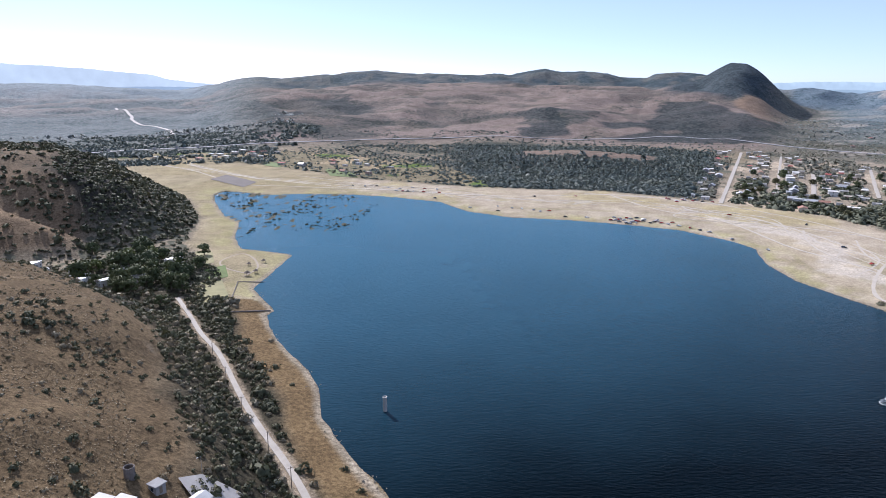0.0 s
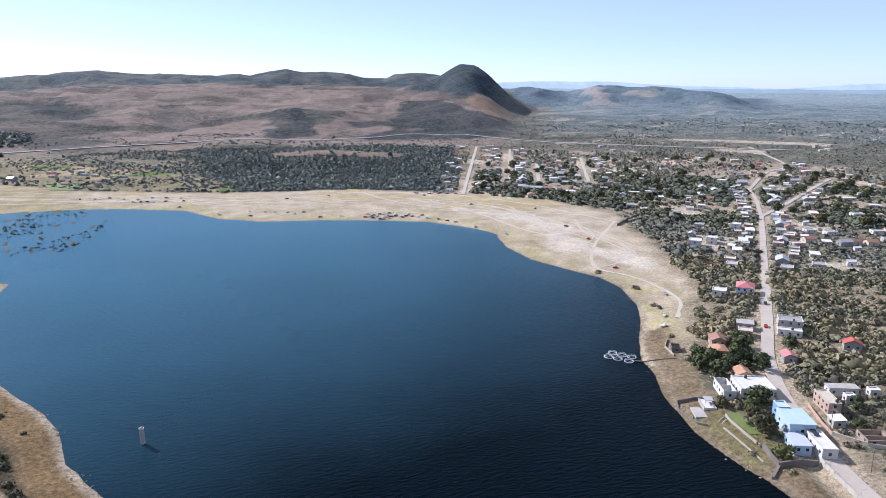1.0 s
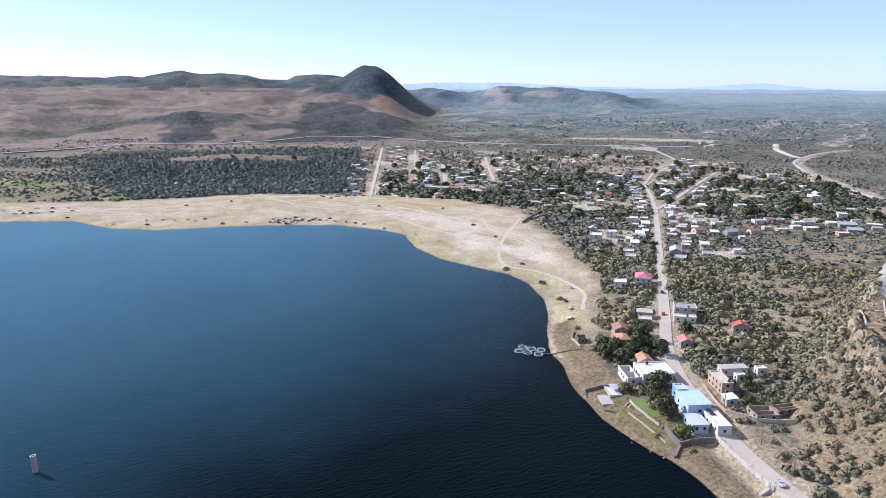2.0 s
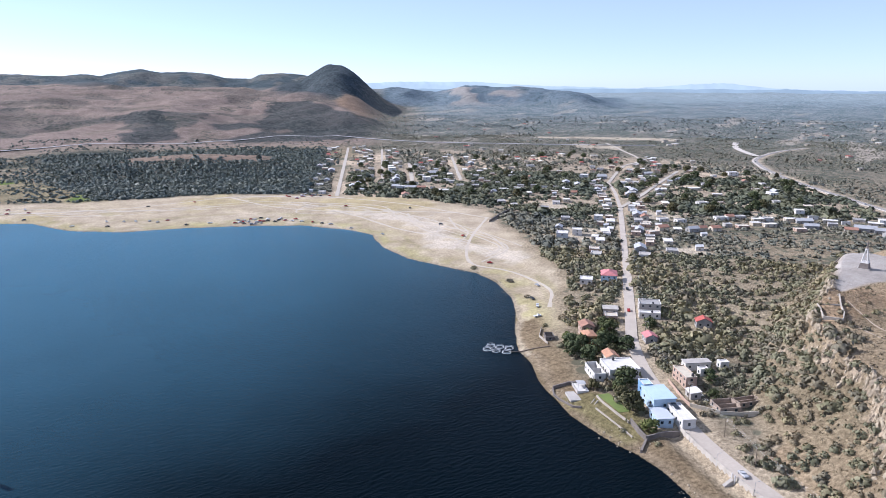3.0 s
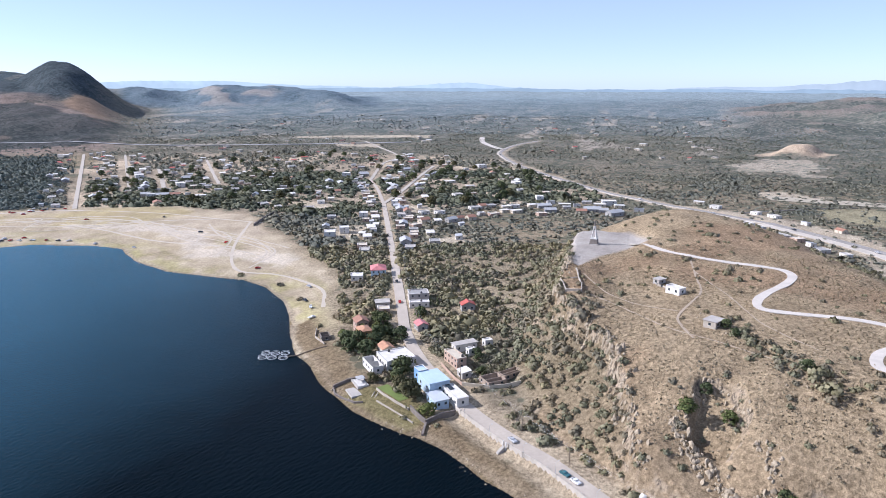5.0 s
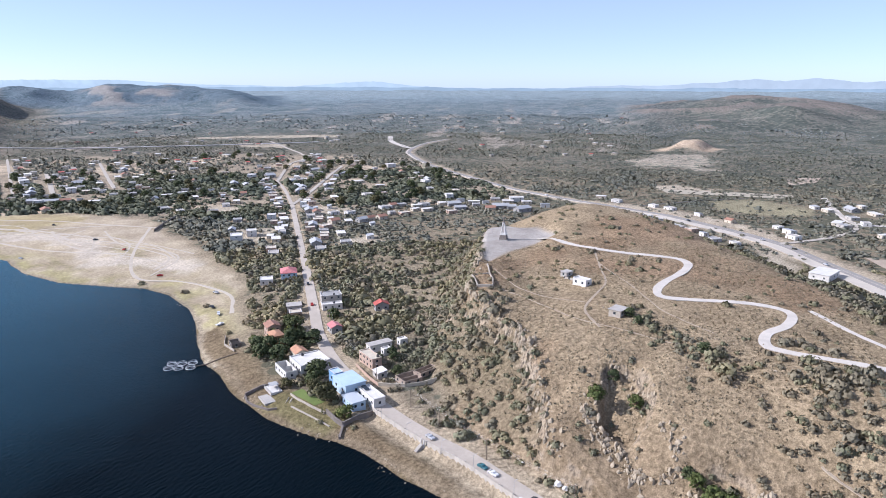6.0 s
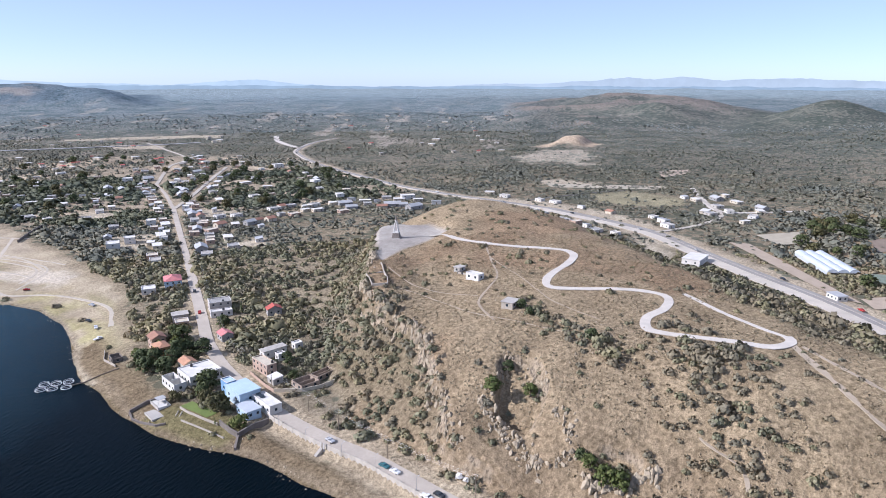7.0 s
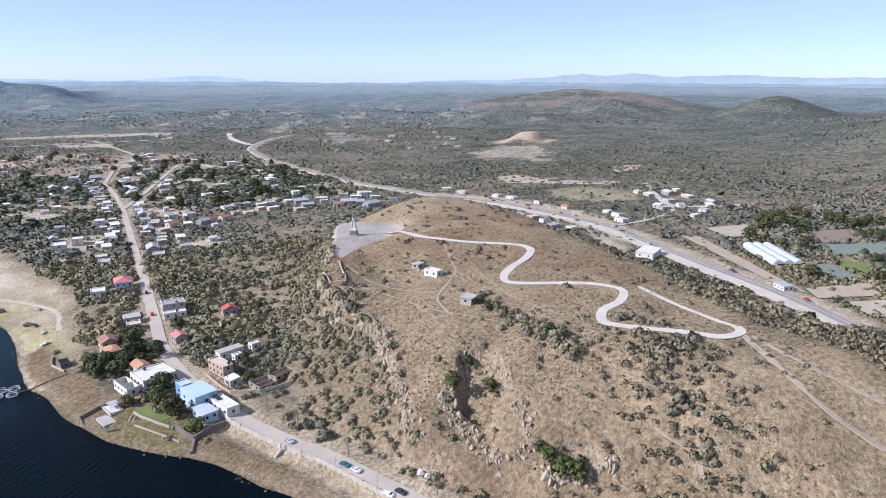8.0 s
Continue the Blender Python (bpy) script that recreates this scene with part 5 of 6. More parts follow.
def patch(name, corners, material, label, category="field", lift=0.15, n=10):
    """A piece of ground between four corners, laid over the land."""
    bm = bmesh.new()
    (ax, ay), (bx, by), (cx, cy), (dx, dy) = corners
    u, v = np.meshgrid(np.linspace(0, 1, n + 1), np.linspace(0, 1, n + 1), indexing="ij")
    x = (ax * (1 - u) + bx * u) * (1 - v) + (dx * (1 - u) + cx * u) * v
    y = (ay * (1 - u) + by * u) * (1 - v) + (dy * (1 - u) + cy * u) * v
    z = height(x.ravel(), y.ravel()).reshape(x.shape) + lift
    grid = [[bm.verts.new((x[i, j], y[i, j], z[i, j])) for j in range(n + 1)] for i in range(n + 1)]
    faces = [bm.faces.new((grid[i][j], grid[i + 1][j], grid[i + 1][j + 1], grid[i][j + 1])) for i in range(n) for j in range(n)]
    bmesh.ops.recalc_face_normals(bm, faces=faces)
    ob = part(name, bm, material)
    return tagged(ob, label, category, kind="structure")


MAT["crop"] = plain("blue_green_crop", (0.19, 0.23, 0.18), 0.9, stain=0.25, scale=0.2)
MAT["plough"] = plain("ploughed_soil", (0.24, 0.185, 0.14), 0.95, stain=0.2, scale=0.2)
MAT["tan_field"] = plain("tan_field_soil", (0.41, 0.33, 0.25), 0.95, stain=0.2, scale=0.15)
MAT["stubble"] = plain("pale_stubble", (0.42, 0.37, 0.28), 0.95, stain=0.2, scale=0.15)
MAT["dark_soil"] = plain("dark_ploughed_soil", (0.16, 0.135, 0.115), 0.95, stain=0.2, scale=0.15)
patch("lawn", [(205.2, 203.0), (210.2, 201.0), (205.8, 184.0), (201.5, 186.0)], "lawn", "bright green garden lawn", "lawn")
for c, m, text in (([(635, -39), (663, -74), (626, -82), (602, -56)], "stubble", "pale stubble field"), ([(598, -17), (598, -33), (457, -91.5), (465, -78)], "tan_field", "bare tan field beside the highway"),
                   ([(653, -128), (665, -157), (627, -153), (602, -123.5)], "plough", "brown ploughed field"), ([(600, -126), (628, -190), (584, -180), (567, -127)], "crop", "blue green crop field"),
                   ([(529.5, -103), (535.5, -121), (503, -131), (491, -117)], "crop", "grey green crop field behind the greenhouse"), ([(561, -124), (542, -142), (514, -145), (523, -127)], "lawn", "fresh green crop field"),
                   ([(467, -91.5), (494, -134), (465, -134), (448, -96)], "tan_field", "bare brown field beside the highway"), ([(708, -103), (722, -125), (702, -127), (681, -105)], "tan_field", "small tan stubble field"),
                   ([(446, -111), (462, -145), (426, -140), (421, -117)], "stubble", "pale dry field"), ([(858, 203), (892, 52), (861, 56), (830, 185)], "stubble", "long pale bare lot behind the highway"),
                   ([(1043, 78), (1084, 35), (1022, 37), (974, 65)], "tan_field", "small tan field in the scrub"),
                   ([(-318, 992), (-255, 926), (-264, 890), (-328, 948)], "dark_soil", "dark ploughed field behind the lake"),
                   ([(-185, 1061), (-148, 1046), (-121, 968), (-164, 982)], "lawn", "green irrigated field"), ([(-309, 1163), (-272, 1137), (-258, 1078), (-287, 1098)], "lawn", "green irrigated field"),
                   ([(-178, 482), (-165, 497), (-154, 468), (-164, 453)], "lawn", "green grass patch on the west shore"), ([(-204, 542), (-190, 543), (-175, 502), (-184, 494)], "yellow_grass", "yellow grass field on the west shore"), ([(-172, 450), (-157, 462), (-137, 417), (-152, 404)], "yellow_grass", "yellow grass field beside the grove")):
    patch("field", c, m, text, lift=0.5 if abs(c[0][0]) > 300 or c[0][1] > 900 else 0.2, n=14)


def greenhouse(x, y, head):
    ob = thing("greenhouse", x, y, None, -head, "white plastic film greenhouse with three barrel vaults", "greenhouse")
    for k in range(3):
        bm, u0 = bmesh.new(), (k - 1) * 7.4
        rows = []
        for j in (-28, -14, 0, 14, 28):
            rows.append([bm.verts.new((u0 - 3.6 * math.cos(math.pi * i / 12), j, 2.2 + 2.4 * math.sin(math.pi * i / 12))) for i in range(13)])
        for a, b in zip(rows, rows[1:]):
            for i in range(12):
                bm.faces.new((a[i], a[i + 1], b[i + 1], b[i]))
        bm.faces.new(rows[0])
        bm.faces.new(rows[-1][::-1])
        part("vault", bm, "film", ob)
        for s in (-1, 1):
            part("side_wall", box(bmesh.new(), u0 + s * 3.6 - 0.04, u0 + s * 3.6 + 0.04, -28, 28, -0.5, 2.2), "film", ob)
        for j in (-28, -14, 0, 14, 28):
            bm = bmesh.new()
            for i in range(12):
                rod(bm, (u0 - 3.66 * math.cos(math.pi * i / 12), j, 2.2 + 2.46 * math.sin(math.pi * i / 12)), (u0 - 3.66 * math.cos(math.pi * (i + 1) / 12), j, 2.2 + 2.46 * math.sin(math.pi * (i + 1) / 12)), 0.06, 4)
            part("hoop", bm, "steel", ob)
    return ob


greenhouse(548, -82, 74)
FIELDS = [[(640, -35), (668, -75), (626, -84), (600, -56)], [(600, -14), (600, -35), (455, -95), (463, -76)], [(655, -126), (668, -160), (627, -155), (600, -123)], [(602, -124), (630, -192), (584, -182), (565, -126)],
          [(532, -101), (538, -123), (503, -133), (489, -117)], [(563, -124), (544, -144), (512, -147), (523, -126)], [(469, -89), (496, -136), (465, -136), (446, -96)], [(448, -109), (464, -147), (424, -142), (419, -117)], [(570, -62), (584, -82), (528, -104), (515, -80)]]
house("warehouse", 522, 7, 105, 13, 21, 4.6, "white", "white", "slab", "pale warehouse with a flat white roof beside the highway", "warehouse", pitch=6)
house("house", 463, -78, 60, 7, 10, 3.2, "white", "tin", "slab", "small white farm house beside the highway")
house("hut", 320.0, 110.0, 20, 4.6, 8.4, 3.4, "white", "white", "flat", "white chapel-like hut on the grassy hill", "hut")
house("hut", 331.0, 122.5, 20, 5.0, 4.0, 2.4, "pale_concrete", "pale_concrete", "slab", "small concrete hut on the grassy hill", "hut", doors=False)
house("hut", 286.0, 81.0, 10, 7.0, 5.6, 2.8, "pale_stone", "pale_concrete", "slab", "old pale stone hut beside bushes on the hill", "hut")
house("hut", 326.0, 119.0, 20, 0.6, 6.0, 0.8, "pale_stone", "pale_concrete", "open", "low pale wall beside the white hut", "wall", doors=False)

# monument
z0 = ground(395, 191)
mon = thing("monument", 395, 191, z0, -30, "white four-legged monument with a statue on a dark stepped base", "monument")
bm = tube(bmesh.new(), 0, 0, -1, 0.5, 4.6, 4.4, 4)
part("step", bm, "pale_concrete", mon)
part("base", tube(bmesh.new(), 0, 0, 0.5, 3.6, 3.6, 2.9, 4), "stone", mon, "dark stone base")
part("plinth", tube(bmesh.new(), 0, 0, 3.6, 4.4, 3.0, 2.6, 4), "white", mon)
for i in range(4):
    a = math.pi / 2 * i
    part("leg", rod(bmesh.new(), (2.0 * math.cos(a), 2.0 * math.sin(a), 4.3), (0.55 * math.cos(a), 0.55 * math.sin(a), 11.2), 0.42, 6, 0.3), "white", mon)
part("cap", tube(bmesh.new(), 0, 0, 11.1, 11.7, 0.95, 0.8, 8), "white", mon)
statue = thing("statue", 395, 191, z0 + 11.7, 0, "dark plain statue standing on the monument", "statue")
bm = tube(bmesh.new(), 0, 0, 0, 2.6, 0.6, 0.36, 8)
tube(bm, 0, 0, 2.6, 3.6, 0.42, 0.2, 8), tube(bm, 0, 0, 3.6, 4.1, 0.2, 0.24, 8)
me = part("statue_body", bm, "stone", statue)

# intake tower in the lake
tower = thing("intake_tower", -25, 270, 0.0, 0, "pale concrete intake tower standing in the lake", "tower")
part("shaft", tube(bmesh.new(), 0, 0, -4, 6.6, 0.85, 0.85, 16, cap=False), "pale_concrete", tower)
bm = ring(bmesh.new(), 0, 0, 6.7, 0.9, 0.18, 18, 6)
part("rim", bm, "white", tower)
part("floor_slab", tube(bmesh.new(), 0, 0, 5.4, 5.6, 0.8, 0.8, 16), "grey", tower)
bm = bmesh.new()
for k in range(14):
    box(bm, 0.86, 0.96, -0.25, 0.25, 0.3 + 0.45 * k, 0.36 + 0.45 * k)
part("ladder", bm, "steel", tower)

# fish cages
for i, (cx, cy) in enumerate(((203.0, 282.1), (206.0, 278.0), (209.5, 274.3), (198.4, 278.9), (201.3, 274.9), (204.8, 270.2))):
    cage = thing("fish_cage", cx, cy, 0.0, 30 * i, "round floating fish cage with a white ring", "fish cage", "fish cages on the lake")
    part("float_ring", ring(bmesh.new(), 0, 0, 0.1, 2.2, 0.24, 22, 6), "net", cage)
    part("rail_ring", ring(bmesh.new(), 0, 0, 0.95, 2.1, 0.08, 22, 5), "net", cage)
    for k in range(8):
        a = 6.2832 * k / 8
        part("post", rod(bmesh.new(), (2.2 * math.cos(a), 2.2 * math.sin(a), 0.1), (2.1 * math.cos(a), 2.1 * math.sin(a), 0.95), 0.06, 5), "net", cage)
bm = bmesh.new()
for a, b in (((207.0, 269.6), (211.7, 266.5)), ((211.7, 266.5), (217, 263.5)), ((217, 263.5), (225, 258.8))):
    rod(bm, (*a, max(ground(*a), 0) + 0.25), (*b, max(ground(*b), 0) + 0.25), 0.3, 6)
tagged(part("walkway", bm, "wood"), "narrow floating walkway from cages to the shore", "walkway")

# jetty, ramp and boat deck
deck = thing("boat_deck", 204.2, 212.8, None, -25, "pale concrete boat deck with a low shelter above a stone basin", "deck")
part("slab", box(bmesh.new(), -2.6, 2.6, -4.4, 4.4, -2.5, 0.9, 0.05), "white", deck)
part("coping", box(bmesh.new(), -2.9, -2.6, -4.6, 4.6, -2.0, 1.2, 0.04), "pale_concrete", deck)
part("shelter_roof", box(bmesh.new(), -1.6, 2.2, -1.2, 2.8, 2.7, 2.86, 0.02), "tin", deck)
part("bench", box(bmesh.new(), 1.2, 1.8, -3.8, -1.8, 0.9, 1.35, 0.03), "pale_concrete", deck)
for a, b in ((-1.4, -1.0), (2.0, -1.0), (-1.4, 2.6), (2.0, 2.6)):
    part("post", rod(bmesh.new(), (a, b, 0.9), (a, b, 2.7), 0.07, 5), "steel", deck)
basin = thing("basin_floor", 197.8, 208.8, None, -25, "worn concrete basin floor beside the boat deck", "floor", kind="structure")
part("slab", box(bmesh.new(), -3.6, 3.6, -4.0, 5.0, -2.0, 0.25, 0.04), "pale_concrete", basin)
for k in (0, 1):
    p, q = (191.4, 197.2 - 2.0 * k), (201.4, 200.6 - 2.0 * k)
    bm = rod(bmesh.new(), (*p, 0.35), (*q, ground(*q) + 0.5), 0.3, 4)
    tagged(part("slipway_rail", bm, "cream"), "pale slipway rail running down to the water", "rail", "slipway rails")
wall_line("lake_wall", [(191.5, 212.0), (190.9, 203.0), (192.6, 199.5)], 0.9, 0.6, "stone", "dark stone sea wall at the water's edge", sink=3.0)

wall_line("field_wall", [(-146, 386), (-125, 392.5), (-107, 400.5)], 0.7, 0.6, "stone", "dark stone field wall running into the lake", sink=2.0)
wall_line("field_wall", [(-134, 405), (-144, 457), (-126, 464)], 0.5, 0.5, "stone", "low dark stone field wall on the west shore", sink=1.0)

# stair by the retaining wall
st = thing("stair", 198.4, 128.8, 0.0, -20, "pale concrete stair down from the street wall", "stair")
for k in range(10):
    part("step", box(bmesh.new(), -3.2 + 0.32 * k, -2.86 + 0.32 * k, -0.7, 0.7, 0.5, 1.6 + 0.22 * k), "pale_concrete", st)
for k in (-1, 1):
    part("pillar", box(bmesh.new(), 0.1, 0.5, k * 0.9 - 0.2, k * 0.9 + 0.2, 0.5, 5.4, 0.03), "white", st)


# whitewashed rocks at the bend of the street
for k, (x, y, r) in enumerate(((198.5, 73, 1.7), (197.5, 70, 1.3))):
    rnd = random.Random(40 + k)
    bm = bmesh.new()
    bmesh.ops.create_icosphere(bm, subdivisions=2, radius=r)
    for v in bm.verts:
        v.co *= rnd.uniform(0.62, 1.1)
        v.co.z *= 0.75
    ob = part("boulder", bm, "white")
    ob.matrix_world = pose(x, y, ground(x, y) + 0.4 * r, 0, 0, 40 * k)
    tagged(ob, "whitewashed boulder beside the street", "boulder", "whitewashed boulders")


# ---- cars ----
CAR_PAINT = dict(car_white=(0.75, 0.75, 0.74), car_silver=(0.5, 0.51, 0.52), car_dark=(0.04, 0.045, 0.05), car_teal=(0.05, 0.16, 0.18), car_red=(0.4, 0.04, 0.03))
for key, c in CAR_PAINT.items():
    MAT[key] = plain(key + "_paint", c, 0.25, 0.1, stain=0.05)


def car(x, y, head, paint, label, truck=False, z=None, group=""):
    ob = thing("car", x, y, (ground(x, y) + 0.38 if z is None else z), -head, label, "car", group)
    outline = [(-2.15, 0.35), (-2.2, 0.75), (-1.9, 0.95), (-1.2, 1.0), (-0.55, 1.42), (0.75, 1.45), (1.55, 1.05), (2.05, 1.0), (2.15, 0.7), (2.1, 0.35)]
    if truck:
        outline = [(-2.5, 0.4), (-2.5, 0.95), (-0.3, 0.95), (-0.2, 1.55), (0.9, 1.55), (1.35, 1.1), (2.2, 1.0), (2.3, 0.4)]
    bm = bmesh.new()
    l = [bm.verts.new((-0.82 if z_ > 1.2 else -0.88, y_, z_)) for y_, z_ in outline]
    r = [bm.verts.new((0.82 if z_ > 1.2 else 0.88, y_, z_)) for y_, z_ in outline]
    for i in range(len(l)):
        j = (i + 1) % len(l)
        bm.faces.new((l[i], l[j], r[j], r[i]))
    bm.faces.new(l[::-1]), bm.faces.new(r)
    bmesh.ops.recalc_face_normals(bm, faces=bm.faces[:])
    bmesh.ops.bevel(bm, geom=bm.edges[:], offset=0.05, segments=1, affect="EDGES")
    part("body", bm, paint, ob)
    bm = box(bmesh.new(), -0.86, 0.86, -0.1 if truck else -0.75, 0.85, 1.06, 1.36)
    part("side_glass", bm, "glass", ob)
    bm = bmesh.new()
    f = [(-0.72, 0.8, 1.42), (0.72, 0.8, 1.42), (0.78, 1.46, 1.13), (-0.78, 1.46, 1.13)] if not truck else [(-0.72, 0.93, 1.54), (0.72, 0.93, 1.54), (0.78, 1.33, 1.16), (-0.78, 1.33, 1.16)]
    vs = [bm.verts.new((a, b + 0.02, c + 0.035)) for a, b, c in f]
    bm.faces.new(vs[::-1])
    part("windscreen", bm, "glass", ob)
    for sx in (-1, 1):
        for sy in (-1.35, 1.35):
            wh = part("wheel", rod(bmesh.new(), (sx * 0.66, sy, 0.33), (sx * 0.9, sy, 0.33), 0.33, 12), "tyre", ob)
            part("rim", rod(bmesh.new(), (sx * 0.88, sy, 0.33), (sx * 0.915, sy, 0.33), 0.19, 8), "steel", wh)
        part("headlight", box(bmesh.new(), sx * 0.62 - 0.15, sx * 0.62 + 0.15, 2.08, 2.16, 0.72, 0.86), "glass", ob)
    return ob


up = 18.0
car(202.6, 127.6, up + 4, "car_silver", "silver car on the lake street")
car(195.0, 100.6, up, "car_teal", "dark teal car on the lake street")
car(193.2, 95.4, up, "car_white", "white car on the lake street")
car(184.8, 79.5, 200, "car_white", "white car parked on the lake street", True)
car(187.0, 76.0, 20, "car_dark", "dark car on the lake street")
car(297.6, 272.6, 45, "car_red", "red car on the village street")
car(328.5, 303.5, 45, "car_dark", "dark car parked in the village street")
car(262.5, 240.5, 42, "car_white", "white car parked in the village street")
base = [car(270, 330, 10, "car_dark", "dark car parked on the beach", group="cars on the beach"), car(262, 315, 40, "car_white", "white pickup parked on the beach", True, group="cars on the beach"),
        car(292, 352, 5, "car_silver", "silver car parked on the beach", group="cars on the beach"), car(330, 505, 60, "car_red", "red car parked on the beach", group="cars on the beach")]
rnd = random.Random(8)
row = [(128, 700), (150, 696), (172, 684), (185, 682), (190, 690), (196, 678), (203, 676), (206, 684), (213, 672), (219, 668), (224, 662), (232, 655), (240, 646), (246, 636), (252, 628), (208, 668), (200, 690), (178, 694), (230, 668), (60, 730),
       (30, 752), (-10, 812), (262, 600), (276, 560), (300, 700), (355, 650), (-60, 862), (-52, 860), (-45, 858), (-38, 856), (-25, 852), (-5, 846), (280, 785), (290, 780), (300, 776), (310, 772), (297, 785), (340, 560), (300, 420), (250, 300), (110, 812), (160, 812)]
row += [(60 + 12 * k + rnd.gauss(0, 4), 742 - 3.2 * k + rnd.gauss(0, 5)) for k in range(6)] + [(176 + rnd.uniform(0, 45), 690 - rnd.uniform(0, 22)) for k in range(14)] + [(-120 + 16 * k, 905 - 6.0 * k + rnd.gauss(0, 4)) for k in range(8)] + [(rnd.uniform(262, 300), rnd.uniform(770, 800)) for k in range(8)]
for x, y in row:
    copy_thing(rnd.choice(base), pose(x, y, ground(x, y) + 0.1, 0, 0, rnd.uniform(0, 360)))
for t in np.linspace(0.06, 0.9, 12):
    i = t * (len(HIGHWAY) - 2)
    (ax, ay), (bx, by) = HIGHWAY[int(i)], HIGHWAY[int(i) + 1]
    x, y = ax + (bx - ax) * (i % 1), ay + (by - ay) * (i % 1)
    l = math.hypot(bx - ax, by - ay)
    o = rnd.choice((-1, 1)) * 4.6
    x, y = x + (by - ay) / l * o, y - (bx - ax) / l * o
    copy_thing(rnd.choice(base), pose(x, y, ground(x, y) + 0.95, 0, 0, -math.degrees(math.atan2(bx - ax, by - ay)) + (180 if o < 0 else 0)))


# ---- poles and cables ----
def utility_pole(x, y, head, high=8.5, label="weathered wooden utility pole with a crossarm"):
    ob = thing("utility_pole", x, y, None, -head, label, "utility pole", "utility poles")
    part("pole", rod(bmesh.new(), (0, 0, -1), (0, 0, high), 0.17, 8, 0.12), "wood", ob)
    part("crossarm", box(bmesh.new(), -1.0, 1.0, -0.06, 0.06, high - 0.6, high - 0.46), "wood", ob)
    for k in (-0.9, 0, 0.9):
        part("insulator", tube(bmesh.new(), k, 0, high - 0.46, high - 0.2, 0.06, 0.04, 6), "white", ob)
    return ob


def cables(line, high):
    for (ax, ay), (bx, by) in zip(line, line[1:]):
        l = math.hypot(bx - ax, by - ay)
        nx, ny = (by - ay) / l, -(bx - ax) / l
        za, zb = ground(ax, ay) + high - 0.2, ground(bx, by) + high - 0.2
        for o in (-0.9, 0.0, 0.9):
            bm, last = bmesh.new(), None
            for i in range(9):
                t = i / 8
                p = (ax + (bx - ax) * t + nx * o, ay + (by - ay) * t + ny * o, za + (zb - za) * t - 0.035 * l * 4 * t * (1 - t) * 0.6)
                if last:
                    rod(bm, last, p, 0.012, 4)
                last = p
            tagged(part("power_cable", bm, "steel"), "thin sagging power cable between poles", "cable", "power cables")


LINES = [[(190, 64), (200.6, 102.0), (211.5, 129.0), (219.5, 148.0), (233.0, 176.0), (252.5, 212), (276, 240), (306, 271), (350, 315), (400, 365)],
         [(-56, 190), (-52, 208), (-66, 232), (-84, 260), (-100, 290), (-116, 320)]]
for line in LINES:
    for (ax, ay), (bx, by) in zip(line, line[1:] + line[-2:-1]):
        utility_pole(ax, ay, math.degrees(math.atan2(bx - ax, by - ay)))
    cables(line, 8.5)


def street_lamp(x, y, head, high=6.0):
    ob = thing("street_lamp", x, y, None, -head, "thin steel street lamp beside the lake wall", "street lamp", "street lamps")
    part("pole", rod(bmesh.new(), (0, 0, -0.5), (0, 0, high), 0.08, 6, 0.05), "steel", ob)
    part("arm", rod(bmesh.new(), (0, 0, high), (1.2, 0, high + 0.25), 0.045, 5), "steel", ob)
    part("lamp_head", box(bmesh.new(), 1.0, 1.7, -0.14, 0.14, high + 0.18, high + 0.32, 0.04), "tin", ob)
    return ob


for x, y in ((186.2, 84), (192.6, 103), (196.6, 119), (201.8, 138), (208, 155)):
    street_lamp(x, y, 20)
street_lamp(-76, 191.6, 120, 7.0)

# ---- the yard above the west shore ----
patch("yard", [(-80.5, 184), (-76, 191.5), (-63, 193.5), (-71, 176)], "pale_concrete", "pale concrete yard beside white houses", "yard", 0.9, 8)
house("house", -90.9, 157.7, 20, 5, 6, 2.6, "white", "white", "slab", "white house with a flat roof below the hill")
house("house", -86.8, 161.1, 20, 5, 6, 2.6, "white", "white", "slab", "white house with a flat roof below the hill")
house("house", -72.1, 177.4, 25, 5, 5, 2.8, "white", "white", "gable", "white house with a pale roof in the yard")
house("shed", -83.7, 176.7, 30, 3.4, 3.4, 2.6, "grey", "grey", "slab", "small grey concrete shed on the slope", "shed")
chim = thing("round_tank", -91.6, 177.2, None, 0, "dark round stone tank on the slope", "tank")
part("shell", tube(bmesh.new(), 0, 0, -1, 3.4, 1.7, 1.5, 14, cap=False), "stone", chim)
part("rim", ring(bmesh.new(), 0, 0, 3.4, 1.5, 0.22, 16, 5), "stone", chim)
for x, y, k in ((-232, 470, 20), (-212, 452, 60), (-262, 470, 10), (-285, 462, 40), (-205, 500, 30), (-186, 455, 70), (-300, 478, 5), (-228, 440, 35), (-250, 450, 80), (-240, 425, 15)):
    house("house", x, y, k, 8, 11, 3.2, "white", "tin", "shed", "white house with a tin roof among dark trees")
for x, y, s in ((-142, 474, 1.0), (-140, 512, 0.8), (-148, 500, 0.7), (-138, 482, 0.8)):
    ob = thing("palapa", x, y, None, 0, "small thatched shade hut on the west shore", "shade hut", "shade huts on the shore")
    part("roof", tube(bmesh.new(), 0, 0, 2.2 * s, 3.8 * s, 2.6 * s, 0.2, 10), "wood", ob)
    for k in range(4):
        a = 1.57 * k
        part("post", rod(bmesh.new(), (1.7 * s * math.cos(a), 1.7 * s * math.sin(a), -0.2), (1.7 * s * math.cos(a), 1.7 * s * math.sin(a), 2.4 * s), 0.08, 5), "wood", ob)

# ---- the bridge at the head of the valley ----
bridge = thing("road_bridge", -620, 1318, 0.0, 0, "grey concrete road bridge on piers", "bridge")
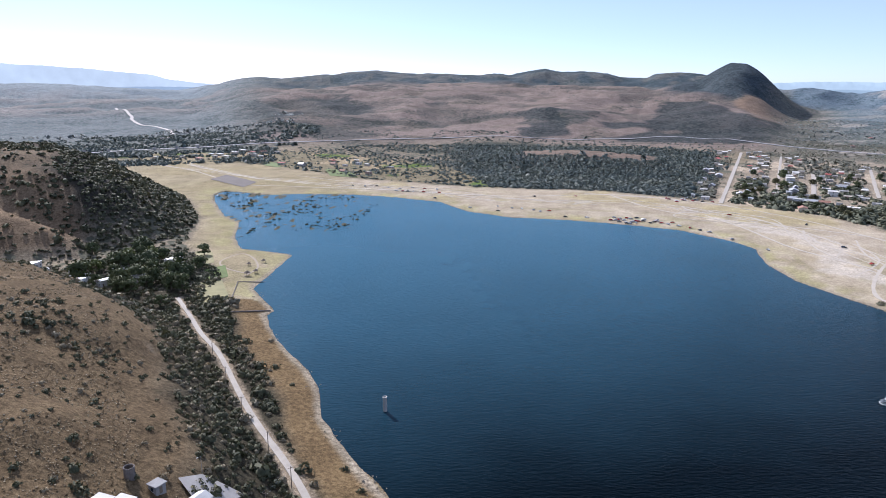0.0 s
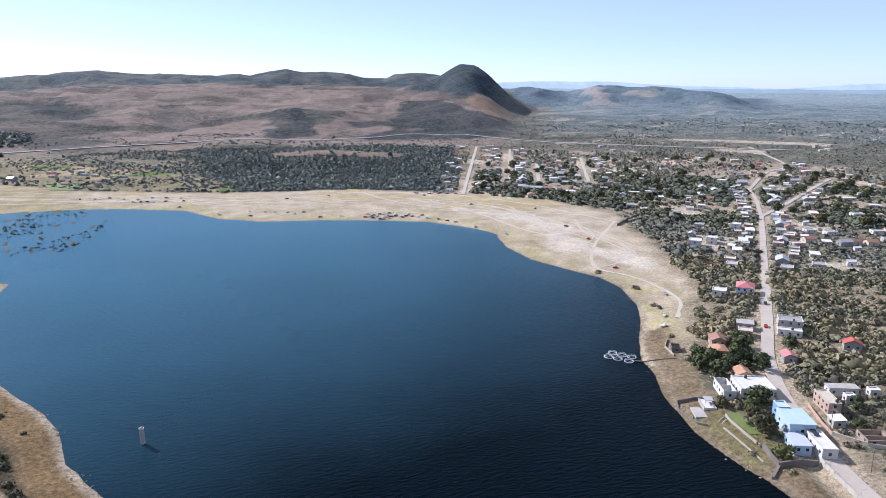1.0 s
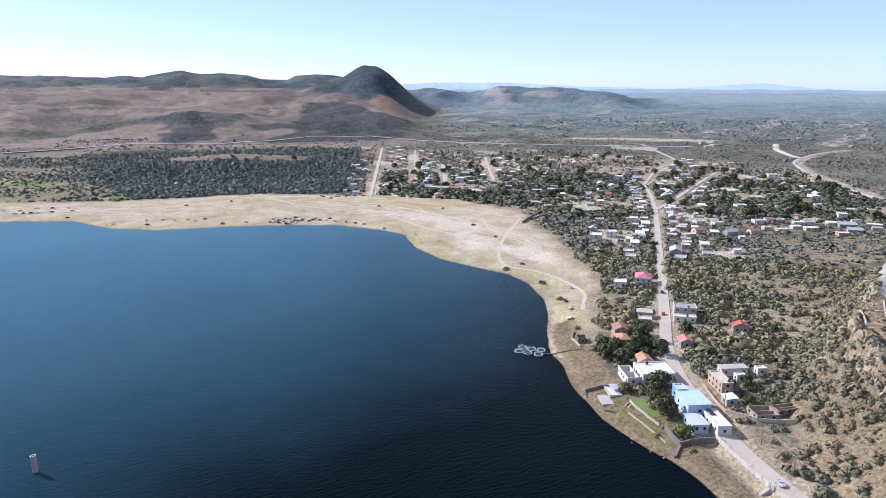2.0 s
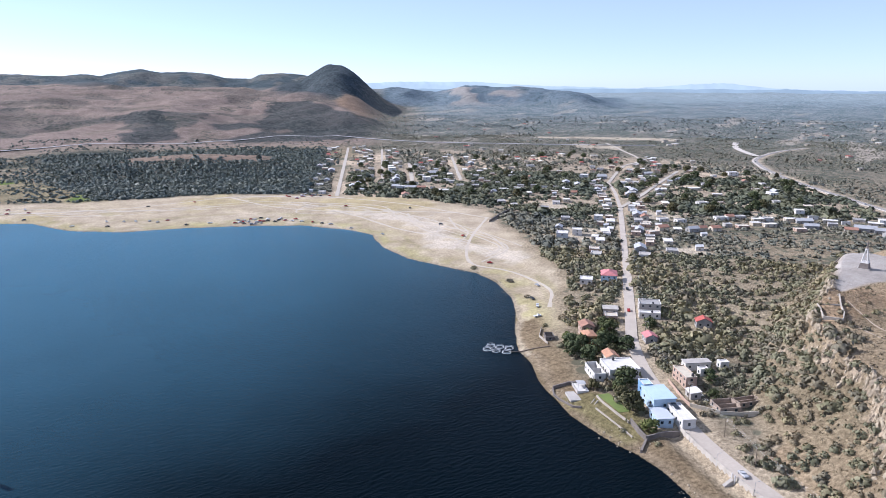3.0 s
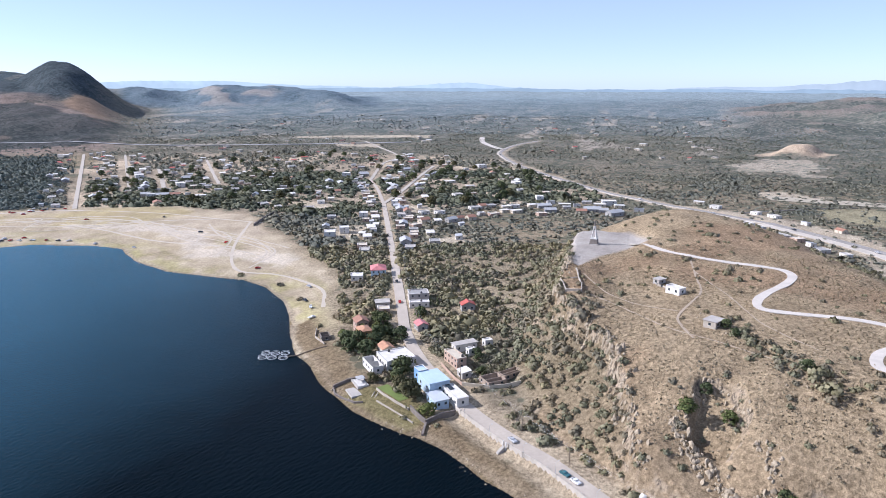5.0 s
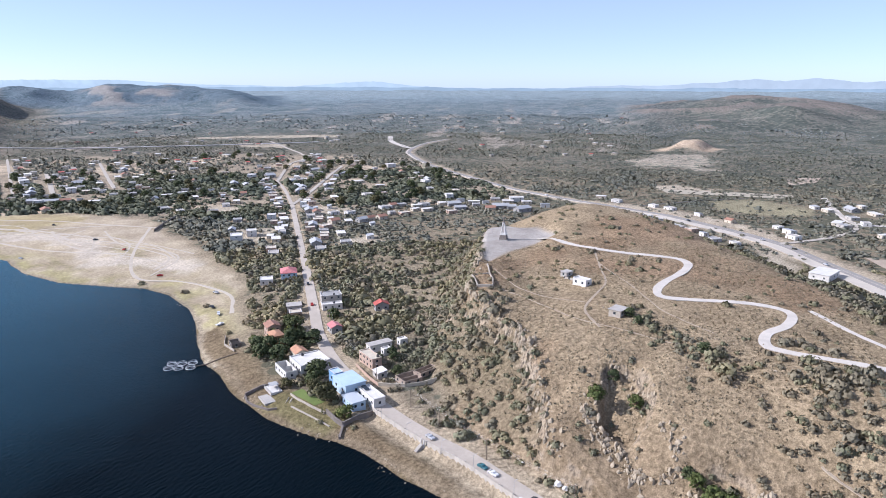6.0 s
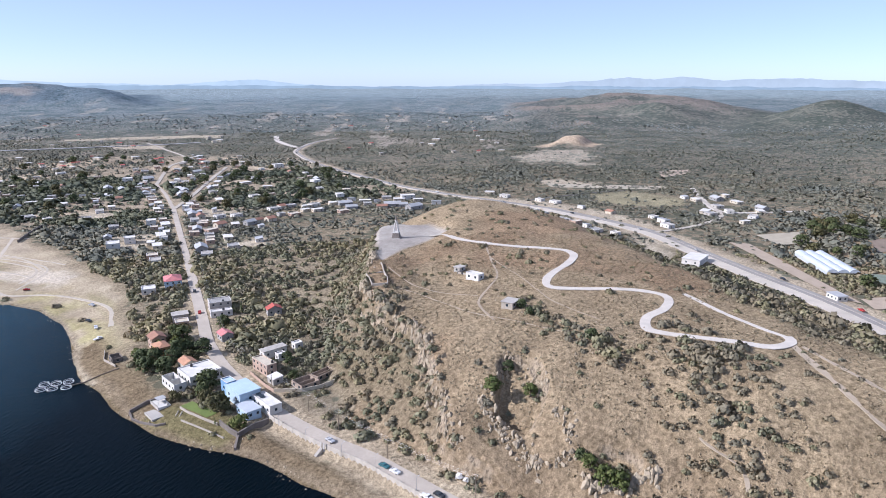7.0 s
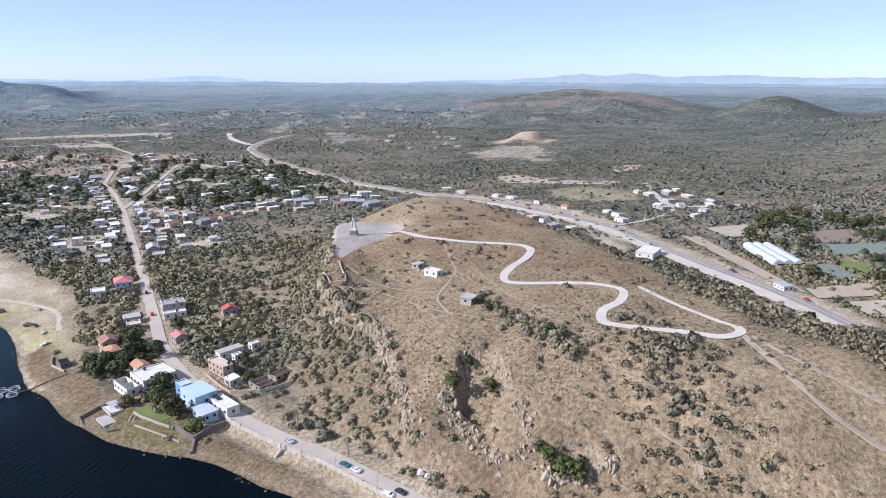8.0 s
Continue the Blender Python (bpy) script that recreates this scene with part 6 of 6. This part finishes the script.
for k in range(6):
    t = k / 5
    x, y = -670 + 171 * t, 1274 + 115 * t
    m = part("pier", box(bmesh.new(), -2.5, 2.5, -1.2, 1.2, ground(x, y) - 2, ground(x, y) + 6.5), "pale_concrete", bridge)
    m.matrix_basis = Matrix.Translation(-bridge.location) @ pose(x, y, 0, 0, 0, 34)

# ---- crags ----
def crag_mesh(seed):
    rnd = random.Random(seed)
    bm = bmesh.new()
    bmesh.ops.create_icosphere(bm, subdivisions=1, radius=1.0)
    for v in bm.verts:
        v.co *= rnd.uniform(0.55, 1.2)
        v.co.x, v.co.y, v.co.z = v.co.x * 0.8, v.co.y * rnd.uniform(0.9, 1.15), v.co.z * 1.05
    v = [tuple(q.co) for q in bm.verts]
    f = [tuple(q.index for q in face.verts) for face in bm.faces]
    bm.free()
    return v, f


MAT["crag"] = plain("pale_crag_rock", (0.45, 0.375, 0.27), 0.95, stain=0.45, scale=0.8, relief=0.25)
shapes = [crag_mesh(k) for k in range(7)]
verts, faces, rnd = [], [], random.Random(21)
CLIFFS = [(CRAG[:-1], 3.2, 420, 0.35, 1.5), ([(205, 46), (212, 58), (219, 68), (226, 74)], 3.5, 170, 0.3, 1.15), ([(232, 52), (240, 58), (246, 66), (238, 72)], 3, 90, 0.3, 1.0), ([(206, 40), (214, 37), (224, 44)], 3, 60, 0.3, 1.1),
          ([(203, 30), (205, 18), (209, 8)], 3, 90, 0.35, 1.5), ([(203, 76), (214, 84), (225, 90)], 3, 60, 0.3, 1.1), ([(300, 82), (250, 20)], 26, 60, 0.25, 0.7)]
for line, wide, count, lo, hi in CLIFFS:
    pts = curve_line(line, 1.0)
    for _ in range(count):
        cx, cy = rnd.choice(pts)
        x, y, s = cx + rnd.gauss(0, wide * 0.5), cy + rnd.gauss(0, wide * 0.5), rnd.uniform(lo, hi) ** 1.3
        v, f = rnd.choice(shapes)
        if inside(np.array([x]), np.array([y]), SQUARE)[0] > -2:
            continue
        m = pose(x, y, ground(x, y) - 0.3 * s, rnd.uniform(-14, 14), rnd.uniform(-14, 14), rnd.uniform(0, 360)) @ Matrix.Diagonal((rnd.uniform(0.6, 1.2), rnd.uniform(0.7, 1.5), rnd.uniform(0.9, 2.1), 1))
        n = len(verts)
        verts += [tuple(m @ (Vector(q) * s)) for q in v]
        faces += [tuple(i + n for i in q) for q in f]
for k in range(520):  # stones along the shores
    a, b = LAKE[(k * 7) % 26], LAKE[(k * 7) % 26 + 1]
    if k % 2:
        i = 30 + (k * 5) % 22
        a, b = LAKE[i], LAKE[i + 1]
    t = rnd.random()
    x, y, s = a[0] + (b[0] - a[0]) * t + rnd.gauss(0, 3), a[1] + (b[1] - a[1]) * t + rnd.gauss(0, 3), rnd.uniform(0.15, 0.6)
    v, f = rnd.choice(shapes)
    if ground(x, y) > -0.4:
        m = pose(x, y, ground(x, y), 0, 0, rnd.uniform(0, 360))
        n = len(verts)
        verts += [tuple(m @ (Vector(q) * s)) for q in v]
        faces += [tuple(i + n for i in q) for q in f]
me = bpy.data.meshes.new("rocks")
me.from_pydata(verts, [], faces)
me.materials.append(MAT["crag"])
tagged(new("rocks", me), "pale broken rocks of the cliffs and shores", "rocks", kind="stuff")
# ---- plants ----
def clump(rnd, leaves, leaf, flat=0.75):
    """A bush of leaf clumps within a unit dome: corner points of its leaves, four by four."""
    out = []
    for _ in range(leaves):
        v = np.array([rnd.gauss(0, 1), rnd.gauss(0, 1), abs(rnd.gauss(0, 0.9)) - 0.12])
        v /= np.linalg.norm(v)
        r = rnd.uniform(0.55, 1.0) * (1 + 0.25 * math.sin(3 * math.atan2(v[1], v[0]) + leaves))
        c = v * r * np.array([1, 1, flat])
        nrm = v + np.array([rnd.gauss(0, 0.45) for _ in range(3)])
        nrm /= np.linalg.norm(nrm)
        u = np.cross(nrm, [rnd.gauss(0, 1) for _ in range(3)])
        u /= np.linalg.norm(u)
        w = np.cross(nrm, u)
        s = leaf * rnd.uniform(0.7, 1.3)
        out += [c + s * (a * u + b * w) for a, b in ((-1, -0.6), (0.7, -1), (1, 0.7), (-0.6, 1))]
    return np.array(out)


def scatter(name, pts, sizes, shapes, material, label, category="scrub", tall=None, rise=0.25):
    """One mesh of many bushes at the plan points."""
    z = height(pts[:, 0], pts[:, 1])
    gen = np.random.RandomState(len(pts))
    pick, turn = gen.randint(0, len(shapes), len(pts)), gen.uniform(0, 6.28, len(pts))
    tall = np.ones(len(pts)) if tall is None else tall
    blocks, lean = [], []
    for k, shape in enumerate(shapes):
        m = pick == k
        c, s, size = np.cos(turn[m])[:, None], np.sin(turn[m])[:, None], sizes[m][:, None]
        X = (shape[:, 0] * c - shape[:, 1] * s) * size + pts[m, 0][:, None]
        Y = (shape[:, 0] * s + shape[:, 1] * c) * size + pts[m, 1][:, None]
        Z = shape[:, 2] * size * tall[m][:, None] + z[m][:, None] + 0.15 * size
        blocks.append(np.stack([X, Y, Z], -1).reshape(-1, 3))
        out = np.stack([shape[:, 0] * c - shape[:, 1] * s, shape[:, 0] * s + shape[:, 1] * c, np.broadcast_to(shape[:, 2] + rise, (m.sum(), len(shape)))], -1)
        lean.append((out / np.linalg.norm(out, axis=-1, keepdims=True)).reshape(-1, 3))
    co = np.concatenate(blocks)
    me = bpy.data.meshes.new(name)
    me.vertices.add(len(co))
    me.vertices.foreach_set("co", co.ravel())
    me.loops.add(len(co))
    me.loops.foreach_set("vertex_index", np.arange(len(co), dtype=np.int32))
    me.polygons.add(len(co) // 4)
    me.polygons.foreach_set("loop_start", np.arange(0, len(co), 4, dtype=np.int32))
    me.polygons.foreach_set("use_smooth", np.ones(len(co) // 4, bool))
    me.update(calc_edges=True)
    me.normals_split_custom_set_from_vertices(np.concatenate(lean).tolist())
    me.materials.append(MAT[material])
    return tagged(new(name, me), label, category, kind="stuff")


def brush(x, y):
    """How thick the scrub stands, 0 to 1, and how large its bushes are."""
    d = np.hypot(x, y)
    g1, g2 = grain(x, y, 45, 3, 81), grain(x, y, 130, 3, 82)
    p, size = 0.52 + 0.75 * g1 + 0.3 * g2, 1.85 + 0.5 * g2
    town = inside(x, y, TOWN) > 0
    p = np.where(town, 0.55 + 0.95 * g1, p)
    size = np.where(town, 3.1 + 0.9 * g1, size)
    north = (np.degrees(np.arctan2(x, y)) < 22) & (np.degrees(np.arctan2(x, y)) > 1) & (d > 860) & (d < 1420)
    p, size = np.where(north, 1.05 + 0.3 * g1, p), np.where(north, 2.3, size)
    az = np.degrees(np.arctan2(x, y))
    p = np.where(bump(az, d, 12, 5.5, 1215, 70, 1.5, 4) > 0.6, 0.03, p)
    p = np.where((d > 1420 + 120 * g2) & (az > -21 + 4 * g2) & (az < 26.5 + 2.5 * g2 + 1.5 * g1), np.where(d < 1700, 0.1 + 0.35 * g1, 0.0), p)
    p = np.where(inside(x, y, NORTH_FIELDS) > 0, 0.22 + 0.6 * g1, p)
    farm = inside(x, y, FARMS) > 0
    p, size = np.where(farm, 0.75 + 0.6 * g1, p), np.where(farm, 2.6, size)
    grove = (x > 225) & (x < 440) & (y > 185) & (y < 560) & (line_far(x, y, STREET) < 140)
    p, size = np.where(grove, 0.58 + 0.65 * g1, p), np.where(grove, 2.5 + 0.9 * g1, size)
    e = inside(x, y, HILL_EAST)
    band = np.exp(-(line_far(x, y, [(290, 79), (276, 60), (261, 42), (251, 29)]) / 8) ** 2)
    grey = np.exp(-(line_far(x, y, [(276, 8), (264, -2), (237, -9), (221, -18), (204, -25)]) / 17) ** 2)
    p_top = 0.042 + 0.3 * np.maximum(g1 - 0.12, 0) + 0.8 * band + 0.75 * np.clip(grey, 0, 1) * (g1 > -0.35)
    hollow = np.exp(-(line_far(x, y, [(226, 66), (233, 58), (242, 66)]) / 9) ** 2) + np.exp(-(line_far(x, y, [(196, 20), (214, 22)]) / 9) ** 2)
    p_top = p_top + 0.4 * np.clip(hollow, 0, 1)
    flat_top = (inside(x, y, CRAG_TOP) > 3) | (x > 450)
    p_side = 0.58 + 0.45 * g1 + 0.34 * smooth(228, 262, x + 12 * g1)
    p = np.where(e > 0, np.where(flat_top, p_top, p_side), p)
    size = np.where(e > 0, np.where(flat_top, 1.35 + 0.8 * band + 0.7 * np.clip(grey, 0, 1) + 0.3 * g1, 1.75 + 0.5 * g1 + 0.3 * smooth(228, 262, x)), size)
    es = inside(x, y, EAST_SCRUB) > 0
    p, size = np.where(es, 0.88 + 0.4 * g1, p), np.where(es, 1.9 + 0.4 * g1, size)
    wst = inside(x, y, HILL_WEST)
    p = np.where(wst > 0, np.where(wst + 18 * g1 > 21, 0.17 + 0.8 * np.maximum(g1 - 0.05, 0), 0.95 + 0.3 * g1), p)
    size = np.where(wst > 0, np.where(wst > 24, 1.15 + 0.7 * g1, 1.8), size)
    nw = inside(x, y, HILL_NORTH_WEST)
    p = np.where(nw > 0, np.where(nw > 125, 0.35 + 0.4 * g1, 1.0 + 0.2 * g1), p)
    size = np.where(nw > 0, 2.2 + 0.3 * g1, size)
    sp = inside(x, y, HILL_SPUR)
    p = np.where(sp > 5, np.where(g1 > 0.05, 0.6, 0.1), p)
    shore = -inside(x, y, LAKE)
    p = np.where(inside(x, y, BEACH) > -4, 0.0, p)
    p = np.where((shore < 20) & (y < 420), np.where(x < 0, 0.015, 0.03), p)
    p = np.where(shore < 5, 0.0, p)
    p = np.where((x < 0) & (y < 420) & (shore > 20) & (wst <= 0), 0.95 + 0.4 * g1, p)
    valley = (az < -12.5 + 3 * g2 + 3 * g1) & (d > 1180) & (d < 1900 + 200 * g1)
    p, size = np.where(valley, 0.42 + 0.95 * g1, p), np.where(valley, 3.2 + 0.8 * g1, size)
    p = np.where((d > 1900 + 150 * g2) & ((az > 74) | (az < -14)), 0.0, p)
    p = np.where(inside(x, y, QUARRY) > -10, 0.0, p)
    for line, gap in ((STREET[:12], 7.5), (STREET[11:], 4.6), (DIRT_ROAD, 3.6), (TRACK, 5.0), (HIGHWAY[:9], 18), (HIGHWAY[8:], 10), ([(-760, 1180), (-670, 1274), (-499, 1389), (-229, 1507), (147, 1560), (463, 1620), (600, 1590), (723, 1423), (829, 1279), (1000, 1110), (1150, 1010)], 22)):
        p = np.where(line_far(x, y, line) < gap, 0.0, p)
    for line in ROADS[2:]:
        p = np.where(line_far(x, y, line) < 10, 0.0, p)
    p = np.where(inside(x, y, SQUARE) > -1, 0.0, p)
    for area in LOTS + (QUARRY_FLATS, FALLOW, *FIELDS):
        p = np.where(inside(x, y, area) > 0, 0.06, p)
    return p, np.clip(size, 0.7, 4.2)


def cells(step, lo, hi, seed):
    gen = np.random.RandomState(seed)
    n = int(hi / step) + 2
    i, j = np.meshgrid(np.arange(-n, n), np.arange(-n, n), indexing="ij")
    x, y = (i.ravel() + gen.uniform(-0.48, 0.48, i.size)) * step, (j.ravel() + gen.uniform(-0.48, 0.48, i.size)) * step
    d, az = np.hypot(x, y), np.degrees(np.arctan2(x, y))
    keep = (d > lo) & (d < hi) & (az > -40) & (az < 111)
    x, y = x[keep], y[keep]
    p, size = brush(x, y)
    keep = gen.uniform(0, 1, len(x)) < p
    x, y, size = x[keep], y[keep], size[keep]
    clear = np.ones(len(x), bool)
    for a, b, c in taken:
        clear &= (x - a) ** 2 + (y - b) ** 2 > (c + 0.8) ** 2
    x, y, size = x[clear], y[clear], size[clear] * np.exp(gen.normal(0, 0.28, clear.sum()))
    return np.stack([x, y], 1), size, gen.uniform(0, 1, len(x))


rnd = random.Random(11)
near_shapes = [clump(rnd, 66, 0.185) for _ in range(9)]
mid_shapes = [clump(rnd, 36, 0.26) for _ in range(8)]
far_shapes = [clump(rnd, 13, 0.44, 0.7) for _ in range(6)]
plain_shapes = [clump(rnd, 8, 0.52, 0.65) for _ in range(6)]
for lo, hi, shapes in ((120, 340, near_shapes), (340, 560, mid_shapes)):
    pts, sizes, pick = cells(3.7, lo, hi, 1)
    dry = pick < np.where(inside(pts[:, 0], pts[:, 1], HILL_EAST) > 0, np.where(pts[:, 1] < 20, 0.7, 0.4), 0.22)
    west = ~dry & (pts[:, 0] < 0)
    scatter("scrub", pts[~dry & ~west], sizes[~dry & ~west], shapes, "scrub", "olive green thorn scrub on the slopes")
    scatter("scrub", pts[west], sizes[west], shapes, "shaded_scrub", "green thorn scrub on the west shore, backlit shade in its colour")
    scatter("scrub", pts[dry], sizes[dry], shapes, "dry_scrub", "grey dry thorn scrub on the slopes")
pts, sizes, pick = cells(4.9, 560, 1050, 2)
west = pts[:, 0] < -150
angle = np.degrees(np.arctan2(pts[:, 0], pts[:, 1]))
north = ~west & (angle < 21 + 2 * grain(pts[:, 0], pts[:, 1], 60, 3, 98))
scatter("scrub", pts[north], sizes[north], far_shapes, "hazy_valley_leaf", "dark green scrub behind the beach, tinted for haze", rise=0.6)
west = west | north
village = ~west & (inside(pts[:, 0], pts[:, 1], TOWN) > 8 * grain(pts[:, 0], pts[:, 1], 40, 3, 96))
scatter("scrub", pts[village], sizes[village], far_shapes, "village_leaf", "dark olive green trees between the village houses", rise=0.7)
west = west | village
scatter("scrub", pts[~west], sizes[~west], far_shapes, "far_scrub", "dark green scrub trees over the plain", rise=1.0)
west = west & ~north & ~village
scatter("scrub", pts[west], sizes[west], far_shapes, "shaded_scrub", "green scrub over the north-west hill, backlit shade in its colour", rise=0.3)
pts, sizes, pick = cells(6.2, 1050, 1750, 3)
valley = np.degrees(np.arctan2(pts[:, 0], pts[:, 1])) < 22 + 3 * grain(pts[:, 0], pts[:, 1], 90, 3, 99)
scatter("scrub", pts[valley], sizes[valley], plain_shapes, "hazy_valley_leaf", "dark green trees in the far valley, tinted blue for haze", rise=0.8)
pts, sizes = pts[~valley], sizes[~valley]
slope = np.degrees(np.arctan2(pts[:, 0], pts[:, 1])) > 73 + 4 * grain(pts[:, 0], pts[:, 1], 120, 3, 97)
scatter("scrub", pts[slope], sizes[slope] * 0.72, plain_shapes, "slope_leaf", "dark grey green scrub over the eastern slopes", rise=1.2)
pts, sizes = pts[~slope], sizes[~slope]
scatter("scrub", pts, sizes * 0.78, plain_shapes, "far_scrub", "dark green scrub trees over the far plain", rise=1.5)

pts, sizes, pick = cells(12.0, 1750, 2500, 4)
scatter("scrub", pts, sizes * 1.0, [clump(rnd, 6, 0.62, 0.55) for _ in range(5)], "hazy_scrub", "green scrub trees on the distant plain, tinted blue for haze", rise=2.2)

# reed clumps in the shallow head of the lake
gen = np.random.RandomState(12)
x, y = gen.uniform(-300, -70, 3000), gen.uniform(560, 880, 3000)
ok = (inside(x, y, LAKE) > 3) & (grain(x, y * 0.6, 26, 3, 93) + 0.35 * smooth(620, 850, y) > 0.3) & (x < -60 - 0.25 * (y - 560) + 60 * smooth(560, 800, y))
pts = np.stack([x[ok], y[ok]], 1)[:330]
scatter("reeds", pts, gen.uniform(0.5, 2.1, len(pts)), [clump(rnd, 26, 0.3, 0.55) for _ in range(5)], "reed", "dark reed clumps in the shallow lake head", "reeds")

# dry grass tufts on the near hills
gen = np.random.RandomState(7)
x, y = gen.uniform(-250, 420, 160000), gen.uniform(-60, 380, 160000)
d = np.hypot(x, y)
ok = ((inside(x, y, HILL_EAST) > 12) | (inside(x, y, HILL_WEST) > 40)) & (d < 430) & (d > 150) & (line_far(x, y, TRACK) > 3.5) & (inside(x, y, SQUARE) < -1) & (grain(x, y, 20, 3, 91) > -0.25)
pts = np.stack([x[ok], y[ok]], 1)[:30000]
MAT["grass"] = leafy("dry_grass_tufts", (0.25, 0.2, 0.13), (0.33, 0.27, 0.185), (0.41, 0.34, 0.24))
scatter("grass_tufts", pts, gen.uniform(0.18, 0.46, len(pts)), [clump(rnd, 4, 0.5, 0.9) for _ in range(5)], "grass", "dry brown grass tufts on the hills", "grass")


def tree_model(x, y, high, spread, material, label, seed, narrow=False):
    """A tree with a tapered trunk, limbs and a crown of leaf clumps."""
    rnd = random.Random(seed)
    ob = thing("tree", x, y, None, rnd.uniform(0, 360), label, "tree", "garden trees")
    bm = rod(bmesh.new(), (0, 0, -0.4), (0.1, 0.05, high * 0.5), spread * 0.075, 7, spread * 0.045)
    ends = []
    for i in range(6 if not narrow else 4):
        a, up = 6.28 * i / 6 + rnd.uniform(-0.4, 0.4), rnd.uniform(0.12, 0.42) * high
        reach = spread * (0.25 if narrow else rnd.uniform(0.4, 0.75))
        tip = (reach * math.cos(a), reach * math.sin(a), up + rnd.uniform(0.2, 0.38) * high)
        rod(bm, (0.05, 0.03, up), tip, spread * 0.035, 5, spread * 0.012)
        ends.append(tip)
    part("trunk", bm, "bark", ob)
    ends.append((0, 0, high * 0.82))
    bm = bmesh.new()
    lobes = []
    for tip in ends:
        lobes.append((tip, spread * rnd.uniform(0.42, 0.58)))
    for i in range(4):
        lobes.append(((0.6 * spread * math.cos(1.57 * i + seed), 0.6 * spread * math.sin(1.57 * i + seed), high * rnd.uniform(0.2, 0.32)), spread * 0.42))
    for i in range(3):
        lobes.append(((rnd.uniform(-0.4, 0.4) * spread, rnd.uniform(-0.4, 0.4) * spread, high * rnd.uniform(0.55, 0.85)), spread * 0.4))
    if narrow:
        lobes = [((0, 0, high * (0.2 + 0.09 * i)), spread * (0.55 - 0.045 * i)) for i in range(9)]
    lean = []
    for (cx, cy, cz), r in lobes:
        q = clump(rnd, 50 if not narrow else 30, 0.2, 1.0)
        lean += (q + (0, 0, 0.25)).tolist()
        q = q * r * np.array([1, 1, 0.85]) + (cx, cy, cz)
        vs = [bm.verts.new(p) for p in q]
        for k in range(0, len(vs), 4):
            bm.faces.new(vs[k:k + 4])
    crown = part("crown", bm, material, ob).data
    crown.polygons.foreach_set("use_smooth", np.ones(len(crown.polygons), bool))
    crown.normals_split_custom_set_from_vertices([Vector(v).normalized() for v in lean])
    return ob


kinds = [tree_model(222.6, 202.2, 8.5, 5.9, "leaf", "broad dark green garden tree", 1), tree_model(207.3, 183.8, 8.0, 5.6, "olive_leaf", "broad olive brown garden tree", 2),
         tree_model(200.7, 168.6, 5.0, 3.8, "bright_leaf", "yellowish green bushy tree by the lake wall", 3), tree_model(197.8, 178.5, 4.2, 1.0, "leaf", "slim dark cypress by the lake wall", 4, True),
         tree_model(250.9, 229.6, 9.0, 4.4, "leaf", "tall dark green tree beside the street", 5), tree_model(244.7, 252.0, 7.0, 3.6, "bright_leaf", "fresh green tree beside the ochre house", 6)]
rnd = random.Random(3)
for x, y, k, s in ((229.3, 234.2, 0, 0.9), (238, 236.0, 4, 1.0), (249.3, 238.4, 0, 0.8), (255.1, 181.5, 4, 0.6), (243.5, 171.4, 0, 0.5), (234.3, 244.5, 4, 0.9), (226.8, 243.9, 0, 0.8), (208.8, 209.1, 1, 0.55),
                   (252.6, 248.5, 5, 0.9), (258.5, 249.7, 4, 1.1), (246, 241, 4, 1.0), (233, 252, 0, 0.8), (241, 229, 1, 0.8), (212, 196, 1, 0.6), (236, 258, 5, 0.8), (262, 258, 4, 0.9), (216, 201, 0, 0.55),
                   (306, 249, 3, 1.6), (309, 251.5, 3, 1.7), (304, 253, 3, 1.5), (286, 246, 0, 0.7), (259.5, 185.5, 4, 0.55), (227.8, 70.8, 5, 0.95), (242.9, 68.9, 4, 0.6), (232.7, 56.9, 5, 0.8), (207, 29.5, 5, 0.8), (204.1, 23.7, 5, 1.05), (203.6, 19, 5, 1.0),
                   (209, 33, 4, 0.5), (286, 76, 0, 0.42), (279, 70, 4, 0.45), (262, 40, 0, 0.45)):
    copy_thing(kinds[k], pose(x, y, ground(x, y), 0, 0, rnd.uniform(0, 360))).scale = (s, s, s * rnd.uniform(0.9, 1.1))
# the dark grove on the west shore
placed = 0
while placed < 70:
    x, y = rnd.gauss(-212, 30), rnd.gauss(455, 38)
    if x < -166 - 0.15 * (y - 400) and inside(np.array([x]), np.array([y]), HILL_WEST)[0] < -5 and inside(np.array([x]), np.array([y]), HILL_NORTH_WEST)[0] < 8 and y < 545:
        k, s = rnd.choice((0, 4, 4, 4, 0, 5, 3)), rnd.uniform(0.8, 1.5)
        copy_thing(kinds[k], pose(x, y, ground(x, y), 0, 0, rnd.uniform(0, 360))).scale = (s, s, s * rnd.uniform(0.9, 1.15) * (1.6 if k == 3 else 1))
        placed += 1
# trees of the village and the farms
placed = 0
while placed < 150:
    x, y = (rnd.uniform(330, 900), rnd.uniform(420, 1000)) if placed < 95 else (rnd.uniform(450, 720), rnd.uniform(-200, 20))
    a = np.array([x]), np.array([y])
    if inside(*a, TOWN if placed < 95 else FARMS)[0] > 2 and line_far(*a, HIGHWAY)[0] > 22 and line_far(*a, STREET)[0] > 8 and all((x - p) ** 2 + (y - q) ** 2 > (r + 3) ** 2 for p, q, r in taken) and math.hypot(x - 548, y + 82) > 38 and all(inside(*a, f)[0] < -3 for f in FIELDS):
        s = rnd.uniform(0.7, 1.25)
        copy_thing(kinds[rnd.choice((0, 4, 0, 1, 1, 4))], pose(x, y, ground(x, y), 0, 0, rnd.uniform(0, 360))).scale = (s, s, s)
        placed += 1
